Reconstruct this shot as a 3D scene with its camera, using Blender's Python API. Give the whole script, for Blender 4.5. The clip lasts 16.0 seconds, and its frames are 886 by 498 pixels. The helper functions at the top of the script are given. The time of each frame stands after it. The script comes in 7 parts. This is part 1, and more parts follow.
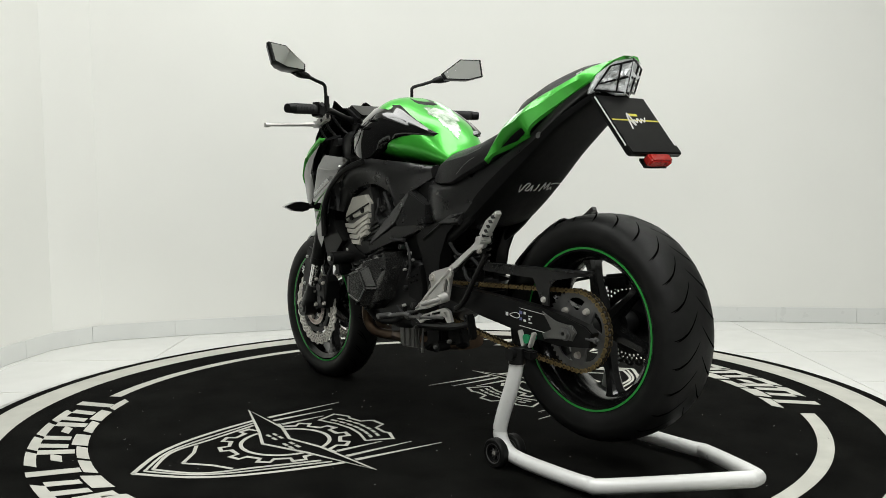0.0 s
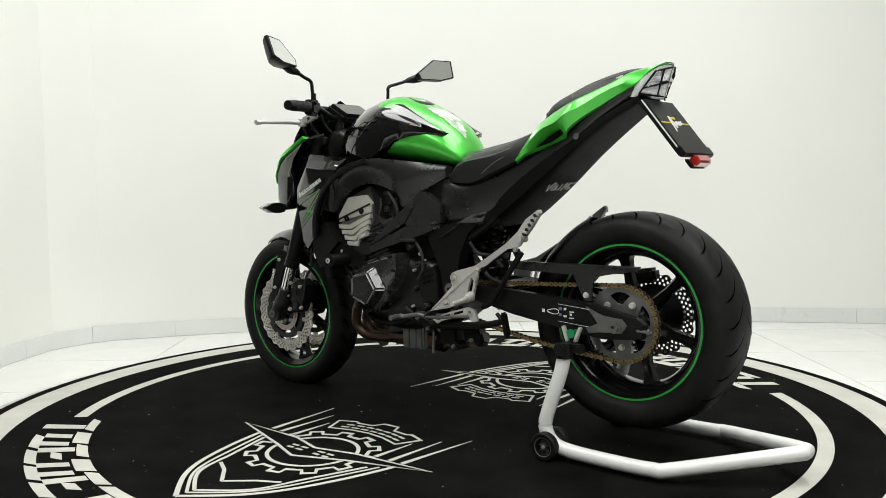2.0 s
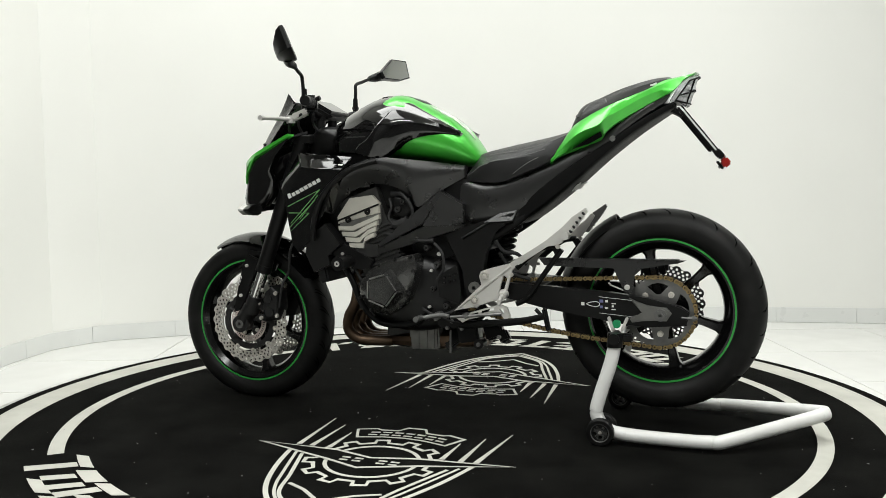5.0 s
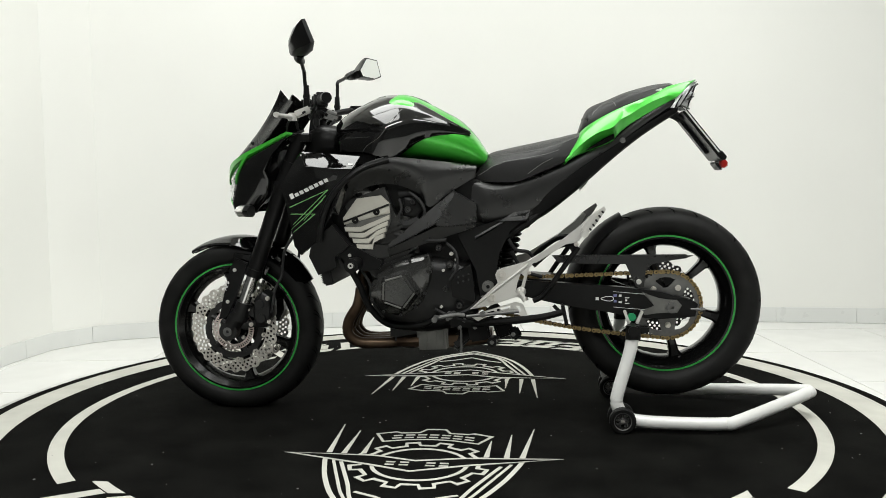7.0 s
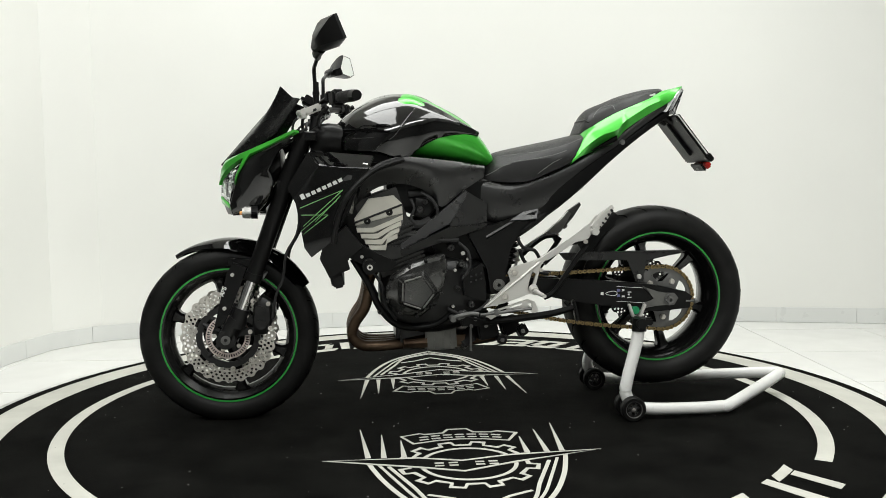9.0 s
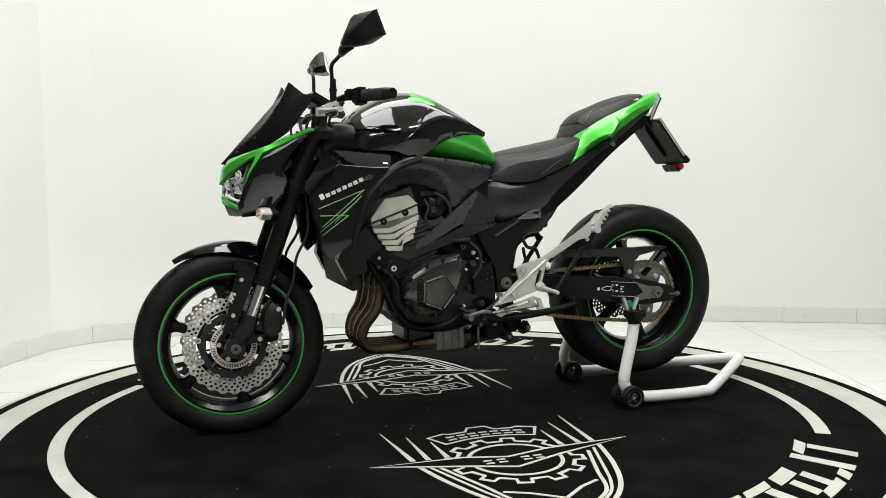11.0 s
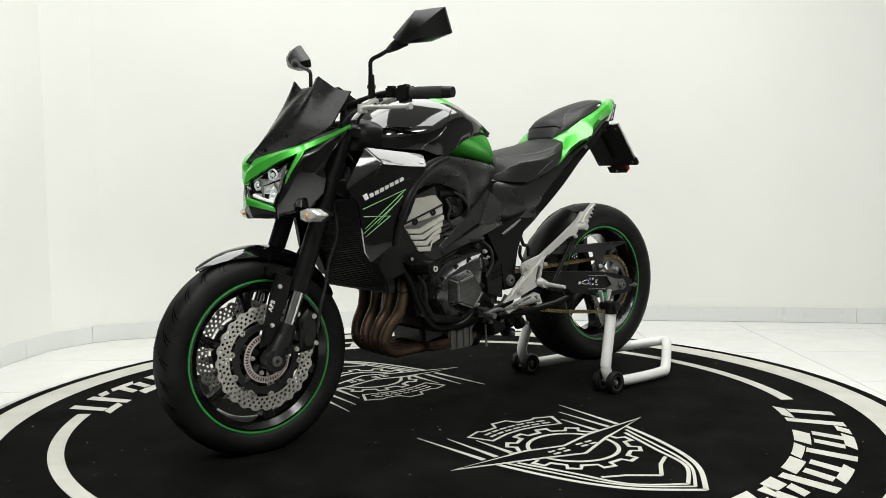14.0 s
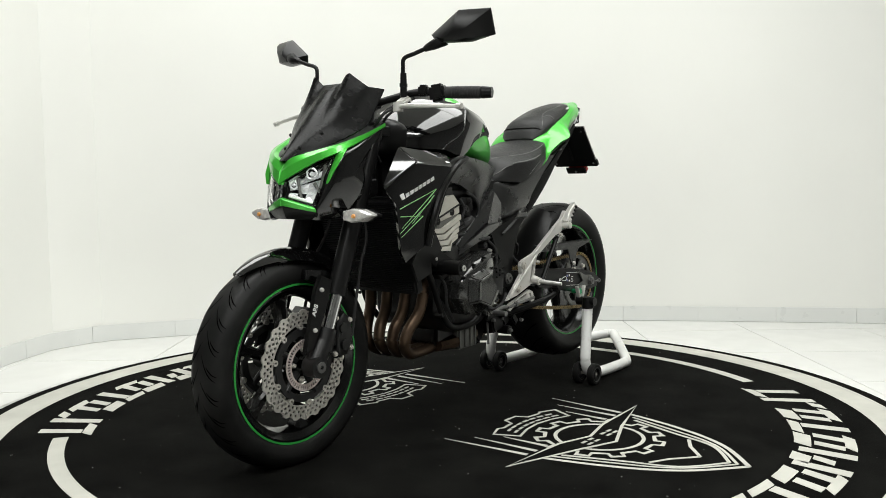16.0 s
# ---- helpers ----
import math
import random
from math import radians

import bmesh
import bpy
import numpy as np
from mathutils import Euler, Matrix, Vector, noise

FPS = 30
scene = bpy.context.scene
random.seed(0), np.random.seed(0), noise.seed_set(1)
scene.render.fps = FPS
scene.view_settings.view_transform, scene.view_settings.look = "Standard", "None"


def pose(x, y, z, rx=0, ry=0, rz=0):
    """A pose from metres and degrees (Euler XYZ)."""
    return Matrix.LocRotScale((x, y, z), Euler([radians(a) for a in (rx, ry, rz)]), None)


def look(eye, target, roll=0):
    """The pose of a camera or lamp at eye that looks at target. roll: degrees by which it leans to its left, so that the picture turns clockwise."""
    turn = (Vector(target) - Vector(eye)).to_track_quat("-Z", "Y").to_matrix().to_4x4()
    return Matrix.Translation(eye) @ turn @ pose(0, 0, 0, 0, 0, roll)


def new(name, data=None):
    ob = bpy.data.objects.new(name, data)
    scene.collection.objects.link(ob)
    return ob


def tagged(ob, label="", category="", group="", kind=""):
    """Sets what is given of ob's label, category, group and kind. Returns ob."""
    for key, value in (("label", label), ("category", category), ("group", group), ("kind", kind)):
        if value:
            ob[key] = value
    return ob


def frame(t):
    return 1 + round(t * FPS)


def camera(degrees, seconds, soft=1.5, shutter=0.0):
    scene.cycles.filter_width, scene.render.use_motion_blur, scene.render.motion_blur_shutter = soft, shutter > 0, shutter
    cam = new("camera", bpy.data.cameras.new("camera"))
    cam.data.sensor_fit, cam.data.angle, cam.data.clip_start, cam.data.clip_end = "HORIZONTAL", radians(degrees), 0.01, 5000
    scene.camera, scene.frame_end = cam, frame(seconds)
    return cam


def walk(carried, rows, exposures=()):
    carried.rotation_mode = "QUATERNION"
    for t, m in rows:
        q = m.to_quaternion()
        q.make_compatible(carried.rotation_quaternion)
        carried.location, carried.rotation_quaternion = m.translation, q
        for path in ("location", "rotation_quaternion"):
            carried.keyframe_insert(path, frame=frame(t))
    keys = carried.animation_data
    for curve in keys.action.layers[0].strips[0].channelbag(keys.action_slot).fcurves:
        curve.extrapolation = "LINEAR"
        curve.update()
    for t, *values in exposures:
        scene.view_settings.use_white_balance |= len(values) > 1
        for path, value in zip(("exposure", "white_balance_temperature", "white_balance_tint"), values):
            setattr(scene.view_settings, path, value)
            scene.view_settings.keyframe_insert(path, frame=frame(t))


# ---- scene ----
from mathutils import bvhtree

cam = camera(54.657, 16.0, soft=0.75)
EYE = (0.0, -2.9655, 0.7904)
view = look(EYE, (EYE[0] + 0.004318, EYE[1] + 0.996905, EYE[2] - 0.078500), -0.647)
walk(cam, [(0.0, view), (16.0, view)], exposures=[(0.0, -0.08), (0.5, 0.0), (1.0, 0.11), (1.5, 0.15), (16.0, 0.15)])


# ---- light ----
def make_world():
    w = bpy.data.worlds.new("world")
    w.use_nodes = True
    w.node_tree.nodes["Background"].inputs[0].default_value = (0.9, 0.95, 1.0, 1)
    w.node_tree.nodes["Background"].inputs[1].default_value = 0.3
    scene.world = w


def area_lamp(name, eye, target, sx, sy, power, colour):
    d = bpy.data.lights.new(name, "AREA")
    d.shape, d.size, d.size_y, d.energy, d.color = "RECTANGLE", sx, sy, power, colour
    o = new(name, d)
    o.matrix_world = look(eye, target)
    return o


make_world()
WARM = (0.972, 0.985, 0.957)
area_lamp("ceiling_lamp", (-0.95, -0.9, 2.86), (-0.95, -0.9, 0), 0.9, 2.2, 42, WARM)
area_lamp("ceiling_lamp", (1.35, -0.9, 2.86), (1.35, -0.9, 0), 0.9, 2.2, 42, WARM)
area_lamp("ceiling_lamp", (0.3, 0.6, 2.86), (0.3, 0.6, 0), 3.2, 0.7, 41, WARM)
area_lamp("ceiling_lamp", (-1.0, -3.1, 2.86), (-1.0, -3.1, 0), 1.5, 0.5, 40, WARM)
area_lamp("ceiling_lamp", (1.2, -3.1, 2.86), (1.2, -3.1, 0), 1.5, 0.5, 40, WARM)


# ---- materials ----
def material(name, colour, rough=0.5, metal=0.0, coat=0.0, spread=0.12, scale=9.0, bump=0.0, bscale=180.0,
             rspread=0.08, alpha=1.0, trans=0.0, vary=0.0, spec=0.5, tint=None):
    m = bpy.data.materials.new(name)
    m.use_nodes = True
    nt = m.node_tree
    b = nt.nodes["Principled BSDF"]
    co = nt.nodes.new("ShaderNodeTexCoord")
    n1 = nt.nodes.new("ShaderNodeTexNoise")
    n1.inputs["Scale"].default_value, n1.inputs["Detail"].default_value = scale, 6
    nt.links.new(co.outputs["Object"], n1.inputs["Vector"])
    ramp = nt.nodes.new("ShaderNodeValToRGB")
    c2 = tint or colour
    ramp.color_ramp.elements[0].color = (*[c * (1 - spread) for c in colour], 1)
    ramp.color_ramp.elements[1].color = (*[min(1, c * (1 + spread)) for c in c2], 1)
    ramp.color_ramp.elements[0].position, ramp.color_ramp.elements[1].position = 0.3, 0.7
    nt.links.new(n1.outputs["Fac"], ramp.inputs["Fac"])
    col = ramp.outputs["Color"]
    if vary:
        info = nt.nodes.new("ShaderNodeObjectInfo")
        hsv = nt.nodes.new("ShaderNodeHueSaturation")
        mp = nt.nodes.new("ShaderNodeMapRange")
        mp.inputs[3].default_value, mp.inputs[4].default_value = 1 - vary, 1 + vary
        nt.links.new(info.outputs["Random"], mp.inputs[0])
        nt.links.new(mp.outputs[0], hsv.inputs["Value"])
        nt.links.new(col, hsv.inputs["Color"])
        col = hsv.outputs["Color"]
    nt.links.new(col, b.inputs["Base Color"])
    rr = nt.nodes.new("ShaderNodeMapRange")
    rr.inputs[3].default_value, rr.inputs[4].default_value = max(0.02, rough - rspread), min(1, rough + rspread)
    n2 = nt.nodes.new("ShaderNodeTexNoise")
    n2.inputs["Scale"].default_value, n2.inputs["Detail"].default_value = scale * 3.3, 5
    nt.links.new(co.outputs["Object"], n2.inputs["Vector"])
    nt.links.new(n2.outputs["Fac"], rr.inputs[0])
    nt.links.new(rr.outputs[0], b.inputs["Roughness"])
    b.inputs["Metallic"].default_value = metal
    b.inputs["Coat Weight"].default_value = coat
    b.inputs["Coat Roughness"].default_value = 0.04
    b.inputs["Alpha"].default_value = alpha
    b.inputs["Transmission Weight"].default_value = trans
    b.inputs["Specular IOR Level"].default_value = spec
    if bump:
        n3 = nt.nodes.new("ShaderNodeTexNoise")
        n3.inputs["Scale"].default_value, n3.inputs["Detail"].default_value = bscale, 4
        nt.links.new(co.outputs["Object"], n3.inputs["Vector"])
        bp = nt.nodes.new("ShaderNodeBump")
        bp.inputs["Strength"].default_value, bp.inputs["Distance"].default_value = bump, 0.002
        nt.links.new(n3.outputs["Fac"], bp.inputs["Height"])
        nt.links.new(bp.outputs["Normal"], b.inputs["Normal"])
    return m


WALL = material("wall_paint", (0.80, 0.80, 0.765), 0.7, spread=0.02, scale=1.3, bump=0.05, bscale=60)
# two dark greys for walls out of view, chosen to darken reflections
UNSEEN_DARK = material("dark_grey_wall_paint", (0.13, 0.13, 0.127), 0.8, spread=0.06, scale=2)
UNSEEN_DARKER = material("grey_wall_paint", (0.045, 0.045, 0.043), 0.8, spread=0.1, scale=3)
CEIL = material("ceiling_paint", (0.82, 0.82, 0.8), 0.8, spread=0.02)
TILE = material("floor_tile", (0.76, 0.76, 0.735), 0.22, spread=0.025, scale=2.5, rspread=0.06, vary=0.012)
GROUT = material("grout", (0.62, 0.62, 0.59), 0.9, spread=0.1, scale=30)
SKIRT = material("skirting_tile", (0.71, 0.72, 0.70), 0.3, spread=0.03, scale=4, vary=0.012)
MATBLK = material("mat_fibre", (0.0034, 0.0034, 0.0030), 0.95, spread=0.35, scale=6, bump=0.5, bscale=420, tint=(0.0052, 0.0052, 0.0046), spec=0.03)
MATWHT = material("mat_print", (0.50, 0.495, 0.445), 0.9, spread=0.09, scale=7, bump=0.4, bscale=420)
LINT = material("lint", (0.25, 0.25, 0.24), 0.9, spread=0.5, scale=40)
RIMGREY = material("turntable_edge", (0.42, 0.42, 0.40), 0.5, spread=0.35, scale=14)
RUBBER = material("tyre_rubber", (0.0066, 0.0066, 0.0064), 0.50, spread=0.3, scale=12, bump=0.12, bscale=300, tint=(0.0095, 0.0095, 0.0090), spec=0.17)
GROOVE_SHADE = material("tyre_groove", (0.001, 0.001, 0.001), 0.95, spec=0.0)
GRIP = material("grip_rubber", (0.011, 0.011, 0.011), 0.75, spread=0.3, bump=0.5, bscale=500)
GREEN = material("green_paint", (0.056, 0.47, 0.042), 0.30, metal=0.45, coat=0.5, spread=0.10, scale=14, rspread=0.03, bump=0.02, bscale=2500)
PIN = material("green_tape", (0.022, 0.30, 0.045), 0.4, spread=0.12, scale=20)
GLOSS = material("gloss_black", (0.0022, 0.0022, 0.0022), 0.06, coat=0.5, spec=0.5, spread=0.2, scale=8, rspread=0.015)
SATIN = material("satin_black", (0.0055, 0.0055, 0.0054), 0.33, spread=0.3, scale=9, bump=0.06, bscale=800, spec=0.18)
MATTE = material("matte_grey_plastic", (0.0125, 0.0125, 0.0122), 0.29, spread=0.25, scale=7, bump=0.15, bscale=1100, spec=0.56)
UNDER = material("underside_plastic", (0.0035, 0.0035, 0.0034), 0.55, spread=0.3, scale=9, bump=0.2, bscale=600, spec=0.10)
RIMBLK = material("black_rim_paint", (0.004, 0.004, 0.004), 0.16, spread=0.25, scale=9, spec=0.45)
BLACKM = material("black_metal", (0.007, 0.007, 0.007), 0.36, metal=0.2, spread=0.35, scale=16, bump=0.1, bscale=300)
CASTING = material("grey_casting", (0.03, 0.03, 0.029), 0.42, metal=0.5, spread=0.35, scale=14, bump=0.25, bscale=420)
SILVER = material("satin_aluminium", (0.62, 0.61, 0.58), 0.30, metal=0.5, spread=0.05, scale=9, bump=0.015, bscale=700, rspread=0.05)
COVER = material("champagne_cover", (0.50, 0.485, 0.43), 0.36, metal=0.25, spread=0.12, scale=10, bump=0.1, bscale=500)
CHROME = material("chrome", (0.75, 0.75, 0.75), 0.1, metal=1.0, spread=0.04)
STEEL = material("brake_steel", (0.60, 0.575, 0.53), 0.30, metal=0.6, spread=0.16, scale=22)
RINGST = material("sensor_ring", (0.72, 0.62, 0.59), 0.4, metal=0.5, spread=0.1)
# the carriers' own black; the rear disc borrows it to paint its shade
CARRIER_DISC_SHADE = material("disc_carrier", (0.012, 0.012, 0.012), 0.5, spread=0.3)
PIPE = material("burnt_header", (0.075, 0.042, 0.025), 0.42, metal=0.85, spread=0.5, scale=9, tint=(0.11, 0.075, 0.05))
CHAINM = material("chain_gold", (0.30, 0.22, 0.10), 0.42, metal=0.8, spread=0.4, scale=60)
CHAIND = material("chain_dark", (0.055, 0.042, 0.025), 0.55, metal=0.6, spread=0.4, scale=60)
SPROCK = material("sprocket_steel", (0.16, 0.16, 0.155), 0.38, metal=0.6, spread=0.3, scale=18)
SEATM = material("seat_vinyl", (0.011, 0.011, 0.011), 0.42, spread=0.2, scale=12, bump=0.3, bscale=650, spec=0.3)
STITCH = material("stitching", (0.17, 0.17, 0.165), 0.7)
WHITE = material("white_powder_coat", (0.78, 0.78, 0.76), 0.3, spread=0.06, scale=9, coat=0.3)
LETTER = material("white_lettering", (0.72, 0.72, 0.70), 0.5, spread=0.03)
STRIPE = material("green_stripe", (0.16, 0.40, 0.13), 0.4)
YELLOW = material("yellow_line", (0.62, 0.55, 0.06), 0.5)
PALE = material("pale_airbrush", (0.20, 0.36, 0.19), 0.2, coat=0.5, spread=0.45, scale=38, tint=(0.58, 0.66, 0.56))
RED = material("red_lens", (0.36, 0.012, 0.008), 0.15, coat=1.0, spread=0.25, scale=60)
AMBER = material("amber_bulb", (0.75, 0.35, 0.10), 0.3)
SMOKE = material("smoked_screen", (0.0030, 0.0030, 0.0030), 0.27, coat=0.0, spec=0.16, spread=0.1, rspread=0.03)
COVERDK = material("dark_cast_cover", (0.045, 0.045, 0.043), 0.17, metal=0.55, coat=0.5, spread=0.35, scale=16, bump=0.12, bscale=420)
LAMPW = material("lamp_bowl", (0.80, 0.81, 0.82), 0.16, metal=0.45, spread=0.2, scale=35)
INDLENS = material("indicator_lens", (0.66, 0.65, 0.62), 0.15, metal=0.3, coat=0.8, spread=0.35, scale=70)
VALVE = material("grey_cast_box", (0.16, 0.16, 0.15), 0.45, metal=0.6, spread=0.3, scale=14, bump=0.25, bscale=420)
RADI = material("radiator_core", (0.007, 0.007, 0.007), 0.55, metal=0.4, spread=0.3, scale=80)
BLUE = material("blue_sticker", (0.14, 0.15, 0.30), 0.5)
MINT = material("green_anodised", (0.02, 0.30, 0.12), 0.3, metal=0.6)
MIRROR = material("mirror_glass", (0.85, 0.87, 0.86), 0.03, metal=1.0, spread=0.01, rspread=0.01)
LAMPREF = material("lamp_reflector", (0.80, 0.81, 0.82), 0.18, metal=0.3, spread=0.12, scale=25)


def glass_material(name, colour, rough=0.03):
    m = bpy.data.materials.new(name)
    m.use_nodes = True
    b = m.node_tree.nodes["Principled BSDF"]
    b.inputs["Base Color"].default_value = (*colour, 1)
    b.inputs["Roughness"].default_value = rough
    b.inputs["Transmission Weight"].default_value = 1.0
    b.inputs["IOR"].default_value = 1.25
    return m


CLEAR = glass_material("clear_lens", (0.96, 0.97, 0.97))


# ---- mesh helpers ----
def part(name, bm, mat, parent=None, label="", smooth=32):
    bmesh.ops.remove_doubles(bm, verts=bm.verts, dist=1e-5)
    bmesh.ops.recalc_face_normals(bm, faces=bm.faces)
    me = bpy.data.meshes.new(name)
    bm.to_mesh(me)
    bm.free()
    me.materials.append(mat)
    me.shade_smooth()
    me.set_sharp_from_angle(angle=radians(smooth))
    ob = new(name, me)
    if parent is not None:
        ob.parent = parent
    if label:
        tagged(ob, label)
    return ob


def mirrored(ob, parent):
    """The same part on the other side of the machine."""
    out = []
    for o in (ob, *ob.children):
        me = o.data.copy()
        me.transform(Matrix.Diagonal((1, -1, 1, 1)))
        me.flip_normals()
        c = new(o.name.split(".")[0], me)
        c.parent = parent if not out else out[0]
        for k in ("label",):
            if k in o:
                c[k] = o[k]
        out.append(c)
    return out[0]


def box(bm, c, s, turn=(0, 0, 0), bevel=0.0):
    m = Matrix.Translation(c) @ Euler([radians(a) for a in turn]).to_matrix().to_4x4() @ Matrix.Diagonal((*s, 1))
    r = bmesh.ops.create_cube(bm, size=1, matrix=m)
    if bevel:
        es = list({e for v in r["verts"] for e in v.link_edges})
        bmesh.ops.bevel(bm, geom=es, offset=bevel, segments=2, affect="EDGES")


def rod(bm, a, b, r0, r1=None, n=14):
    a, b = Vector(a), Vector(b)
    q = (b - a).to_track_quat("Z", "Y").to_matrix().to_4x4()
    m = Matrix.Translation((a + b) / 2) @ q
    bmesh.ops.create_cone(bm, cap_ends=True, segments=n, radius1=r0, radius2=r0 if r1 is None else r1, depth=(b - a).length, matrix=m)


def bolt(bm, c, r=0.008, d=0.006, axis=(0, 1, 0)):
    """A socket-head bolt with a washer and a recess."""
    c, ax = Vector(c), Vector(axis)
    rod(bm, c - ax * 0.004, c + ax * d * 0.35, r * 1.15, n=12)
    rod(bm, c, c + ax * d, r, r * 0.9, n=10)
    rod(bm, c + ax * d * 0.9, c + ax * (d + 0.0006), r * 0.45, n=6)


def spline(pts, k=6, closed=False):
    P = [Vector(p) for p in pts]
    n = len(P)
    out = []
    for i in range(n if closed else n - 1):
        p0, p1, p2, p3 = (P[(i + j) % n] if closed else P[min(max(i + j, 0), n - 1)] for j in (-1, 0, 1, 2))
        for s in range(k):
            t = s / k
            out.append(0.5 * ((2 * p1) + (p2 - p0) * t + (2 * p0 - 5 * p1 + 4 * p2 - p3) * t * t + (3 * p1 - p0 - 3 * p2 + p3) * t ** 3))
    if not closed:
        out.append(P[-1])
    return out


def tube(bm, pts, r, n=12, k=6, closed=False):
    """A round tube along a smooth line; r may change along it."""
    P = spline(pts, k, closed) if k else [Vector(p) for p in pts]
    N = len(P)
    rings = []
    up = Vector((0.013, 0.021, 1))
    for i, p in enumerate(P):
        t = (P[(i + 1) % N] - P[i - 1]) if closed else (P[min(i + 1, N - 1)] - P[max(i - 1, 0)])
        t.normalize()
        a = up.cross(t)
        a = a.normalized() if a.length > 0.05 else Vector((0, 1, 0)).cross(t).normalized()
        if rings and a.dot(last) < 0:
            a = -a
        last = a
        b = t.cross(a)
        rr = r if not isinstance(r, (list, tuple)) else r[0] + (r[1] - r[0]) * i / (N - 1)
        rings.append([bm.verts.new(p + (a * math.cos(w) + b * math.sin(w)) * rr) for w in [2 * math.pi * j / n for j in range(n)]])
    skin(bm, rings, closed)


def skin(bm, rings, closed=False):
    n = len(rings[0])
    for i in range(len(rings) if closed else len(rings) - 1):
        A, B = rings[i], rings[(i + 1) % len(rings)]
        for j in range(n):
            bm.faces.new((A[j], A[(j + 1) % n], B[(j + 1) % n], B[j]))
    if not closed:
        bm.faces.new(rings[0][::-1])
        bm.faces.new(rings[-1])


def lathe(bm, prof, cx, cz, n=72, cy=0.0):
    """A closed profile of (radius, y) turned about the y axis through (cx, cz)."""
    rings = [[bm.verts.new((cx + r * math.cos(w), cy + y, cz + r * math.sin(w))) for r, y in prof] for w in [2 * math.pi * i / n for i in range(n)]]
    m = len(prof)
    for i in range(n):
        A, B = rings[i], rings[(i + 1) % n]
        for j in range(m):
            bm.faces.new((A[j], A[(j + 1) % m], B[(j + 1) % m], B[j]))


def body(bm, rows, n=28, power=2.6, sub=3):
    """A lofted body along x: rows of (x, top, bottom, half width)."""
    R = spline([(x, (t + b) / 2, (t - b) / 2) for x, t, b, w in rows], sub)
    Wd = spline([(x, w, 0) for x, t, b, w in rows], sub)
    rings = []
    for (x, mid, hh), (_, w, _) in zip(R, Wd):
        ring = []
        for j in range(n):
            a = 2 * math.pi * j / n
            c, s = math.cos(a), math.sin(a)
            ring.append(bm.verts.new((x, w * math.copysign(abs(c) ** (2 / power), c), mid + hh * math.copysign(abs(s) ** (2 / power), s))))
        rings.append(ring)
    skin(bm, rings)


def shell(bm, pts, thick=0.012, crown=0.006, edge=0.9, towards=(0, -1, 0), sub=0):
    """A panel with rounded edges: an outline of points (x, y, z), crowned outwards and with walls that run inwards."""
    P = [Vector(p) for p in pts]
    if sub:
        P = spline(P, sub, True)
    c = sum(P, Vector()) / len(P)
    inn = Vector(towards).normalized()
    back = [bm.verts.new(p + inn * thick) for p in P]
    rim = [bm.verts.new(p + inn * min(0.004, thick * 0.4)) for p in P]
    e1 = [bm.verts.new(c + (p - c) * (1 - (1 - edge) * 0.35)) for p in P]
    e2 = [bm.verts.new(c + (p - c) * (edge - 0.12) - inn * crown * 0.7) for p in P]
    mid = bm.verts.new(c - inn * crown)
    n = len(P)
    for A, B in ((back, rim), (rim, e1), (e1, e2)):
        for j in range(n):
            bm.faces.new((A[j], A[(j + 1) % n], B[(j + 1) % n], B[j]))
    for j in range(n):
        bm.faces.new((e2[j], e2[(j + 1) % n], mid))
    bm.faces.new(back[::-1])


def flat(bm, pts, thick=0.012, crown=0.0, edge=0.9, towards=(0, -1, 0), bevel=0.003):
    """A plate of any outline with bevelled front edges."""
    inn = Vector(towards).normalized()
    front = [bm.verts.new(Vector(p)) for p in pts]
    back = [bm.verts.new(Vector(p) + inn * thick) for p in pts]
    n = len(pts)
    f = bm.faces.new(front)
    bm.faces.new(back[::-1])
    for j in range(n):
        bm.faces.new((front[j], back[j], back[(j + 1) % n], front[(j + 1) % n]))
    bmesh.ops.bevel(bm, geom=list(f.edges), offset=bevel, segments=2, affect="EDGES", clamp_overlap=True)


def plate_holes(bm, outline, holes, y, thick):
    """A flat plate in the xz plane with holes through it."""
    loops = [[bm.verts.new((x, y, z)) for x, z in o] for o in (outline, *holes)]
    es = []
    for L in loops:
        for i in range(len(L)):
            es.append(bm.edges.new((L[i], L[(i + 1) % len(L)])))
    g = bmesh.ops.triangle_fill(bm, use_beauty=True, use_dissolve=False, edges=es)
    fs = [f for f in g["geom"] if isinstance(f, bmesh.types.BMFace)]
    ext = bmesh.ops.extrude_face_region(bm, geom=fs)
    bmesh.ops.translate(bm, vec=(0, thick, 0), verts=[v for v in ext["geom"] if isinstance(v, bmesh.types.BMVert)])


def circle(cx, cz, r, n, a0=0.0):
    return [(cx + r * math.cos(a0 + 2 * math.pi * i / n), cz + r * math.sin(a0 + 2 * math.pi * i / n)) for i in range(n)]


def empty(name, label, category, m=None):
    o = new(name)
    o.empty_display_size = 0.1
    if m is not None:
        o.matrix_world = m
    return tagged(o, label, category)


# ---- room ----
FLOOR_Z = -0.022
WALL_LINE = [(-2.16, -2.2), (-2.0, 0.62), (-1.985, 0.97), (-1.93, 1.27), (-1.765, 1.482), (-1.35, 1.635), (-0.8, 1.78), (-0.1, 1.915), (0.7, 1.968),
             (1.3, 1.92), (1.82, 1.838), (2.48, 1.735), (3.3, 1.5), (3.5, -2.2)]


def offset_line(pts, d):
    out = []
    for i, p in enumerate(pts):
        a, b = Vector(pts[max(i - 1, 0)]), Vector(pts[min(i + 1, len(pts) - 1)])
        t = (b - a).normalized()
        out.append((p[0] - t.y * d, p[1] + t.x * d))
    return out


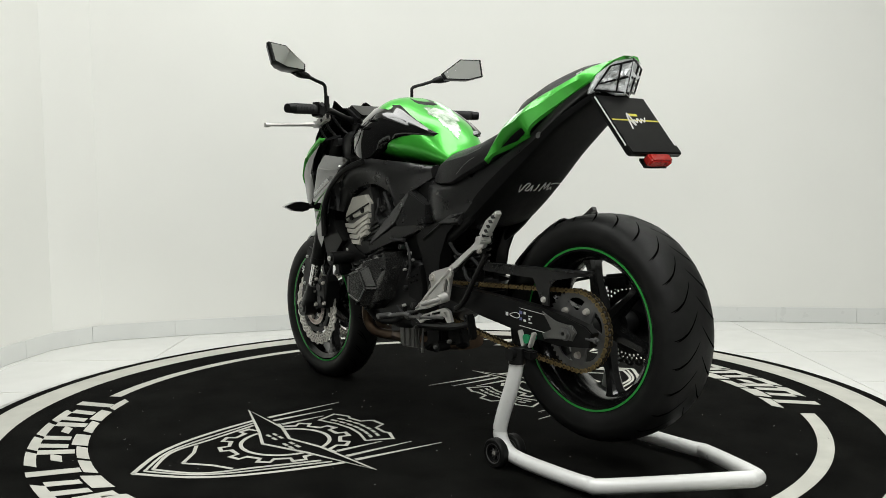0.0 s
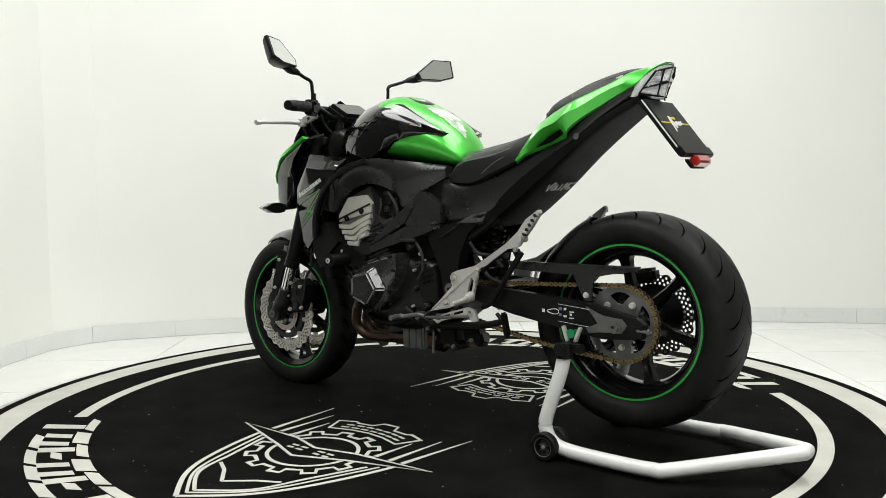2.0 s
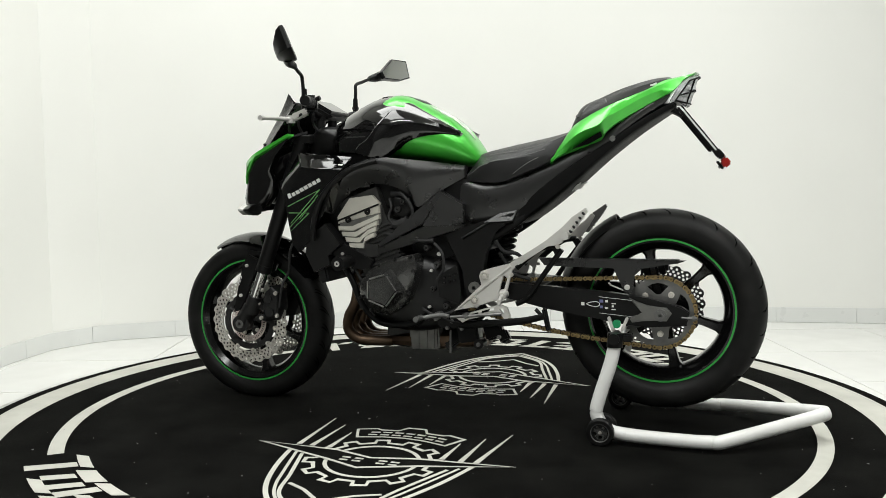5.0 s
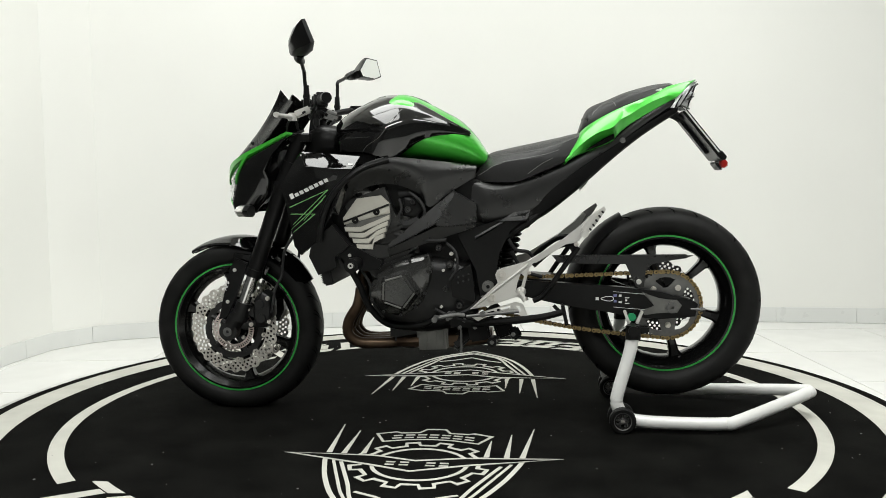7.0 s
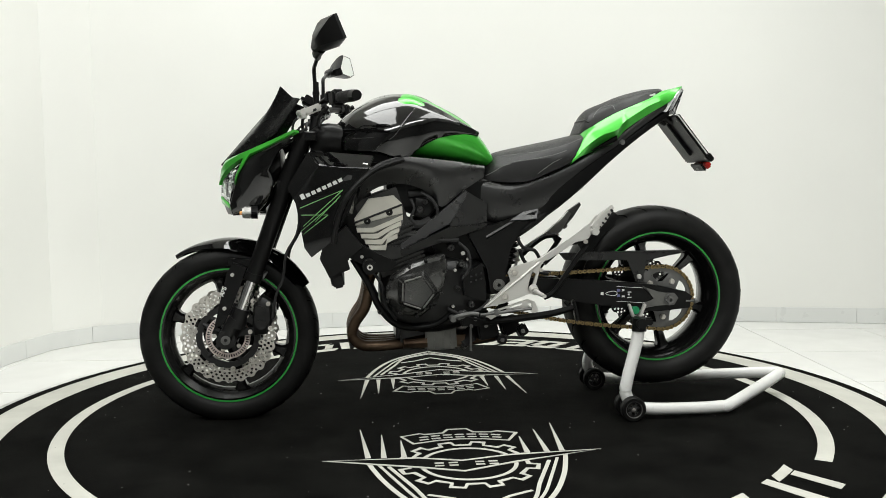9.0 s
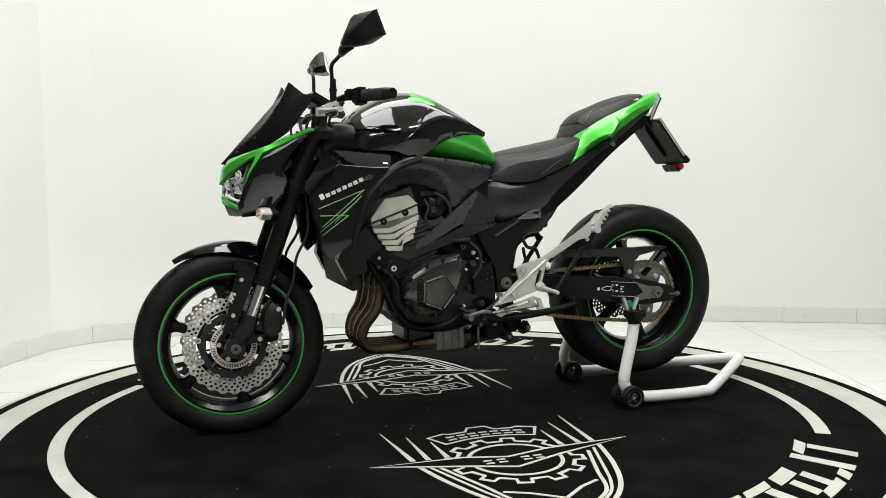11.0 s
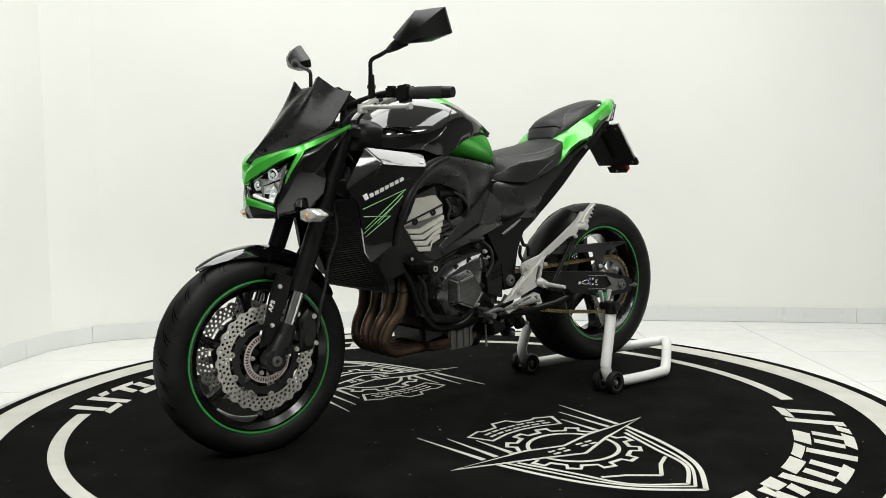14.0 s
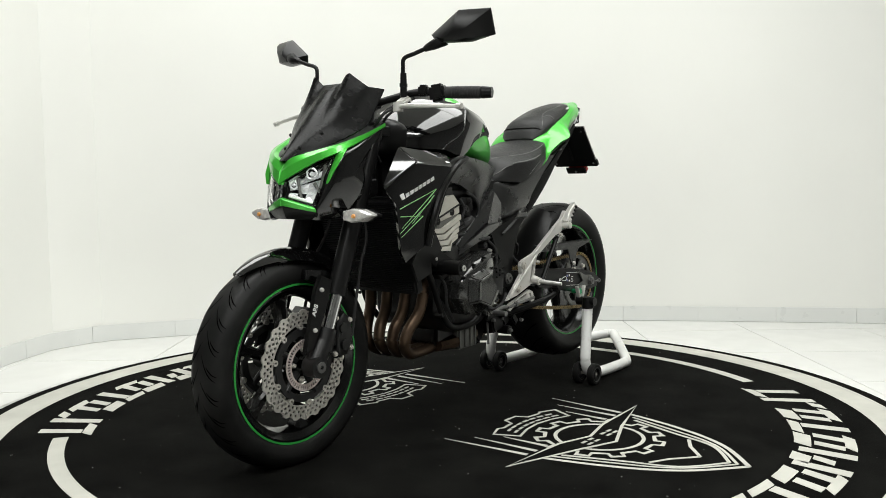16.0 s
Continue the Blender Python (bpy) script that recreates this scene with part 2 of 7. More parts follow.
def extrude_line(bm, inner, outer, z0, z1):
    """A wall along a line, as one closed skin."""
    skin(bm, [[bm.verts.new((a[0], a[1], z0)), bm.verts.new((a[0], a[1], z1)), bm.verts.new((b[0], b[1], z1)), bm.verts.new((b[0], b[1], z0))] for a, b in zip(inner, outer)])


def build_room():
    bm = bmesh.new()
    line, outer = WALL_LINE, offset_line(WALL_LINE, 0.15)
    extrude_line(bm, line[1:13], outer[1:13], FLOOR_Z, 2.9)
    tagged(part("wall_north", bm, WALL, smooth=22), "off-white painted studio wall curving round the turntable", "wall", kind="structure")
    # rear and side walls are out of view, dark so black panels reflect darkness
    bm = bmesh.new()
    back = [(3.5, -2.22), (3.6, -5.5), (-2.3, -5.5), (-2.16, -2.22)]
    extrude_line(bm, back, [(3.65, -2.22), (3.75, -5.65), (-2.45, -5.65), (-2.31, -2.22)], FLOOR_Z, 2.9)
    tagged(part("wall_south", bm, UNSEEN_DARK), "unseen rear wall, made dark to darken reflections in gloss panels", "wall", kind="structure")
    bm = bmesh.new()
    extrude_line(bm, line[:2], outer[:2], FLOOR_Z, 2.9)
    tagged(part("wall_west", bm, UNSEEN_DARKER), "unseen side wall, made dark to darken reflections in gloss panels", "wall", kind="structure")
    bm = bmesh.new()
    extrude_line(bm, line[12:], outer[12:], FLOOR_Z, 2.9)
    tagged(part("wall_east", bm, UNSEEN_DARK), "unseen side wall, made dark to darken reflections in gloss panels", "wall", kind="structure")
    bm = bmesh.new()
    box(bm, (0.6, -1.7, FLOOR_Z - 0.056), (6.6, 8.2, 0.1))
    floor = tagged(part("floor", bm, GROUT), "glossy white tiled studio floor with thin joints", "floor", kind="structure")
    bm = bmesh.new()
    box(bm, (0.6, -1.7, 2.95), (6.6, 8.2, 0.1))
    tagged(part("ceiling", bm, CEIL), "plain white painted ceiling", "ceiling", kind="structure")
    # skirting of thin tiles
    line = offset_line(WALL_LINE, -0.012)
    bm = bmesh.new()
    extrude_line(bm, offset_line(WALL_LINE, -0.003), WALL_LINE, FLOOR_Z, FLOOR_Z + 0.084)
    skirt = tagged(part("baseboard", bm, GROUT), "low skirting of pale glossy tiles", "baseboard", kind="structure")
    pts = []
    for i in range(1, len(line) - 2):
        a, b = Vector(line[i]), Vector(line[i + 1])
        L = (b - a).length
        pts += [a.lerp(b, s / max(1, round(L / 0.02))) for s in range(max(1, round(L / 0.02)))]
    step = 21
    for i in range(0, len(pts) - step, step):
        seg = pts[i:i + step + 1]
        seg = [seg[0] + (seg[1] - seg[0]).normalized() * 0.0007] + seg[1:-1] + [seg[-1] + (seg[-2] - seg[-1]).normalized() * 0.0007]
        bm = bmesh.new()
        seg = seg[::5] + ([seg[-1]] if (len(seg) - 1) % 5 else [])
        extrude_line(bm, [tuple(p) for p in seg], offset_line([tuple(p) for p in seg], 0.009), FLOOR_Z + 0.0015, FLOOR_Z + 0.085)
        part("skirting_tile", bm, SKIRT, skirt)
    return floor


def build_tiles(floor):
    bm = bmesh.new()
    s = 0.597
    box(bm, (0, 0, 0), (s, s, 0.012), bevel=0.0012)
    proto = part("tile", bm, TILE, floor)
    me = proto.data
    first = True
    for i in range(-4, 7):
        for j in range(-10, 4):
            x, y = 0.118 + 0.6 * i + 0.035, 0.68 + 0.6 * j
            if x < -2.6 or x > 3.8 or y > 2.1 or math.hypot(x, y) < 0.9:
                continue
            ob = proto if first else new("tile", me)
            first = False
            ob.parent = floor
            ob.matrix_basis = pose(x, y, FLOOR_Z - 0.0061 + 0.0002 * random.random(), 0, 0, 90 * random.randint(0, 3))


# ---- turntable ----
BIKE_YAW, BIKE_AT = 173.378, (0.0218, -0.0225)
CREST_AT = (0.0195, -0.0405)
U, V = Vector((-0.99019, 0.13972)), Vector((-0.13972, -0.99019))


def on_disc(x, y):
    """From the crests' own plan to the turntable's plan."""
    return Vector(CREST_AT) + U * x + V * y


def ribbon(bm, pts, w0, w1=None, z=0.0, h=0.0016, closed=False):
    """A flat printed line along points of the plan."""
    P = [Vector(p) for p in pts]
    n = len(P)
    w1 = w0 if w1 is None else w1
    rows = []
    for i, p in enumerate(P):
        a, b = (P[i - 1], P[(i + 1) % n]) if closed else (P[max(i - 1, 0)], P[min(i + 1, n - 1)])
        t = (b - a).normalized()
        nn = Vector((-t.y, t.x))
        if closed or 0 < i < n - 1:
            t0 = (p - P[i - 1]).normalized()
            k = min(1.8, 1 / max(0.3, abs(t0.dot(t))))
        else:
            k = 1
        w = (w0 + (w1 - w0) * i / (n - 1)) / 2 * k
        l, r = p + nn * w, p - nn * w
        rows.append([bm.verts.new((l.x, l.y, z)), bm.verts.new((l.x, l.y, z + h)), bm.verts.new((r.x, r.y, z + h)), bm.verts.new((r.x, r.y, z))])
    skin(bm, rows, closed)


def prism(bm, q, z, h):
    lo = [bm.verts.new((p[0], p[1], z)) for p in q]
    hi = [bm.verts.new((p[0], p[1], z + h)) for p in q]
    n = len(q)
    bm.faces.new(hi)
    bm.faces.new(lo[::-1])
    for i in range(n):
        bm.faces.new((lo[i], lo[(i + 1) % n], hi[(i + 1) % n], hi[i]))


def polar(r, deg):
    return (r * math.cos(radians(deg)), r * math.sin(radians(deg)))


def arc(r, a0, a1, step=1.5):
    n = max(2, int(abs(a1 - a0) / step))
    return [polar(r, a0 + (a1 - a0) * i / n) for i in range(n + 1)]


def emblem(t, flip):
    """A crest of plain shapes: a bolt, a cogwheel, a banner and a drawn-out shield."""
    def P(x, y):
        # plan of the crest: x along the bolt, y outwards from the turntable's middle
        d = on_disc(x, y - 0.0) if not flip else on_disc(-x, -y + 0.02)
        return d
    def line(pts, w0, w1=None, closed=False, z=-0.0005):
        ribbon(bm, [P(*p) for p in pts], w0, w1, z, 0.0015, closed)
    cx, cy = 0.002, 0.577
    bm = bmesh.new()
    for s in (1, -1):
        for b, w in (((((0.285, 0.530), (0.272, 0.590), (0.240, 0.705), (0.187, 0.837), (0.118, 0.937), (0.0, 1.040))), 0.014),
                     ((((0.255, 0.560), (0.200, 0.725), (0.160, 0.835), (0.108, 0.918), (0.0, 1.008))), 0.009),
                     ((((0.227, 0.580), (0.168, 0.745), (0.116, 0.890), (0.0, 0.985))), 0.011)):
            line([(s * p.x, p.y) for p in spline([(x, y, 0) for x, y in b], 6)], w)
        line([(s * x, y) for x, y in ((0.134, 0.808), (0.072, 0.840), (0.0, 0.900))], 0.011)
        for tip, base in (((0.308, 0.212), (0.283, 0.500)), ((0.241, 0.276), (0.238, 0.503)), ((0.183, 0.345), (0.180, 0.500))):
            line([(s * base[0], base[1]), (s * tip[0], tip[1])], 0.017, 0.003)
    part("shield_print", bm, MATWHT, t)
    bm = bmesh.new()
    ring = [(cx + 0.134 * math.cos(radians(a)), cy + 0.134 * math.sin(radians(a))) for a in range(0, 360, 8)]
    line(ring, 0.012, closed=True)
    cog = []
    for k in range(12):
        for da, r in ((-7, 0.168), (-5.5, 0.196), (5.5, 0.196), (7, 0.168)):
            a = radians(k * 30 + da + 15)
            cog.append((cx + r * math.cos(a), cy + r * math.sin(a)))
    line(cog, 0.0105, closed=True)
    part("cog_print", bm, MATWHT, t)
    bm = bmesh.new()
    ban = [(-0.145, 0.380), (-0.070, 0.356), (0.0, 0.348), (0.070, 0.356), (0.146, 0.381), (0.180, 0.304), (0.122, 0.279), (0.105, 0.289), (0.048, 0.280), (0.030, 0.243),
           (-0.030, 0.242), (-0.048, 0.280), (-0.105, 0.287), (-0.122, 0.278), (-0.181, 0.303)]
    line(ban, 0.0085, closed=True)
    for k in range(7):
        x0 = -0.128 + k * 0.0375
        for d in (-0.013, 0.013):
            line([(x, 0.314 + d + 1.3 * x * x) for x in (x0, x0 + 0.014, x0 + 0.028)], 0.0095)
    part("banner_print", bm, MATWHT, t)
    # the bolt lies over the cog: a black field with a white edge and plain bars
    star = [(0.405, 0.515), (0.140, 0.520), (0.018, 0.556), (-0.120, 0.522), (-0.391, 0.504), (-0.140, 0.580), (0.020, 0.645), (0.140, 0.600)]
    bm = bmesh.new()
    prism(bm, [P(*p) for p in star], -0.0005, 0.0022)
    part("bolt_field", bm, MATBLK, t)
    bm = bmesh.new()
    line(star, 0.010, closed=True, z=0.0010)
    for x in (0.085, 0.045, -0.03, -0.068):
        line([(x - 0.013, 0.572), (x + 0.013, 0.572)], 0.010, z=0.0010)
        line([(x - 0.013, 0.594), (x + 0.013, 0.594)], 0.010, z=0.0010)
    part("bolt_print", bm, MATWHT, t)


def build_platform():
    bm = bmesh.new()
    bmesh.ops.create_cone(bm, cap_ends=True, segments=160, radius1=1.594, radius2=1.592, depth=0.016, matrix=pose(-0.014, 0.002, -0.0145))
    tagged(part("platform", bm, RIMGREY), "scuffed grey rim of the platform under the carpet", "platform", kind="structure")


def build_turntable():
    t = empty("turntable", "round black rotating carpet with off-white rings, bars and crests", "turntable")
    bm = bmesh.new()
    bmesh.ops.create_cone(bm, cap_ends=True, segments=160, radius1=1.574, radius2=1.571, depth=0.006, matrix=pose(0.0, 0, -0.003))
    part("carpet", bm, MATBLK, t, "black short-pile carpet")
    bm = bmesh.new()
    ribbon(bm, arc(1.474, 0, 357.75, 2.25), 0.112, closed=True, z=-0.001)
    part("outer_ring_print", bm, MATWHT, t)
    for a0, a1 in ((-43.5, 38.5), (136.5, 215.8)):
        bm = bmesh.new()
        ribbon(bm, arc(1.238, a0, a1), 0.046, z=-0.001)
        part("arc_print", bm, MATWHT, t)
    # bars that stand where the carpet has its lettering
    kinds = "ABCDEFGHGFGIJK"
    for start in (-142.6, 41.6):
        a = start
        for k in kinds:
            w = {"H": 9.2, "I": 2.4, "J": 2.8, "K": 5.6}.get(k, 5.9)
            sl = 1.6
            def blk(a0, a1, r0, r1):
                bm = bmesh.new()
                n = 4
                lo = [polar(r1, a + a0 + (a1 - a0) * i / n) for i in range(n + 1)]
                hi = [polar(r0, a + a0 + sl + (a1 - a0) * i / n) for i in range(n, -1, -1)]
                prism(bm, lo + hi, -0.001, 0.0018)
                part("bar_print", bm, MATWHT, t)
            if k == "I":
                blk(0, w, 1.285, 1.322)
            elif k in "J":
                blk(0.3, 2.3, 1.15, 1.322)
            elif k == "K":
                blk(0, w, 1.15, 1.182)
                blk(2.0, 3.9, 1.186, 1.322)
            elif k == "H":
                blk(0, 2.0, 1.165, 1.322)
                blk(2.5, 6.0, 1.15, 1.205)
                blk(3.4, 5.2, 1.21, 1.27)
                blk(6.6, 8.6, 1.165, 1.322)
            elif k in "AF":
                blk(0, w, 1.15, 1.182)
                blk(2.0, 4.0, 1.186, 1.322)
            elif k in "BDG":
                blk(0.2, w, 1.15, 1.198)
                blk(0, 1.8, 1.206, 1.29)
                blk(3.9, 5.7, 1.206, 1.29)
                blk(0, 5.7, 1.290, 1.322)
            else:
                blk(0, w, 1.15, 1.182)
                blk(0, 2.0, 1.186, 1.29)
                blk(2.4, w * 0.9, 1.222, 1.252)
                blk(0, w, 1.290, 1.322)
            a += w + 1.1
    emblem(t, False)
    emblem(t, True)
    # lint and dust on the pile
    bm = bmesh.new()
    for _ in range(150):
        r, a = 1.38 * math.sqrt(random.random()), random.random() * 6.283
        q = 0.0012 + 0.0022 * random.random() ** 3
        c = Vector((r * math.cos(a), r * math.sin(a)))
        w = random.random() * 6.28
        prism(bm, [c + Vector((math.cos(w + k), math.sin(w + k))) * q * (0.6 + 0.8 * random.random()) for k in (0, 1.6, 3.2, 4.7)], -0.0005, 0.0012)
    tagged(part("lint", bm, LINT, t), kind="stuff")
    return t


# ---- paddock stand ----
def build_stand():
    s = empty("paddock_stand", "white tubular paddock stand lifting the rear wheel", "stand")
    R = 0.0202
    bm = bmesh.new()
    half = [(-0.612, 0.212, 0.300), (-0.600, 0.216, 0.24), (-0.567, 0.228, 0.13), (-0.562, 0.231, 0.085), (-0.590, 0.232, 0.046), (-0.65, 0.233, 0.032),
            (-0.80, 0.233, 0.028), (-0.89, 0.230, 0.029), (-0.94, 0.216, 0.035)]
    end = [(-1.185, 0.04, 0.078), (-1.207, 0.008, 0.081)]
    pts = half + end + [(x, 0.016 - y, z) for x, y, z in reversed(half + end[:1])]
    tube(bm, pts, R, n=16, k=5)
    part("tube_frame", bm, WHITE, s)
    for sy in (1, -1):
        for dy in (0.012, -0.052):
            bm = bmesh.new()
            y = 0.008 + sy * (0.240 + dy)
            lathe(bm, [(0.022, -0.012), (0.037, -0.013), (0.041, -0.009), (0.041, 0.009), (0.037, 0.013), (0.022, 0.012)], -0.577, 0.041, 28, y)
            w = part("wheel", bm, RUBBER, s, "small black rubber castor")
            bm = bmesh.new()
            lathe(bm, [(0.004, -0.009), (0.009, -0.009), (0.009, 0.009), (0.004, 0.009)], -0.577, 0.041, 16, y)
            lathe(bm, [(0.0225, -0.011), (0.028, -0.0135), (0.028, 0.0135), (0.0225, 0.011)], -0.577, 0.041, 24, y)
            for k in range(5):
                a = 2 * math.pi * k / 5 + 0.3
                for d in (-0.22, 0.22):
                    rod(bm, (-0.577 + 0.007 * math.cos(a), y, 0.041 + 0.007 * math.sin(a)), (-0.577 + 0.024 * math.cos(a + d), y, 0.041 + 0.024 * math.sin(a + d)), 0.0025, n=6)
            part("hub", bm, SPROCK, w, "grey spoked hub")
        bm = bmesh.new()
        rod(bm, (-0.577, 0.008 + sy * 0.183, 0.041), (-0.577, 0.008 + sy * 0.263, 0.041), 0.0055)
        part("axle", bm, STEEL, s)
        bm = bmesh.new()
        rod(bm, (-0.612, 0.008 + sy * 0.206, 0.290), (-0.612, 0.008 + sy * 0.204, 0.333), 0.024, 0.022, 16)
        rod(bm, (-0.612, 0.008 + sy * 0.236, 0.318), (-0.612, 0.008 + sy * 0.16, 0.318), 0.017, 0.017, 14)
        box(bm, (-0.636, sy * 0.195, 0.318), (0.055, 0.028, 0.024), (0, 0, 0), 0.004)
        part("clamp", bm, SATIN, s, "black clamp at the head of the upright")
        bm = bmesh.new()
        for dx, tx in ((0.016, -24), (-0.024, 28)):
            box(bm, (-0.612 + dx, sy * 0.178, 0.354), (0.009, 0.016, 0.046), (0, -tx * 0.8, 0), 0.002)
        part("hook", bm, SILVER, s, "bright metal fork hook")
    return s


# ---- motorcycle ----
FX, FZ, RX, RZ = 0.738, 0.287, -0.731, 0.383
WHEEL_Y = -0.010


def wheel(bike, name, cx, cz, r_out, width, label, lean):
    """Cast wheel with a tyre; the rim is the part, its tyre and rings hang on it."""
    bm = bmesh.new()
    hw = width * 0.40
    lathe(bm, [(0.196, -hw * 0.75), (0.214, -hw), (0.2305, -hw), (0.2305, -hw * 0.8), (0.222, -hw * 0.6), (0.205, -hw * 0.25), (0.205, hw * 0.25), (0.222, hw * 0.6),
               (0.2305, hw * 0.8), (0.2305, hw), (0.214, hw), (0.196, hw * 0.75), (0.186, hw * 0.2), (0.186, -hw * 0.2)], cx, cz, 80)
    lathe(bm, [(0.012, -0.055), (0.036, -0.055), (0.042, -0.03), (0.042, 0.03), (0.036, 0.055), (0.012, 0.055)], cx, cz, 36)
    rim = part(name, bm, RIMBLK, bike, label)
    for k in range(6):
        a = math.pi / 3 * k + lean
        c, s = math.cos(a), math.sin(a)
        bm = bmesh.new()
        rings = []
        for r, w, d in ((0.03, 0.024, 0.034), (0.07, 0.017, 0.026), (0.13, 0.0125, 0.02), (0.175, 0.016, 0.024), (0.196, 0.028, 0.03)):
            ring = []
            for du, dv in ((-1, -0.6), (-0.6, -1), (0.6, -1), (1, -0.6), (1, 0.6), (0.6, 1), (-0.6, 1), (-1, 0.6)):
                t, y = du * w, dv * d
                ring.append(bm.verts.new((cx + r * c - t * s, y, cz + r * s + t * c)))
            rings.append(ring)
        skin(bm, rings)
        part("spoke", bm, RIMBLK, rim)
    # tyre with a rounded crown
    bm = bmesh.new()
    prof = []
    H = r_out - 0.225
    W2 = width / 2
    for y, h in ((0.78, 0.0), (0.93, 0.16), (1.0, 0.40), (0.985, 0.56), (0.90, 0.75), (0.72, 0.895), (0.48, 0.968), (0.22, 0.995), (0.0, 1.0)):
        prof.append((0.225 + H * h, -y * W2))
    prof = prof + [(r, -y) for r, y in prof[-2::-1]]
    prof += [(0.216, W2 * 0.6), (0.216, -W2 * 0.6)]
    lathe(bm, prof, cx, cz, 112)
    part("tyre", bm, RUBBER, rim, "black road tyre with slanted grooves", smooth=50)

    def surf(v, a, lift):
        # a point of the tread: v from -1 to 1 across, a round the wheel
        s = abs(v)
        tab = ((0, 1.0), (0.22, 0.995), (0.48, 0.968), (0.72, 0.895), (0.90, 0.75), (0.985, 0.56))
        for (s0, h0), (s1, h1) in zip(tab, tab[1:]):
            if s <= s1:
                h = h0 + (h1 - h0) * (s - s0) / (s1 - s0)
                break
        r = 0.225 + H * h + lift
        return Vector((cx + r * math.cos(a), v * W2 * (1 + lift), cz + r * math.sin(a)))
    # grooves are near-black strips on the tread; their shade is in the colour
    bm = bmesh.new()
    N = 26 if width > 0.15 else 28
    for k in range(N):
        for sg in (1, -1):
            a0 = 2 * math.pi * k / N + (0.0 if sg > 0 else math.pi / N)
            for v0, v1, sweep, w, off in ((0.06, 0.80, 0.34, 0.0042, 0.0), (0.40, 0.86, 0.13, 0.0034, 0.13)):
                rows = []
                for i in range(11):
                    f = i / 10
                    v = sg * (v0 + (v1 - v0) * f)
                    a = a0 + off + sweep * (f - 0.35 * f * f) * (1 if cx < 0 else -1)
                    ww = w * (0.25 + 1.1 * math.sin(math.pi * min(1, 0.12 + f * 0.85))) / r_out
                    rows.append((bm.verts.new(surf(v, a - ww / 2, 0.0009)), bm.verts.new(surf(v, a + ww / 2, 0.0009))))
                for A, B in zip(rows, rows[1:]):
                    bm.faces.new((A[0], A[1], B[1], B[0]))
    tagged(part("tread_groove", bm, GROOVE_SHADE, rim, smooth=60), kind="stuff")
    for sg in (1, -1):
        bm = bmesh.new()
        y = sg * (hw + 0.0012)
        lathe(bm, [(0.2198, y - 0.0012), (0.2198, y), (0.2255, y), (0.2255, y - 0.0012)], cx, cz, 96)
        part("rim_stripe", bm, PIN, rim, "thin bright green rim stripe")
    return rim


def brake_disc(rim, cx, cz, y, r0, r1, petals, rows, mat, label):
    out = [(cx + (r1 + 0.0030 * (1 if math.cos(petals * a) > 0 else -1) * min(1, abs(math.cos(petals * a)) * 2.5)) * math.cos(a),
            cz + (r1 + 0.0030 * (1 if math.cos(petals * a) > 0 else -1) * min(1, abs(math.cos(petals * a)) * 2.5)) * math.sin(a)) for a in [2 * math.pi * i / (petals * 8) for i in range(petals * 8)]]
    holes = [circle(cx, cz, r0, 60)]
    n = petals * 2
    for i in range(n):
        for j, r in enumerate(rows):
            a = 2 * math.pi * (i + (0.5 if j % 2 else 0.0)) / n
            holes.append(circle(cx + r * math.cos(a), cz + r * math.sin(a), 0.0047, 8, a))
    bm = bmesh.new()
    plate_holes(bm, out, holes, y, 0.005)
    return part("brake_disc", bm, mat, rim, label)


def front_wheel(bike):
    rim = wheel(bike, "front_wheel", FX, FZ, 0.296, 0.122, "gloss black six-spoke cast front wheel", radians(20))
    for sg in (1, -1):
        y = sg * 0.071
        brake_disc(rim, FX, FZ, y - 0.0025, 0.114, 0.152, 24, (0.1215, 0.132, 0.1425), STEEL, "drilled petal-edged steel brake disc")
        bm = bmesh.new()
        lathe(bm, [(0.084, y - 0.004), (0.104, y - 0.004), (0.104, y + 0.004), (0.084, y + 0.004)], FX, FZ, 48)
        for k in range(5):
            a = 2 * math.pi * k / 5 + 0.5
            rod(bm, (FX + 0.03 * math.cos(a), y * 0.9, FZ + 0.03 * math.sin(a)), (FX + 0.092 * math.cos(a), y, FZ + 0.092 * math.sin(a)), 0.011, 0.009, 8)
        part("disc_carrier", bm, CARRIER_DISC_SHADE, rim)
        for k in range(10):
            bm = bmesh.new()
            a = 2 * math.pi * k / 10 + 0.2
            p = (FX + 0.108 * math.cos(a), y, FZ + 0.108 * math.sin(a))
            lathe(bm, [(0.0035, -0.005), (0.0085, -0.005), (0.0085, 0.005), (0.0035, 0.005)], p[0], p[2], 12, p[1])
            part("disc_button", bm, STEEL, rim)
    slots = [[(FX + r * math.cos(a), FZ + r * math.sin(a)) for r, a in ((0.0585, a0), (0.0685, a0), (0.0685, a0 + 0.062), (0.0585, a0 + 0.062))] for a0 in [2 * math.pi * i / 50 for i in range(50)]]
    bm = bmesh.new()
    plate_holes(bm, circle(FX, FZ, 0.0725, 80), [circle(FX, FZ, 0.0535, 60)] + slots, 0.077, 0.003)
    part("sensor_ring", bm, RINGST, rim, "slotted pinkish steel sensor ring")
    for k in range(5):
        bm = bmesh.new()
        a = 2 * math.pi * k / 5 + 0.1
        bolt(bm, (FX + 0.045 * math.cos(a), 0.078, FZ + 0.045 * math.sin(a)), 0.006, 0.006)
        part("disc_bolt", bm, STEEL, rim)
    rim.location.y = WHEEL_Y


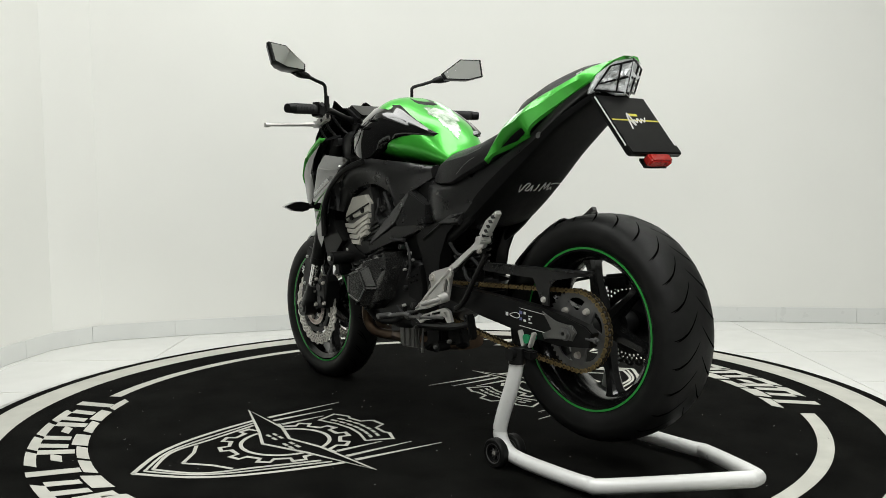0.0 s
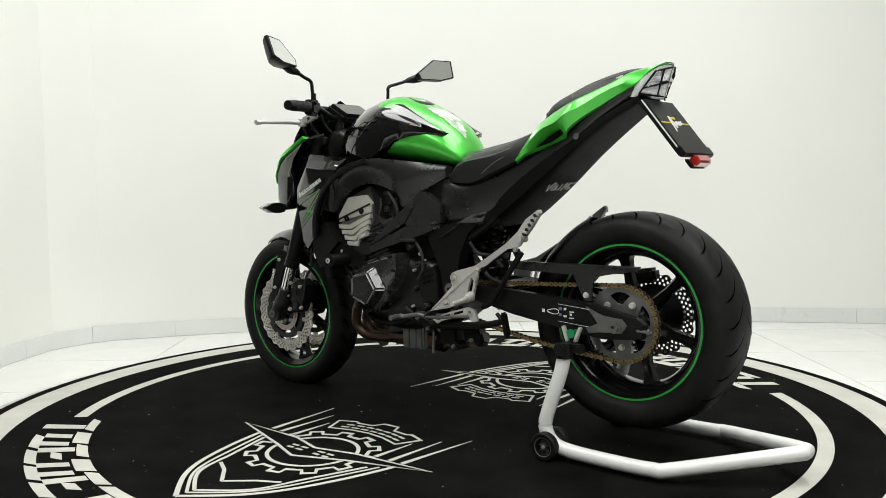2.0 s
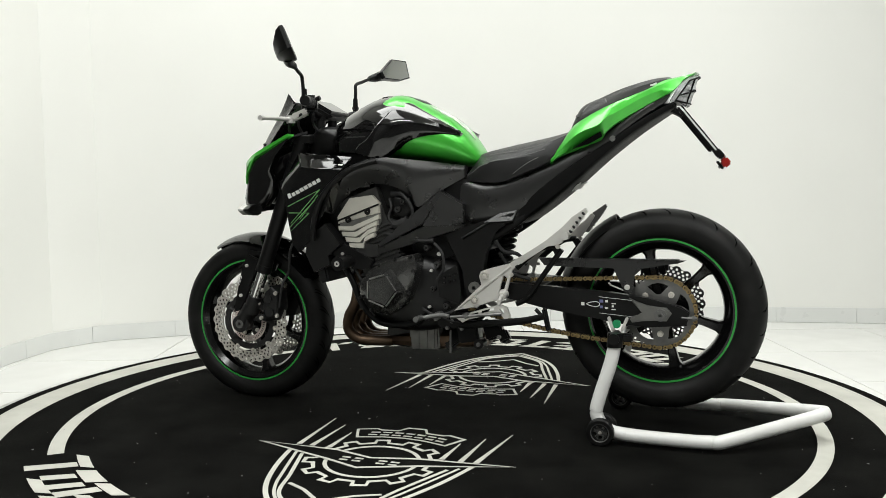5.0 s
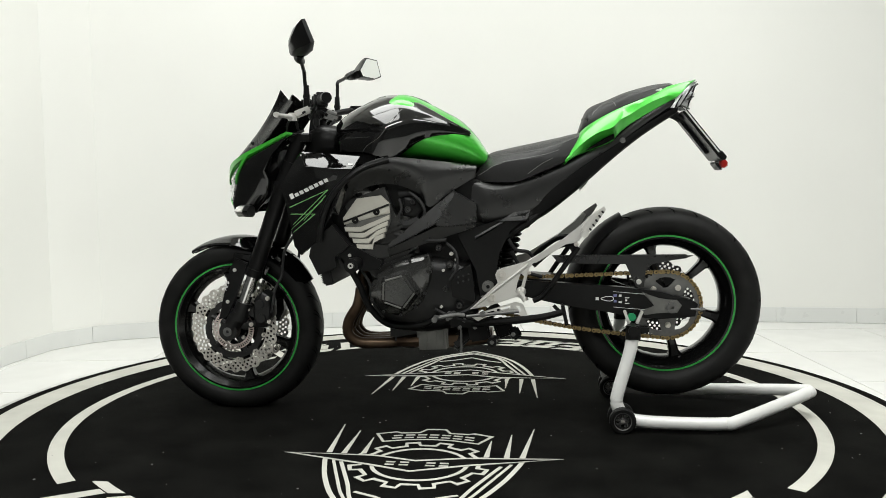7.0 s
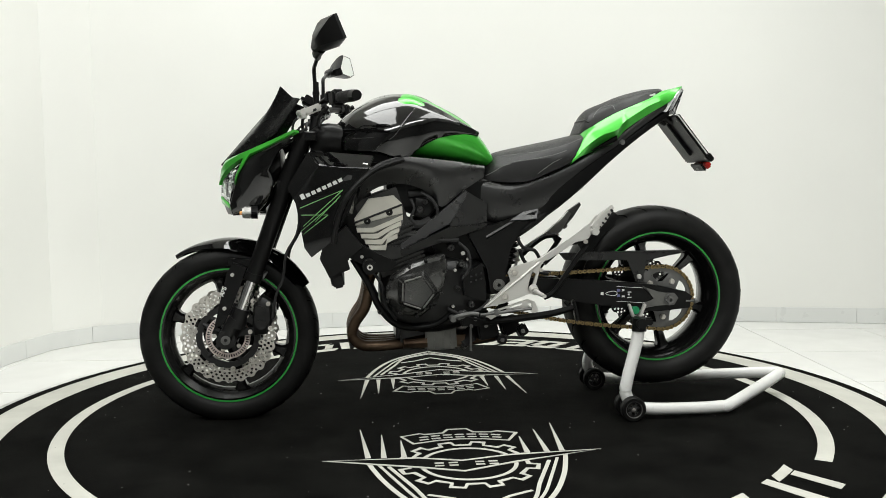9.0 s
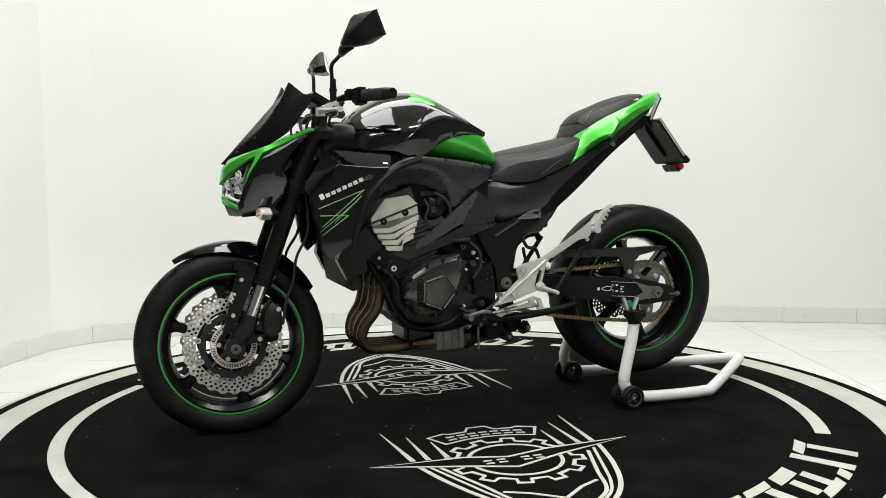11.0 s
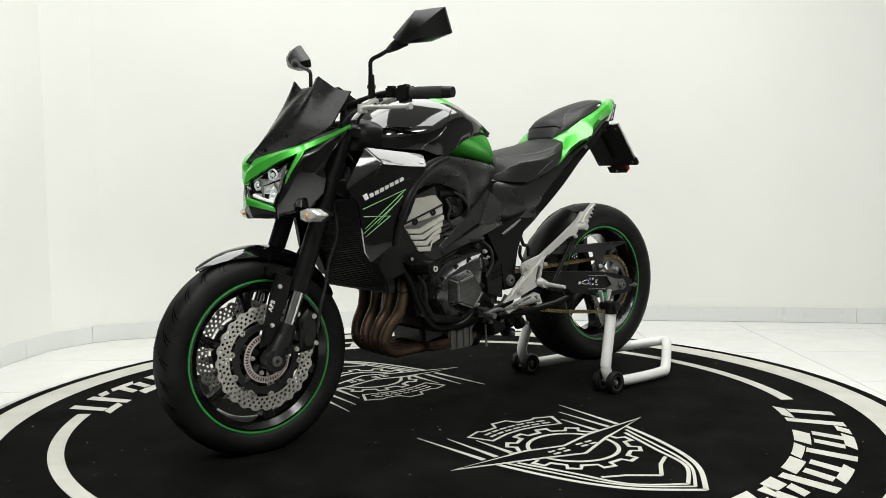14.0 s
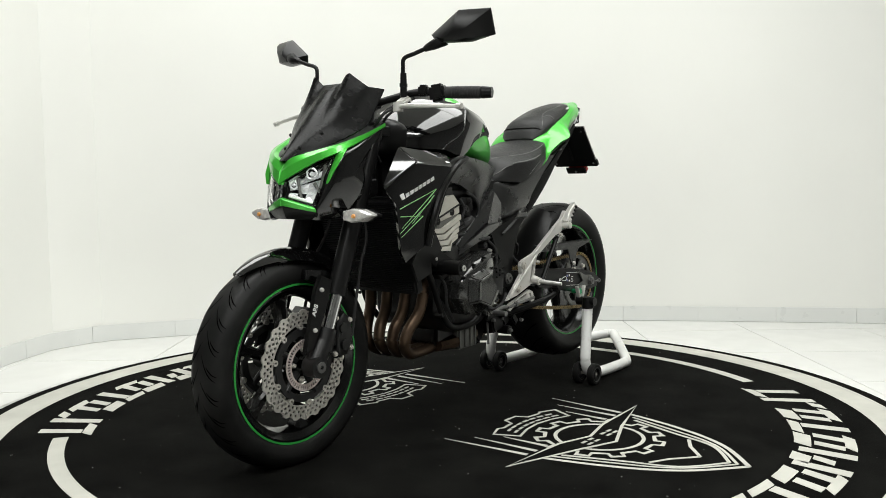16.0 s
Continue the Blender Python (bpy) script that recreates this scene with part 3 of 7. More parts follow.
def rear_wheel(bike):
    rim = wheel(bike, "rear_wheel", RX, RZ, 0.315, 0.194, "gloss black six-spoke cast rear wheel", radians(17))
    # steel disc in the carriers' black: its shade is put into the colour
    brake_disc(rim, RX, RZ, -0.112, 0.085, 0.124, 20, (0.096, 0.106, 0.116), CARRIER_DISC_SHADE, "drilled petal-edged rear brake disc, steel coloured dark as in shade")
    bm = bmesh.new()
    lathe(bm, [(0.03, -0.108), (0.088, -0.108), (0.088, -0.113), (0.03, -0.113)], RX, RZ, 36)
    rod(bm, (RX, -0.13, RZ), (RX, 0.112, RZ), 0.034, n=24)
    part("disc_carrier", bm, CARRIER_DISC_SHADE, rim)
    # chain wheel on the left
    teeth = 45
    out = []
    for i in range(teeth * 4):
        a = 2 * math.pi * i / (teeth * 4)
        r = 0.1085 + (0.004 if i % 4 in (1, 2) else -0.003)
        out.append((RX + r * math.cos(a), RZ + r * math.sin(a)))
    holes = [circle(RX, RZ, 0.028, 24)]
    for k in range(5):
        a = 2 * math.pi * k / 5 + 0.25
        hole = [(RX + r * math.cos(a + d), RZ + r * math.sin(a + d)) for r, d in ((0.056, -0.12), (0.086, -0.38), (0.090, -0.19), (0.091, 0.0), (0.090, 0.19), (0.086, 0.38), (0.056, 0.12))]
        holes.append(hole)
    bm = bmesh.new()
    plate_holes(bm, out, holes, 0.105, 0.006)
    part("sprocket", bm, SPROCK, rim, "grey steel rear sprocket with five openings")
    for k in range(5):
        bm = bmesh.new()
        a = 2 * math.pi * k / 5 + 0.25 + math.pi / 5
        bolt(bm, (RX + 0.066 * math.cos(a), 0.112, RZ + 0.066 * math.sin(a)), 0.0085, 0.010)
        part("sprocket_nut", bm, STEEL, rim)
    rim.location.y = WHEEL_Y


def chain(bike):
    R, r, xs, zs = 0.1085, 0.038, -0.065, 0.425
    y = 0.108
    d = math.hypot(xs - RX, zs - RZ)
    base = math.atan2(zs - RZ, xs - RX)
    off = math.acos((R - r) / d)
    path = []
    a0, a1 = base + off, base + 2 * math.pi - off
    n = 160
    for i in range(n):
        a = a0 + (a1 - a0) * i / n
        path.append(Vector((RX + R * math.cos(a), y, RZ + R * math.sin(a))))
    A = Vector((RX + R * math.cos(a1), y, RZ + R * math.sin(a1)))
    B = Vector((xs + r * math.cos(a1), y, zs + r * math.sin(a1)))
    for i in range(200):
        f = i / 200
        path.append(A.lerp(B, f) - Vector((0, 0, 0.018 * math.sin(math.pi * f))))
    for i in range(60):
        a = a1 + (a0 + 2 * math.pi - a1) * i / 60
        path.append(Vector((xs + r * math.cos(a), y, zs + r * math.sin(a))))
    A = Vector((xs + r * math.cos(a0), y, zs + r * math.sin(a0)))
    B = Vector((RX + R * math.cos(a0), y, RZ + R * math.sin(a0)))
    path += [A.lerp(B, i / 200) for i in range(200)]
    bm = bmesh.new()
    tube(bm, path[::6], 0.0035, n=6, k=0, closed=True)
    ch = part("chain", bm, CHAIND, bike, "worn gold-coloured drive chain")
    ch.location.y = WHEEL_Y

    def link_mesh(wide):
        bm = bmesh.new()
        for sy in (-1, 1):
            yy = sy * (0.0085 if wide else 0.006)
            pts = []
            for k in range(7):
                a = math.pi / 2 + math.pi * k / 6
                pts.append((-0.008 + 0.0068 * math.cos(a), 0.0068 * math.sin(a)))
            pts.append((0, -0.0042))
            for k in range(7):
                a = -math.pi / 2 + math.pi * k / 6
                pts.append((0.008 + 0.0068 * math.cos(a), 0.0068 * math.sin(a)))
            pts.append((0, 0.0042))
            lo = [bm.verts.new((x, yy - 0.0009, z)) for x, z in pts]
            hi = [bm.verts.new((x, yy + 0.0009, z)) for x, z in pts]
            bm.faces.new(lo[::-1])
            bm.faces.new(hi)
            for i in range(len(pts)):
                bm.faces.new((lo[i], lo[(i + 1) % len(pts)], hi[(i + 1) % len(pts)], hi[i]))
        for x in (-0.008, 0.008):
            rod(bm, (x, -0.0105, 0), (x, 0.0105, 0), 0.003, n=6)
        return bm
    meshes = []
    for wide, m in ((True, CHAINM), (False, CHAIND)):
        o = part("link", link_mesh(wide), m, ch)
        meshes.append(o)
    acc, count, first = 0.0, 0, [True, True]
    for i in range(len(path)):
        p, q = path[i], path[(i + 1) % len(path)]
        seg = (q - p).length
        while count * 0.0159 <= acc + seg and seg > 1e-6:
            c = p.lerp(q, (count * 0.0159 - acc) / seg)
            t = (q - p).normalized()
            k = count % 2
            o = meshes[k] if first[k] else new("link", meshes[k].data)
            first[k] = False
            o.parent = ch
            o.matrix_basis = Matrix.Translation(c) @ Matrix.Rotation(-math.atan2(t.z, t.x), 4, "Y")
            count += 1
        acc += seg


def front_end(bike):
    def fork(z):
        return 0.475 + (0.95 - z) * 0.372
    for sg in (1, -1):
        y = sg * 0.103
        bm = bmesh.new()
        rod(bm, (fork(0.475), y, 0.475), (fork(0.86), y, 0.86), 0.0265, 0.0285, 24)
        rod(bm, (fork(0.84), y, 0.84), (fork(0.955), y, 0.955), 0.0255, 0.0255, 24)
        rod(bm, (fork(0.475), y, 0.475), (fork(0.50), y, 0.50), 0.0285, 0.0285, 24)
        f = part("fork_tube", bm, SATIN, bike, "black upside-down fork leg with a bright slider")
        bm = bmesh.new()
        rod(bm, (fork(0.33), y, 0.33), (fork(0.49), y, 0.49), 0.0205, n=24)
        part("slider", bm, CHROME, f, "polished chrome slider")
        bm = bmesh.new()
        rod(bm, (fork(0.385), y, 0.385), (fork(0.325), y, 0.325), 0.0255, 0.029, 20)
        tube(bm, [(fork(0.35) + 0.004, y, 0.35), (fork(0.315) + 0.012, y, 0.315), (FX, y, FZ)], [0.028, 0.030], n=16)
        rod(bm, (FX, y - 0.02, FZ), (FX, y + 0.024, FZ), 0.031, n=24)
        part("fork_foot", bm, BLACKM, f)
        bm = bmesh.new()
        lathe(bm, [(0.006, 0.0), (0.0155, 0.0), (0.0155, sg * 0.008), (0.006, sg * 0.008)], FX, FZ, 18, y + sg * 0.022)
        part("axle_nut", bm, SPROCK, f)
        # fork guard with its word
        gy = y + sg * 0.006
        bm = bmesh.new()
        flat(bm, [(0.776, gy, 0.325), (0.745, gy, 0.335), (0.716, gy, 0.395), (0.69, gy + sg * 0.002, 0.46), (0.668, gy, 0.520), (0.71, gy, 0.537), (0.732, gy, 0.50), (0.752, gy, 0.42)], 0.014, 0.004, towards=(0, -sg, 0))
        g = part("fork_guard", bm, SATIN, bike, "black plastic fork guard with small white lettering")
        for p in ((0.741, 0.388), (0.713, 0.497)):
            bm = bmesh.new()
            bolt(bm, (p[0], gy + sg * 0.003, p[1]), 0.0055, 0.005, (0, sg, 0))
            part("guard_bolt", bm, SILVER, g)
        if sg > 0:
            cu = bpy.data.curves.new("lettering", "FONT")
            cu.body, cu.size, cu.align_x, cu.extrude, cu.offset = "ABS", 0.019, "CENTER", 0.0006, 0.0007
            tmp = bpy.data.objects.new("lettering", cu)
            me = bpy.data.meshes.new_from_object(tmp)
            bpy.data.objects.remove(tmp)
            me.transform(Matrix.Translation((0.7375, gy + 0.0062, 0.442)) @ Matrix.Rotation(radians(180), 4, "Z") @ Matrix.Rotation(radians(90), 4, "X") @ Matrix.Rotation(radians(68), 4, "Z"))
            me.materials.append(LETTER)
            o = new("lettering", me)
            o.parent = g
        # caliper behind the leg
        bm = bmesh.new()
        cx, cz = FX - 0.118, FZ + 0.062
        shell(bm, [(cx + 0.03, y - sg * 0.0, cz - 0.055), (cx - 0.012, y, cz - 0.05), (cx - 0.03, y, cz - 0.01), (cx - 0.028, y, cz + 0.055), (cx + 0.0, y, cz + 0.075), (cx + 0.028, y, cz + 0.05), (cx + 0.035, y, cz)], 0.062, 0.008, towards=(0, -sg, 0))
        rod(bm, (cx + 0.01, y, cz + 0.03), (cx + 0.01, y + sg * 0.012, cz + 0.03), 0.016)
        rod(bm, (cx + 0.005, y, cz - 0.018), (cx + 0.005, y + sg * 0.012, cz - 0.018), 0.016)
        box(bm, (FX - 0.062, y - sg * 0.008, FZ + 0.07), (0.08, 0.014, 0.026), (0, -28, 0), 0.003)
        box(bm, (FX - 0.06, y - sg * 0.008, FZ + 0.02), (0.085, 0.014, 0.022), (0, 8, 0), 0.003)
        c = part("brake_caliper", bm, BLACKM, bike, "black four-piston brake caliper")
        for p in ((cx + 0.036, cz + 0.062), (cx + 0.042, cz - 0.04), (cx - 0.022, cz - 0.03), (cx - 0.018, cz + 0.05), (cx + 0.052, cz + 0.012)):
            bm = bmesh.new()
            bolt(bm, (p[0], y + sg * 0.004, p[1]), 0.0065, 0.006, (0, sg, 0))
            part("caliper_bolt", bm, STEEL, c)
        bm = bmesh.new()
        tube(bm, [(cx - 0.03, y, cz + 0.0), (cx - 0.045, y, cz + 0.08), (0.553, y * 0.9, 0.48), (0.54, y * 0.95, 0.56), (0.50, y * 0.8, 0.64), (0.50, y * 0.5, 0.76)], 0.0048, 8)
        part("brake_hose", bm, GRIP, bike)
    # fender: an arched shell over the tyre
    bm = bmesh.new()
    rings = []
    for i in range(25):
        a = radians(57 + (148 - 57) * i / 24)
        f = i / 24
        r = 0.314 + 0.012 * math.sin(math.pi * f)
        if f < 0.25:
            r += 0.006 * (1 - f / 0.25)
        wid = 0.074 * min(1, 0.18 + 2.2 * f) * (1 if f < 0.8 else 1 - 0.3 * (f - 0.8) / 0.2)
        ring = []
        for j in range(9):
            v = -1 + j / 4
            drop = 0.040 * abs(v) ** 2.4 * min(1, 0.25 + 1.6 * f)
            ring.append((r - drop, v * wid))
        outer = [bm.verts.new((FX + q * math.cos(a), yy, FZ + q * math.sin(a))) for q, yy in ring]
        inner = [bm.verts.new((FX + (q - 0.005) * math.cos(a), yy * 0.95, FZ + (q - 0.005) * math.sin(a))) for q, yy in reversed(ring)]
        rings.append(outer + inner)
    skin(bm, rings)
    fd = part("front_fender", bm, GLOSS, bike, "gloss black front fender")
    fd.location.y = WHEEL_Y
    for sg in (1, -1):
        bm = bmesh.new()
        shell(bm, [(0.73, sg * 0.082, 0.552), (0.665, sg * 0.09, 0.545), (0.60, sg * 0.085, 0.50), (0.615, sg * 0.085, 0.475), (0.68, sg * 0.09, 0.505), (0.735, sg * 0.082, 0.525)], 0.02, 0.004, towards=(0, -sg, 0))
        part("fender_bracket", bm, GLOSS, fd)
    # clamps, stem, bar
    for z, h in ((0.80, 0.04), (0.955, 0.028)):
        bm = bmesh.new()
        x = fork(z)
        shell(bm, [(x - 0.035, 0.127, z), (x + 0.030, 0.127, z), (x + 0.03, 0.06, z), (x + 0.02, -0.06, z), (x + 0.030, -0.127, z), (x - 0.035, -0.127, z), (x - 0.06, -0.04, z), (x - 0.06, 0.04, z)], h, 0.003, towards=(0, 0, -1))
        part("fork_clamp", bm, SATIN, bike)
    for sg in (1, -1):
        bm = bmesh.new()
        rod(bm, (0.445, sg * 0.045, 0.945), (0.435, sg * 0.045, 1.02), 0.017)
        box(bm, (0.435, sg * 0.045, 1.022), (0.045, 0.034, 0.034), (0, 0, 0), 0.005)
        part("bar_riser", bm, BLACKM, bike)
    bm = bmesh.new()
    bar = [(0.312, 0.390, 1.044), (0.356, 0.27, 1.049), (0.392, 0.19, 1.051), (0.424, 0.12, 1.035), (0.436, 0.06, 1.024)]
    other = [(0.276, -0.400, 1.046), (0.330, -0.28, 1.050), (0.374, -0.20, 1.052), (0.414, -0.12, 1.035), (0.431, -0.06, 1.024)]
    tube(bm, bar + other[::-1], 0.0112, 12)
    hb = part("handlebar", bm, SATIN, bike, "black tapered handlebar")
    for sg in (1, -1):
        ends = bar if sg > 0 else other
        d = (Vector(ends[0]) - Vector(ends[1])).normalized()
        e = Vector(ends[0]) + d * 0.003
        bm = bmesh.new()
        tube(bm, [e - d * 0.125, e - d * 0.118, e - d * 0.02], 0.0172, 18, 2)
        for k in range(11):
            rod(bm, e - d * (0.025 + 0.008 * k), e - d * (0.029 + 0.008 * k), 0.0182, n=18)
        part("grip", bm, GRIP, hb, "ribbed black rubber grip")
        bm = bmesh.new()
        rod(bm, e - d * 0.018, e + d * 0.012, 0.0178, 0.0155, 20)
        part("bar_end_weight", bm, SATIN, hb)
        bm = bmesh.new()
        box(bm, e - d * 0.15 + Vector((0.002, 0, -0.002)), (0.042, 0.046, 0.050), (8, 0, sg * 22), 0.008)
        box(bm, e - d * 0.19 + Vector((0.008, 0, 0.004)), (0.034, 0.03, 0.034), (0, 0, sg * 22), 0.006)
        rod(bm, e - d * 0.15 + Vector((-0.02, 0, 0.012)), e - d * 0.15 + Vector((-0.03, 0, 0.016)), 0.008)
        part("switch_box", bm, SATIN, hb, "black switch housing")
        bm = bmesh.new()
        pv = Vector((0.474 - 0.016 * (sg < 0), sg * 0.192, 1.004))
        tip = Vector((0.462 - 0.040 * (sg < 0), sg * (0.400 - 0.012 * (sg < 0)), 0.996 - 0.008 * (sg < 0)))
        way = (tip - pv).normalized()
        tube(bm, [pv, pv + way * 0.05 + Vector((0.012, 0, 0.002)), pv + way * 0.12 + Vector((0.010, 0, 0.001)), tip], [0.0085, 0.0052], 10)
        rod(bm, tip - way * 0.006, tip + way * 0.010, 0.0085, n=14)
        part("lever", bm, SILVER, hb, "bare aluminium hand lever")
        bm = bmesh.new()
        rod(bm, pv - Vector((0, 0, 0.012)), pv + Vector((0, 0, 0.013)), 0.015, 0.014, 16)
        box(bm, pv + Vector((-0.032, -sg * 0.008, 0.016)), (0.060, 0.030, 0.024), (0, 22, sg * 12), 0.006)
        part("lever_bracket", bm, SILVER if sg > 0 else SATIN, hb)
        # mirrors: the bar is turned a little, so the two arms differ
        left = sg > 0
        b0 = Vector((0.430, 0.176, 1.062)) if left else Vector((0.417, -0.200, 1.06))
        bend = Vector((0.434, 0.178, 1.137)) if left else Vector((0.415, -0.199, 1.147))
        root = Vector((0.420, 0.262, 1.172)) if left else Vector((0.401, -0.306, 1.190))
        bm = bmesh.new()
        rod(bm, b0 - Vector((0, 0, 0.027)), b0 + Vector((0, 0, 0.044)), 0.0108, 0.009, 14)
        rod(bm, b0 + Vector((0, 0, 0.004)), b0 + Vector((0, 0, 0.014)), 0.0125, 0.0125, 6)
        tube(bm, [b0, bend - Vector((0, 0, 0.016)), bend + Vector((0, sg * 0.006, 0.010)), bend.lerp(root, 0.5) + Vector((0.001, 0, 0.004)), root], 0.0062, 12)
        st = part("mirror_stem", bm, SATIN, bike, "black angled mirror arm and head")
        # head: a pointed hexagon facing the rear, its back drawn to a ridge that runs out to the arm
        outline = [(0.441, 1.267), (0.358, 1.266), (0.274, 1.207), (0.282, 1.184), (0.378, 1.184), (0.438, 1.200)]
        if not left:
            outline = [(y + 0.031, z + 0.004) for y, z in outline]
        x0, y0 = (0.366, 0.441) if left else (0.322, 0.472)
        toe, lift = (0.46, 0.42) if left else (0.32, 0.26)
        glass = [Vector((x0 + (y0 - y) * toe - (1.27 - z) * lift, sg * y, z)) for y, z in outline]
        c = sum(glass, Vector()) / 6
        fx = (glass[1] - glass[0]).cross(glass[3] - glass[0]).normalized()
        fx = fx if fx.x < 0 else -fx
        heel = c.lerp(root, 0.30) - fx * 0.006 - Vector((0, 0, 0.002))

        def loop(scale, about, depth):
            return [bm.verts.new(about + (p - about) * scale - fx * depth) for p in glass]
        bm = bmesh.new()
        layers = [loop(0.90, c, -0.0065), loop(0.95, c, -0.0085), loop(1.0, c, -0.006), loop(1.012, c, 0.004), loop(0.90, heel, 0.018), loop(0.52, heel, 0.037), loop(0.30, heel, 0.041)]
        for A, B in zip(layers, layers[1:]):
            for j in range(6):
                bm.faces.new((A[j], A[(j + 1) % 6], B[(j + 1) % 6], B[j]))
        bm.faces.new(layers[-1])
        bm.faces.new(layers[0][::-1])
        tube(bm, [root - (root - bend).normalized() * 0.014, root, root.lerp(c, 0.22) - fx * 0.012, root.lerp(c, 0.5) - fx * 0.012], [0.0072, 0.019], 12, 3)
        part("mirror_head", bm, SATIN, st, smooth=24)
        bm = bmesh.new()
        g0, g1 = loop(0.905, c, -0.0078), loop(0.905, c, -0.0060)
        bm.faces.new(g0)
        bm.faces.new(g1[::-1])
        for j in range(6):
            bm.faces.new((g0[j], g0[(j + 1) % 6], g1[(j + 1) % 6], g1[j]))
        part("mirror_glass", bm, MIRROR, st, "silvered mirror glass", smooth=5)
    # instruments
    bm = bmesh.new()
    box(bm, (0.437, -0.020, 1.044), (0.105, 0.165, 0.030), (0, -30, 0), 0.010)
    ins = part("instrument_panel", bm, SATIN, bike, "black instrument panel behind the screen")
    bm = bmesh.new()
    box(bm, (0.4290, -0.020, 1.0580), (0.086, 0.142, 0.006), (0, -30, 0), 0.002)
    part("display", bm, GLOSS, ins)
    # cables in front of the tank
    for sg in (1, -1):
        bm = bmesh.new()
        tube(bm, [(0.40, sg * 0.19, 1.035), (0.47, sg * 0.15, 1.0), (0.47, sg * 0.09, 0.94), (0.42, sg * 0.06, 0.88)], 0.005, 8)
        tube(bm, [(0.43, sg * 0.2, 1.02), (0.50, sg * 0.16, 0.985), (0.50, sg * 0.11, 0.92), (0.44, sg * 0.09, 0.85)], 0.004, 8)
        tube(bm, [(0.40, sg * 0.17, 1.03), (0.43, sg * 0.11, 0.985), (0.40, sg * 0.05, 0.94)], 0.0045, 8)
        part("control_cable", bm, GRIP, bike)
    bm = bmesh.new()
    rod(bm, (0.36, 0, 0.93), (0.44, 0, 0.74), 0.045, 0.05, 20)
    box(bm, (0.36, 0, 0.83), (0.13, 0.13, 0.2), (0, 0, 0), 0.02)
    part("steering_head", bm, SATIN, bike)
    bm = bmesh.new()
    body(bm, [(0.455, 0.965, 0.865, 0.095), (0.42, 0.985, 0.86, 0.118), (0.37, 0.985, 0.862, 0.122), (0.33, 0.97, 0.87, 0.118)], 20, 3.5, 2)
    box(bm, (0.275, 0, 0.862), (0.15, 0.30, 0.046), (0, 6, 0), 0.012)
    part("wiring_cover", bm, SATIN, bike, "black cover ahead of the tank")


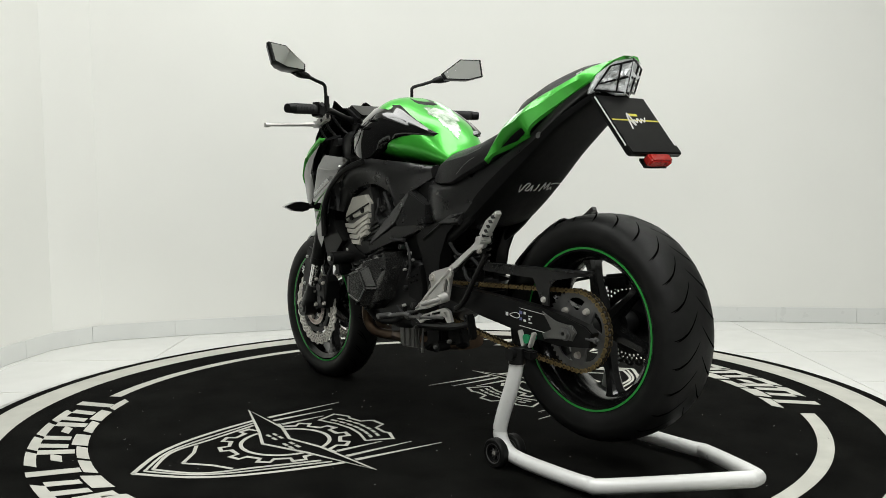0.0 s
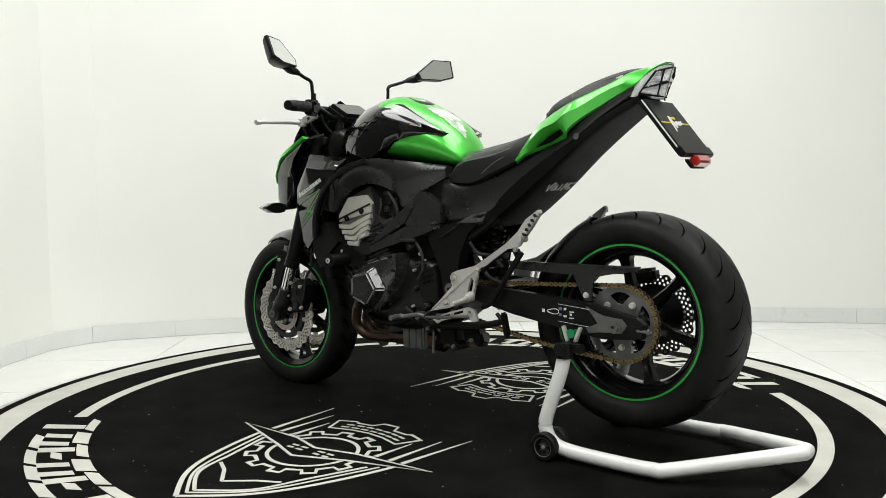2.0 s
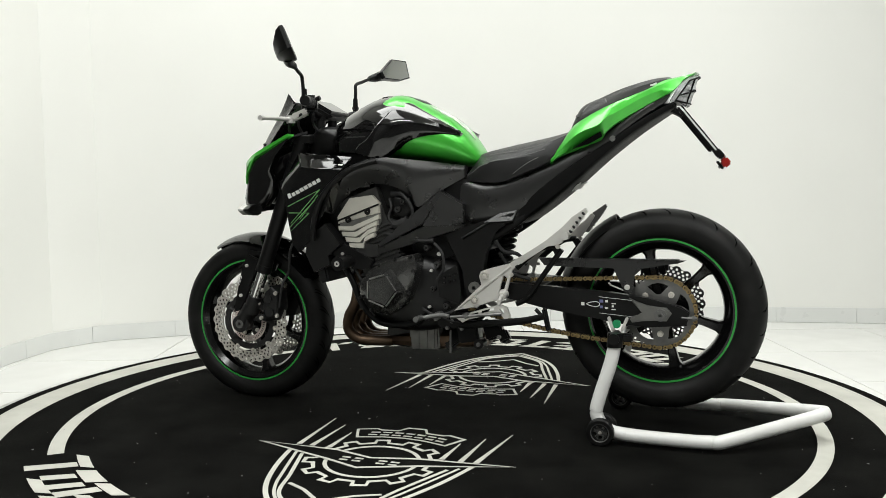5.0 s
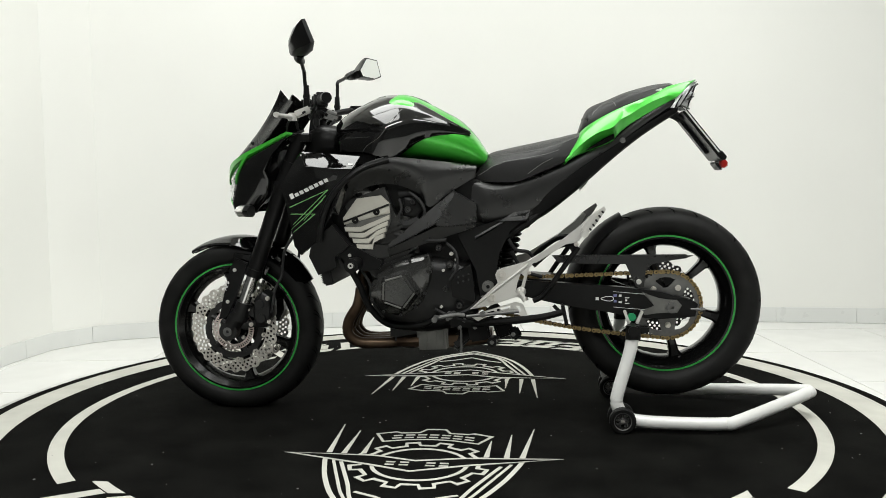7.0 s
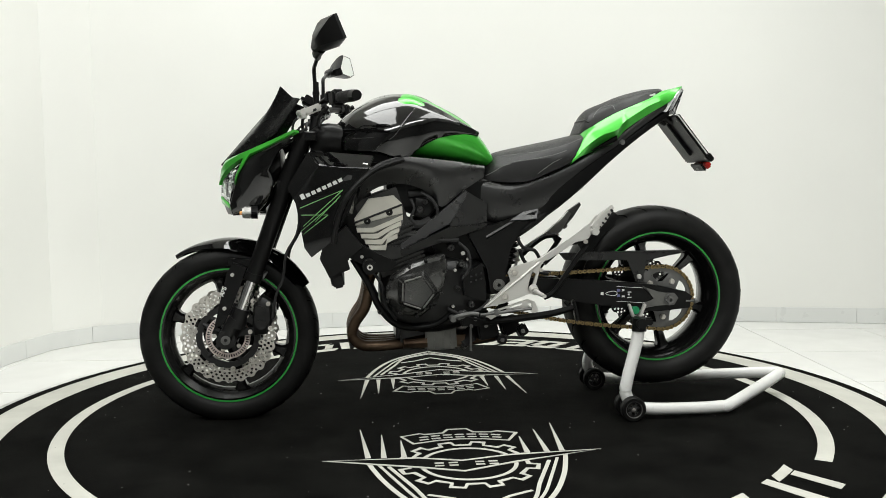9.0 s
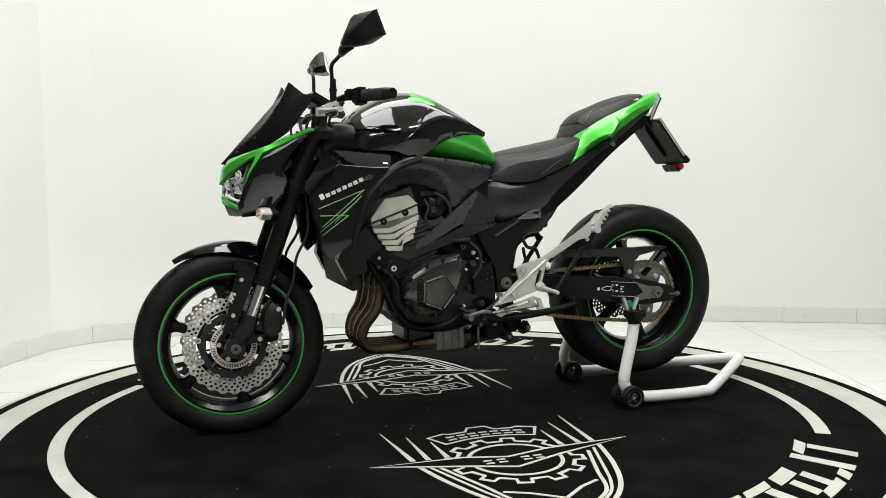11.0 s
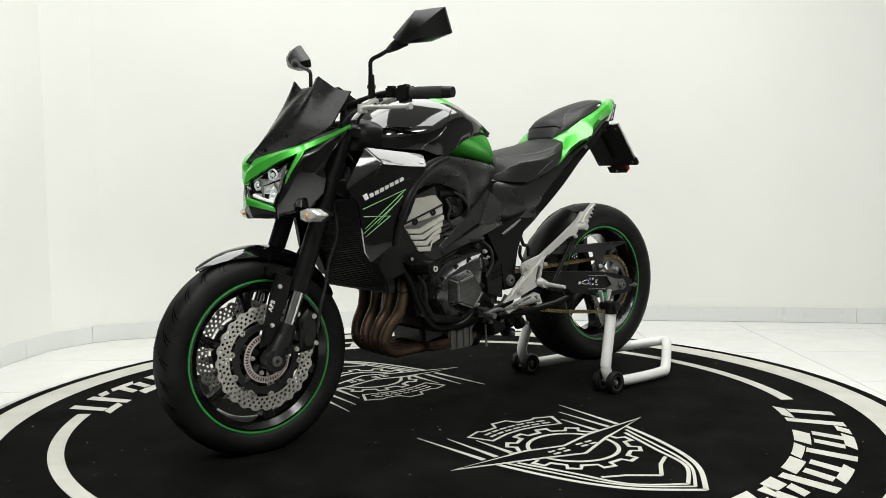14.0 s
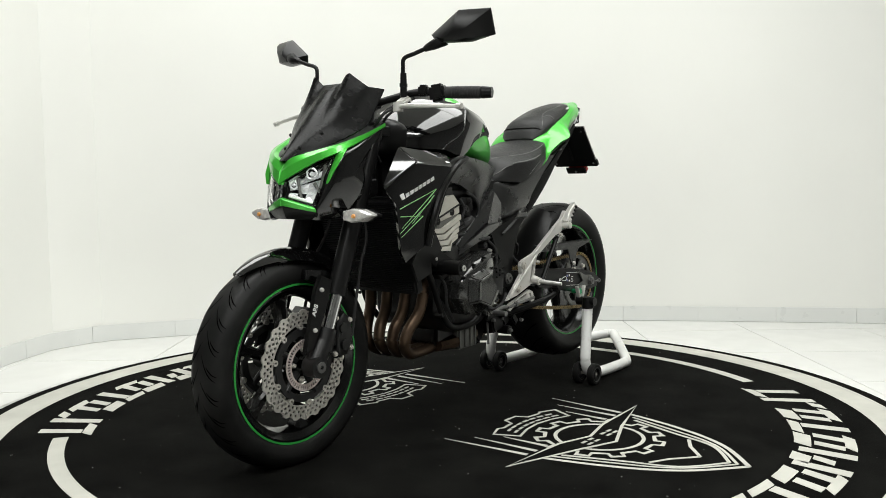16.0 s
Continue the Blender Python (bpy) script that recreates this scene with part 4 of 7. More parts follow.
def nose(bike):
    core = bmesh.new()
    body(core, [(0.695, 0.80, 0.725, 0.012), (0.665, 0.83, 0.715, 0.045), (0.635, 0.86, 0.72, 0.085), (0.60, 0.885, 0.76, 0.115), (0.55, 0.905, 0.82, 0.12)], 24, 2.4)
    nc = part("headlight", core, SATIN, bike, "pointed headlight unit with green brow and clear lens")
    for sg in (1, -1):
        rim = [(0.752, 0.006, 0.788), (0.735, 0.05, 0.812), (0.70, 0.10, 0.842), (0.657, 0.133, 0.868), (0.677, 0.131, 0.826), (0.715, 0.10, 0.722), (0.738, 0.05, 0.738), (0.755, 0.006, 0.752)]
        inn = Vector((-0.93, -sg * 0.35, 0))
        bm = bmesh.new()
        shell(bm, [Vector((x, sg * y, z)) + inn * 0.026 for x, y, z in rim], 0.010, -0.006, towards=inn)
        part("bezel", bm, SATIN, nc, "dark inner bezel of the lamp", smooth=10)
        for q, nu, nv in (((0.744, 0.016, 0.792, 0.665, 0.126, 0.860, 0.684, 0.122, 0.815, 0.742, 0.018, 0.776), 6, 2), ((0.742, 0.018, 0.776, 0.684, 0.120, 0.806, 0.708, 0.098, 0.732, 0.744, 0.018, 0.758), 4, 3)):
            bm = bmesh.new()
            a, b, c, d = (Vector((q[k], sg * q[k + 1], q[k + 2])) + inn * 0.016 for k in (0, 3, 6, 9))
            grid = [[a.lerp(b, u / nu).lerp(d.lerp(c, u / nu), v / nv) for u in range(nu + 1)] for v in range(nv + 1)]
            for v in range(nv):
                for u in range(nu):
                    if (u * 2 + v * 3) % 5 == 3:
                        continue
                    quad = [grid[v][u], grid[v][u + 1], grid[v + 1][u + 1], grid[v + 1][u]]
                    peak = quad[(u + v) % 4].lerp(quad[(u + v + 2) % 4], 0.32) + inn * (0.004 + 0.003 * ((u + 2 * v) % 3))
                    ring = [bm.verts.new(p) for p in quad]
                    top = bm.verts.new(peak)
                    for k in range(4):
                        bm.faces.new((ring[k], ring[(k + 1) % 4], top))
            part("reflector", bm, LAMPW, nc, "faceted silver lamp reflector", smooth=1)
        for c, r in (((0.716, 0.082, 0.815), 0.021), ((0.738, 0.034, 0.785), 0.015)):
            bm = bmesh.new()
            p = Vector((c[0], sg * c[1], c[2])) + inn * 0.008
            e1 = inn.cross(Vector((0, 0, 1))).normalized()
            tube(bm, [p + (e1 * math.cos(a) + Vector((0, 0, 1)) * math.sin(a)) * r * 0.7 for a in [2 * math.pi * k / 16 for k in range(16)]], 0.0030, 6, 2, True)
            part("bowl_rim", bm, LAMPREF, nc)
            bm = bmesh.new()
            rod(bm, p, p - inn * 0.008, r * 0.35, r * 0.2, 10)
            part("bulb", bm, LAMPREF, nc)
        for a, c in (((0.737, 0.045, 0.805), (0.727, 0.052, 0.742)), ((0.712, 0.085, 0.79), (0.70, 0.105, 0.75)), ((0.69, 0.108, 0.84), (0.705, 0.10, 0.775)), ((0.745, 0.02, 0.757), (0.712, 0.085, 0.735))):
            bm = bmesh.new()
            rod(bm, Vector((a[0] - 0.006, sg * a[1], a[2])), Vector((c[0] - 0.006, sg * c[1], c[2])), 0.0055, 0.003, 6)
            part("lamp_divider", bm, VALVE if a[2] > 0.77 else LETTER, nc)
        bm = bmesh.new()
        shell(bm, [(x, sg * y, z) for x, y, z in rim], 0.004, 0.008, towards=inn)
        part("lens", bm, CLEAR, nc, "clear headlight lens").visible_shadow = False
        bm = bmesh.new()
        shell(bm, [(0.497, sg * 0.160, 0.953), (0.60, sg * 0.154, 0.897), (0.655, sg * 0.143, 0.872), (0.680, sg * 0.139, 0.825), (0.716, sg * 0.106, 0.72), (0.706, sg * 0.104, 0.688), (0.63, sg * 0.130, 0.694), (0.578, sg * 0.142, 0.750), (0.572, sg * 0.152, 0.80), (0.582, sg * 0.156, 0.835), (0.545, sg * 0.160, 0.90)],
              0.03, 0.008, towards=(0, -sg, 0))
        part("cheek_panel", bm, GLOSS, nc, "gloss black side cheek", smooth=38)
        up = [(0.498, sg * 0.161, 0.958), (0.57, sg * 0.150, 0.928), (0.643, sg * 0.126, 0.900), (0.708, sg * 0.076, 0.876), (0.737, sg * 0.034, 0.862), (0.738, sg * 0.0, 0.846)]
        low = [(0.500, sg * 0.166, 0.951), (0.585, sg * 0.159, 0.910), (0.656, sg * 0.143, 0.878), (0.707, sg * 0.100, 0.850), (0.742, sg * 0.050, 0.818), (0.762, sg * 0.0, 0.788)]
        bm = bmesh.new()
        rows = []
        for p, q in zip(spline(up, 4), spline(low, 4)):
            back = Vector((-0.012, -sg * 0.010, -0.002))
            rows.append([bm.verts.new(p), bm.verts.new(p.lerp(q, 0.5) + Vector((0.004, sg * 0.004, 0.005))), bm.verts.new(q), bm.verts.new(q + back), bm.verts.new(p + back)])
        skin(bm, rows)
        part("brow_panel", bm, GREEN, nc, "metallic green brow over the lens", smooth=20)
        bm = bmesh.new()
        rows = []
        for p, q in zip(spline(up, 4), spline(low, 4)):
            back = Vector((-0.013, -sg * 0.011, -0.002))
            e, f = p + back + (p - q) * 0.10, q + back + (q - p) * 0.10
            rows.append([bm.verts.new(e), bm.verts.new(f), bm.verts.new(f + back * 0.3), bm.verts.new(e + back * 0.3)])
        skin(bm, rows)
        part("brow_liner", bm, SATIN, nc)
        bm = bmesh.new()
        rows = []
        for p in spline(up, 4):
            e = p + Vector((-0.006, -sg * 0.006, -0.004))
            f = Vector((p.x - 0.035, p.y * 0.62, p.z + 0.012))
            rows.append([bm.verts.new(e), bm.verts.new(f), bm.verts.new(f - Vector((0.003, 0, 0.008))), bm.verts.new(e - Vector((0.003, 0, 0.008)))])
        skin(bm, rows)
        part("screen_cowl", bm, SATIN, nc, "black cowl under the fly screen")
        bm = bmesh.new()
        shell(bm, [(0.640, sg * 0.152, 0.888), (0.664, sg * 0.143, 0.874), (0.692, sg * 0.136, 0.815), (0.696, sg * 0.128, 0.788), (0.682, sg * 0.140, 0.822)], 0.014, 0.003, towards=(-0.3, -sg, 0))
        part("brow_prong", bm, GREEN, nc)
        bm = bmesh.new()
        shell(bm, [(0.757, 0.0, 0.749), (0.739, sg * 0.05, 0.735), (0.716, sg * 0.10, 0.719), (0.713, sg * 0.098, 0.709), (0.734, sg * 0.05, 0.718), (0.754, 0.0, 0.728)], 0.012, 0.003, towards=(-0.9, -sg * 0.3, 0.2))
        part("chin_panel", bm, GREEN, nc, "metallic green chin strip")
        bm = bmesh.new()
        shell(bm, [(0.750, 0.0, 0.730), (0.731, sg * 0.05, 0.719), (0.711, sg * 0.10, 0.710), (0.700, sg * 0.092, 0.690), (0.716, sg * 0.04, 0.688), (0.735, 0.0, 0.690)], 0.015, 0.002, towards=(-0.9, -sg * 0.3, 0.2))
        part("lower_chin", bm, SATIN, nc)
        # indicator on a short stalk
        bm = bmesh.new()
        tube(bm, [(0.63, sg * 0.11, 0.702), (0.64, sg * 0.14, 0.70), (0.645, sg * 0.165, 0.699)], 0.010, 10, 3)
        prof = [(0.150, 0.712), (0.185, 0.7195), (0.215, 0.717), (0.250, 0.704), (0.250, 0.699), (0.215, 0.683), (0.18, 0.680), (0.152, 0.686)]
        shell(bm, [(0.644 - 0.06 * (y - 0.15), sg * y, z) for y, z in prof], 0.022, 0.0, towards=(-1, 0, 0))
        ind = part("indicator", bm, SATIN, bike, "clear front indicator with amber bulb")
        bm = bmesh.new()
        shell(bm, [(0.666 - 0.12 * (y - 0.15), sg * y, z) for y, z in prof], 0.022, 0.008, towards=(-1, 0, 0))
        part("lens", bm, INDLENS, ind, "clear silvery lens", smooth=12)
        bm = bmesh.new()
        rod(bm, (0.665, sg * 0.195, 0.699), (0.674, sg * 0.196, 0.699), 0.007, 0.005, 12)
        part("bulb", bm, AMBER, ind)
    # horns of the intake under the screen
    bm = bmesh.new()
    box(bm, (0.70, 0, 0.872), (0.06, 0.07, 0.02), (0, 35, 0), 0.006)
    part("intake", bm, SATIN, nc)
    # fly screen: a ridged, smoked shield
    bm = bmesh.new()
    rows = []
    edge = spline([(0.746, 0.010, 0.852), (0.668, 0.066, 0.884), (0.572, 0.146, 0.944), (0.526, 0.150, 1.000), (0.484, 0.147, 1.058)], 4)
    for i in range(17):
        f = i / 16
        mid, e = Vector((0.754 - 0.200 * f, 0, 0.853 + 0.226 * f)), edge[i]
        row = []
        for j in range(25):
            v = -1 + j / 12
            u = abs(v)
            ridge = max(0, 1 - abs(u - 0.48) * 4.2) * 0.026 * f
            dip = 0.020 * f ** 6 * max(0, 1 - abs(u - 0.48) * 4.2) - 0.010 * f ** 10 * max(0, 1 - u * 4)
            p = mid + Vector((e.x - mid.x, 0, e.z - mid.z)) * u ** 1.5
            row.append(p + Vector((0.78, 0, 0.62)) * (ridge * f) + Vector((0, math.copysign(e.y * u, v), dip)))
        rows.append(row)
    out = [[bm.verts.new(p) for p in r] for r in rows]
    inn = [[bm.verts.new(p + Vector((-0.003, 0, -0.002))) for p in r] for r in rows]
    skin(bm, [a + b[::-1] for a, b in zip(out, inn)])
    sc = part("fly_screen", bm, SMOKE, bike, "dark smoked ridged fly screen")
    bm = bmesh.new()
    for sg in (1, -1):
        for f, v in ((0.2, 0.55), (0.36, 0.6)):
            p = rows[round(f * 16)][round((sg * v + 1) * 12)]
            bolt(bm, p + Vector((0.001, 0, 0.001)), 0.0045, 0.004, Vector((0.8, sg * 0.2, 0.5)).normalized())
    part("screen_bolt", bm, SATIN, sc)


def tank_and_panels(bike):
    bm = bmesh.new()
    body(bm, [(0.350, 0.945, 0.90, 0.035), (0.325, 0.985, 0.89, 0.065), (0.28, 1.030, 0.88, 0.100), (0.205, 1.062, 0.872, 0.145), (0.147, 1.085, 0.862, 0.162), (0.09, 1.074, 0.855, 0.168), (0.014, 1.036, 0.85, 0.155),
              (-0.062, 0.992, 0.842, 0.130), (-0.115, 0.935, 0.836, 0.102), (-0.150, 0.882, 0.836, 0.070)], 40, 2.35, 4)
    tk = part("fuel_tank", bm, GREEN, bike, "metallic green fuel tank with black wing covers", smooth=60)
    bm = bmesh.new()
    shell(bm, [(0.19, 0.035, 1.066), (0.12, 0.045, 1.077), (0.05, 0.04, 1.056), (0.05, -0.04, 1.056), (0.12, -0.045, 1.077), (0.19, -0.035, 1.066)], 0.01, 0.010, towards=(0, 0, -1), sub=3)
    part("filler_cap", bm, SATIN, tk)
    # pale airbrushed motif behind the filler
    bm = bmesh.new()
    crown = bvhtree.BVHTree.FromPolygons([v.co for v in tk.data.vertices], [tuple(p.vertices) for p in tk.data.polygons])
    nx, ny = 30, 18
    net = {}
    for i in range(nx + 1):
        for j in range(ny + 1):
            x, y = 0.045 - 0.165 * i / nx, -0.062 + 0.124 * j / ny
            hit = crown.ray_cast(Vector((x, y, 1.6)), Vector((0, 0, -1)))
            net[i, j] = bm.verts.new(hit[0] + hit[1] * 0.0007) if hit[0] else None
    for i in range(nx):
        for j in range(ny):
            u, v = (i + 0.5) / nx * 2 - 1, (j + 0.5) / ny * 2 - 1
            a = math.atan2(v, u)
            cell = [net[i, j], net[i + 1, j], net[i + 1, j + 1], net[i, j + 1]]
            if math.hypot(u, v) < 0.80 + 0.12 * math.sin(3 * a + 1) + 0.07 * math.sin(8 * a) and all(cell):
                bm.faces.new(cell)
    bmesh.ops.delete(bm, geom=[v for v in bm.verts if not v.link_faces], context="VERTS")
    bmesh.ops.solidify(bm, geom=list(bm.faces), thickness=0.0005)
    part("tank_motif", bm, PALE, tk, "pale airbrushed motif")
    # black wing covers: lofted strips from the crown over the shoulder to the flank
    secs = [((0.388, 0.0, 0.962), (0.386, 0.050, 0.952), (0.382, 0.090, 0.932), (0.376, 0.100, 0.900)),
            ((0.338, 0.0, 1.016), (0.336, 0.078, 1.000), (0.330, 0.142, 0.934), (0.322, 0.146, 0.892)),
            ((0.262, 0.002, 1.063), (0.252, 0.100, 1.040), (0.242, 0.184, 0.950), (0.242, 0.178, 0.888)),
            ((0.200, 0.040, 1.080), (0.184, 0.122, 1.046), (0.165, 0.202, 0.962), (0.195, 0.186, 0.874)),
            ((0.135, 0.080, 1.075), (0.120, 0.144, 1.038), (0.092, 0.188, 0.984), (0.150, 0.184, 0.872)),
            ((0.070, 0.104, 1.049), (0.058, 0.144, 1.019), (0.032, 0.171, 0.980), (0.076, 0.174, 0.918)),
            ((0.0, 0.112, 1.009), (-0.005, 0.134, 0.992), (-0.022, 0.148, 0.968), (0.0, 0.154, 0.940)),
            ((-0.096, 0.096, 0.951), (-0.097, 0.101, 0.948), (-0.098, 0.105, 0.945), (-0.096, 0.108, 0.941))]
    for sg in (1, -1):
        bm = bmesh.new()
        cols = [spline([s[k] for s in secs], 4) for k in range(4)]
        rings = []
        for i in range(len(cols[0])):
            o = [Vector((c[i].x, sg * c[i].y, c[i].z)) for c in cols]
            o = [o[0], o[0].lerp(o[1], 0.5) + Vector((0, 0, 0.004)), o[1], o[1].lerp(o[2], 0.5) + Vector((0, sg * 0.007, 0.006)), o[2], o[2].lerp(o[3], 0.5) + Vector((0, sg * 0.002, 0)), o[3]]
            q = [v + Vector((0, -sg * 0.030, -0.006)) for v in reversed(o)]
            rings.append([bm.verts.new(v) for v in o + q])
        skin(bm, rings)
        wing = part("tank_wing", bm, GLOSS, tk, "gloss black tank wing cover", smooth=62)
        # the wing's leading edge stands proud along a diagonal
        tree = bvhtree.BVHTree.FromPolygons([v.co for v in wing.data.vertices], [tuple(p.vertices) for p in wing.data.polygons])
        ridge = []
        for p in spline([(0.118, 0, 1.024), (0.150, 0, 0.985), (0.190, 0, 0.935), (0.232, 0, 0.908), (0.252, 0, 0.882)], 6):
            hit = tree.ray_cast(Vector((p.x, sg * 0.5, p.z)), Vector((0, -sg, 0)))[0]
            if hit:
                ridge.append(hit + Vector((0, -sg * 0.0006, 0)))
        bm = bmesh.new()
        tube(bm, ridge, 0.0024, 8, 0)
        part("wing_edge", bm, GLOSS, tk)
        # matt flank under the tank: a rounded shoulder over an undercut arch that sweeps down to the front
        top = spline([(-0.115, 0.105, 0.842), (-0.03, 0.144, 0.853), (0.05, 0.164, 0.862), (0.10, 0.173, 0.867), (0.15, 0.181, 0.871), (0.20, 0.190, 0.865), (0.26, 0.197, 0.838), (0.315, 0.197, 0.785), (0.375, 0.186, 0.70)], 4)
        low = spline([(-0.112, 0.112, 0.803), (-0.03, 0.144, 0.754), (0.034, 0.156, 0.708), (0.066, 0.152, 0.748), (0.12, 0.154, 0.775), (0.18, 0.158, 0.785), (0.245, 0.164, 0.772), (0.295, 0.168, 0.735), (0.338, 0.172, 0.685)], 4)
        bm = bmesh.new()
        rings = []
        for p, q in zip(top, low):
            line = [p, p.lerp(q, 0.10) + Vector((0, 0.007, 0)), p.lerp(q, 0.28) + Vector((0, 0.012, 0)), p.lerp(q, 0.50) + Vector((0, 0.010, 0)), p.lerp(q, 0.75) + Vector((0, 0.004, 0)), q,
                    q + Vector((0, -0.022, 0.004)), p + Vector((0, -0.030, -0.004))]
            rings.append([bm.verts.new((v.x, sg * v.y, v.z)) for v in line])
        skin(bm, rings)
        part("flank_panel", bm, MATTE, bike, "matt black flank panel under the tank", smooth=55)
        # frame covers: long diagonal beam in facets
        bm = bmesh.new()
        flat(bm, [(0.172, sg * 0.168, 0.588), (0.06, sg * 0.17, 0.676), (-0.046, sg * 0.162, 0.762), (-0.05, sg * 0.162, 0.745), (0.01, sg * 0.178, 0.655), (0.165, sg * 0.178, 0.575)], 0.04, 0.004, towards=(0, -sg, 0))
        f = part("frame_beam", bm, MATTE, bike, "matt grey frame beam in angular facets")
        bm = bmesh.new()
        flat(bm, [(-0.05, sg * 0.163, 0.757), (-0.117, sg * 0.145, 0.717), (-0.117, sg * 0.146, 0.658), (-0.02, sg * 0.166, 0.632), (0.012, sg * 0.176, 0.65)], 0.04, 0.006, towards=(0, -sg, 0))
        part("beam_cover", bm, MATTE, f)
        bm = bmesh.new()
        flat(bm, [(0.172, sg * 0.180, 0.572), (0.01, sg * 0.18, 0.645), (-0.117, sg * 0.152, 0.653), (-0.115, sg * 0.15, 0.64), (0.0, sg * 0.165, 0.605), (0.17, sg * 0.172, 0.549)], 0.04, 0.003, towards=(0, -sg, 0))
        part("beam_edge", bm, MATTE, f)
        bm = bmesh.new()
        flat(bm, [(0.168, sg * 0.172, 0.585), (0.165, sg * 0.174, 0.548), (0.22, sg * 0.176, 0.535), (0.262, sg * 0.178, 0.562), (0.215, sg * 0.176, 0.588)], 0.05, 0.004, towards=(0, -sg, 0))
        part("engine_hanger", bm, CASTING, f)
        # black rear frame below the beam
        bm = bmesh.new()
        flat(bm, [(-0.05, sg * 0.14, 0.62), (-0.12, sg * 0.15, 0.642), (-0.20, sg * 0.152, 0.668), (-0.285, sg * 0.145, 0.69), (-0.275, sg * 0.145, 0.665), (-0.225, sg * 0.148, 0.63), (-0.19, sg * 0.148, 0.56), (-0.175, sg * 0.146, 0.48), (-0.175, sg * 0.146, 0.42), (-0.125, sg * 0.146, 0.415), (-0.118, sg * 0.148, 0.50)], 0.05, 0.006, towards=(0, -sg, 0))
        part("pivot_frame", bm, SATIN, f, "black pivot plate of the frame")
        bm = bmesh.new()
        flat(bm, [(-0.190, sg * 0.157, 0.660), (-0.237, sg * 0.142, 0.688), (-0.292, sg * 0.132, 0.699), (-0.282, sg * 0.150, 0.665), (-0.248, sg * 0.158, 0.662)], 0.016, 0.003, towards=(0, -sg, -0.6), bevel=0.0015)
        part("pivot_flap", bm, MATTE, f)
        bm = bmesh.new()
        flat(bm, [(-0.112, sg * 0.152, 0.612), (-0.200, sg * 0.152, 0.662), (-0.204, sg * 0.157, 0.657), (-0.160, sg * 0.158, 0.631), (-0.114, sg * 0.157, 0.606)], 0.016, 0.003, towards=(0, -sg, -0.8), bevel=0.0015)
        part("pivot_ridge", bm, BLACKM, f)
        bm = bmesh.new()
        lathe(bm, [(0.007, 0), (0.0155, 0), (0.0155, sg * 0.010), (0.007, sg * 0.010)], -0.154, 0.447, 6, sg * 0.147)
        lathe(bm, [(0.014, 0), (0.020, 0), (0.020, sg * 0.004), (0.014, sg * 0.004)], -0.154, 0.447, 24, sg * 0.147)
        part("pivot_nut", bm, VALVE, f)
        # shroud: a top face, a front cheek and a broad main face that meet in sharp creases
        corner = {"tf": (0.456, 0.176, 0.893), "tr": (0.250, 0.192, 0.874), "cf": (0.428, 0.222, 0.848), "cm": (0.345, 0.236, 0.838), "cr": (0.266, 0.228, 0.838), "ft": (0.528, 0.176, 0.777),
                  "fl": (0.493, 0.204, 0.732), "bf": (0.476, 0.198, 0.585), "bb": (0.455, 0.196, 0.555), "br": (0.385, 0.222, 0.610), "mr": (0.335, 0.236, 0.700), "ur": (0.305, 0.240, 0.775),
                  "ir": (0.285, 0.205, 0.800), "il": (0.325, 0.200, 0.690)}
        bm = bmesh.new()
        vs = {k: bm.verts.new((x, sg * y, z)) for k, (x, y, z) in corner.items()}
        for f in ("tf tr cr cm cf", "tf cf ft", "cf fl ft", "cf cm cr ur fl", "fl ur mr br bb bf", "cr tr ir ur", "ur ir il mr"):
            bm.faces.new([vs[k] for k in f.split()])
        bmesh.ops.recalc_face_normals(bm, faces=bm.faces)
        if sum(f.normal.y * sg for f in bm.faces) < 0:
            bmesh.ops.reverse_faces(bm, faces=bm.faces)
        inner = [e for e in bm.edges if len(e.link_faces) == 2]
        bmesh.ops.bevel(bm, geom=inner, offset=0.004, segments=2, affect="EDGES")
        bmesh.ops.solidify(bm, geom=list(bm.faces), thickness=0.012)
        sh = part("radiator_shroud", bm, GLOSS, bike, "gloss black radiator shroud with pale bar and green lines", smooth=28)

        tree = bvhtree.BVHTree.FromPolygons([v.co for v in sh.data.vertices], [tuple(p.vertices) for p in sh.data.polygons])

        def on_shroud(x, z):
            hit = tree.ray_cast(Vector((x, sg * 0.5, z)), Vector((0, -sg, 0)))[0]
            return Vector((x, hit.y + sg * 0.0008 if hit else sg * 0.23, z))
        bm = bmesh.new()
        n = 8
        for k in range(n):
            f0, f1 = k / n + 0.01, (k + 0.80) / n
            A, B = Vector((0.482, 0.737)), Vector((0.348, 0.797))
            nr = Vector((0.067, 0.138)).normalized()
            h = 0.0115 if k else 0.017
            q = [A.lerp(B, f0), A.lerp(B, f1), A.lerp(B, f1) + nr * h, A.lerp(B, f0) + nr * h]
            top = [bm.verts.new(on_shroud(p.x, p.y) + Vector((0, sg * 0.001, 0))) for p in q]
            low = [bm.verts.new(on_shroud(p.x, p.y) - Vector((0, sg * 0.003, 0))) for p in q]
            bm.faces.new(top)
            for i in range(4):
                bm.faces.new((top[i], top[(i + 1) % 4], low[(i + 1) % 4], low[i]))
        part("badge_bar", bm, LETTER, sh, "row of small white bars")
        bm = bmesh.new()
        q = [on_shroud(x, z) for x, z in ((0.288, 0.852), (0.272, 0.850), (0.273, 0.8455), (0.289, 0.8475))]
        top = [bm.verts.new(p + Vector((0, sg * 0.001, 0))) for p in q]
        low = [bm.verts.new(p - Vector((0, sg * 0.003, 0))) for p in q]
        bm.faces.new(top)
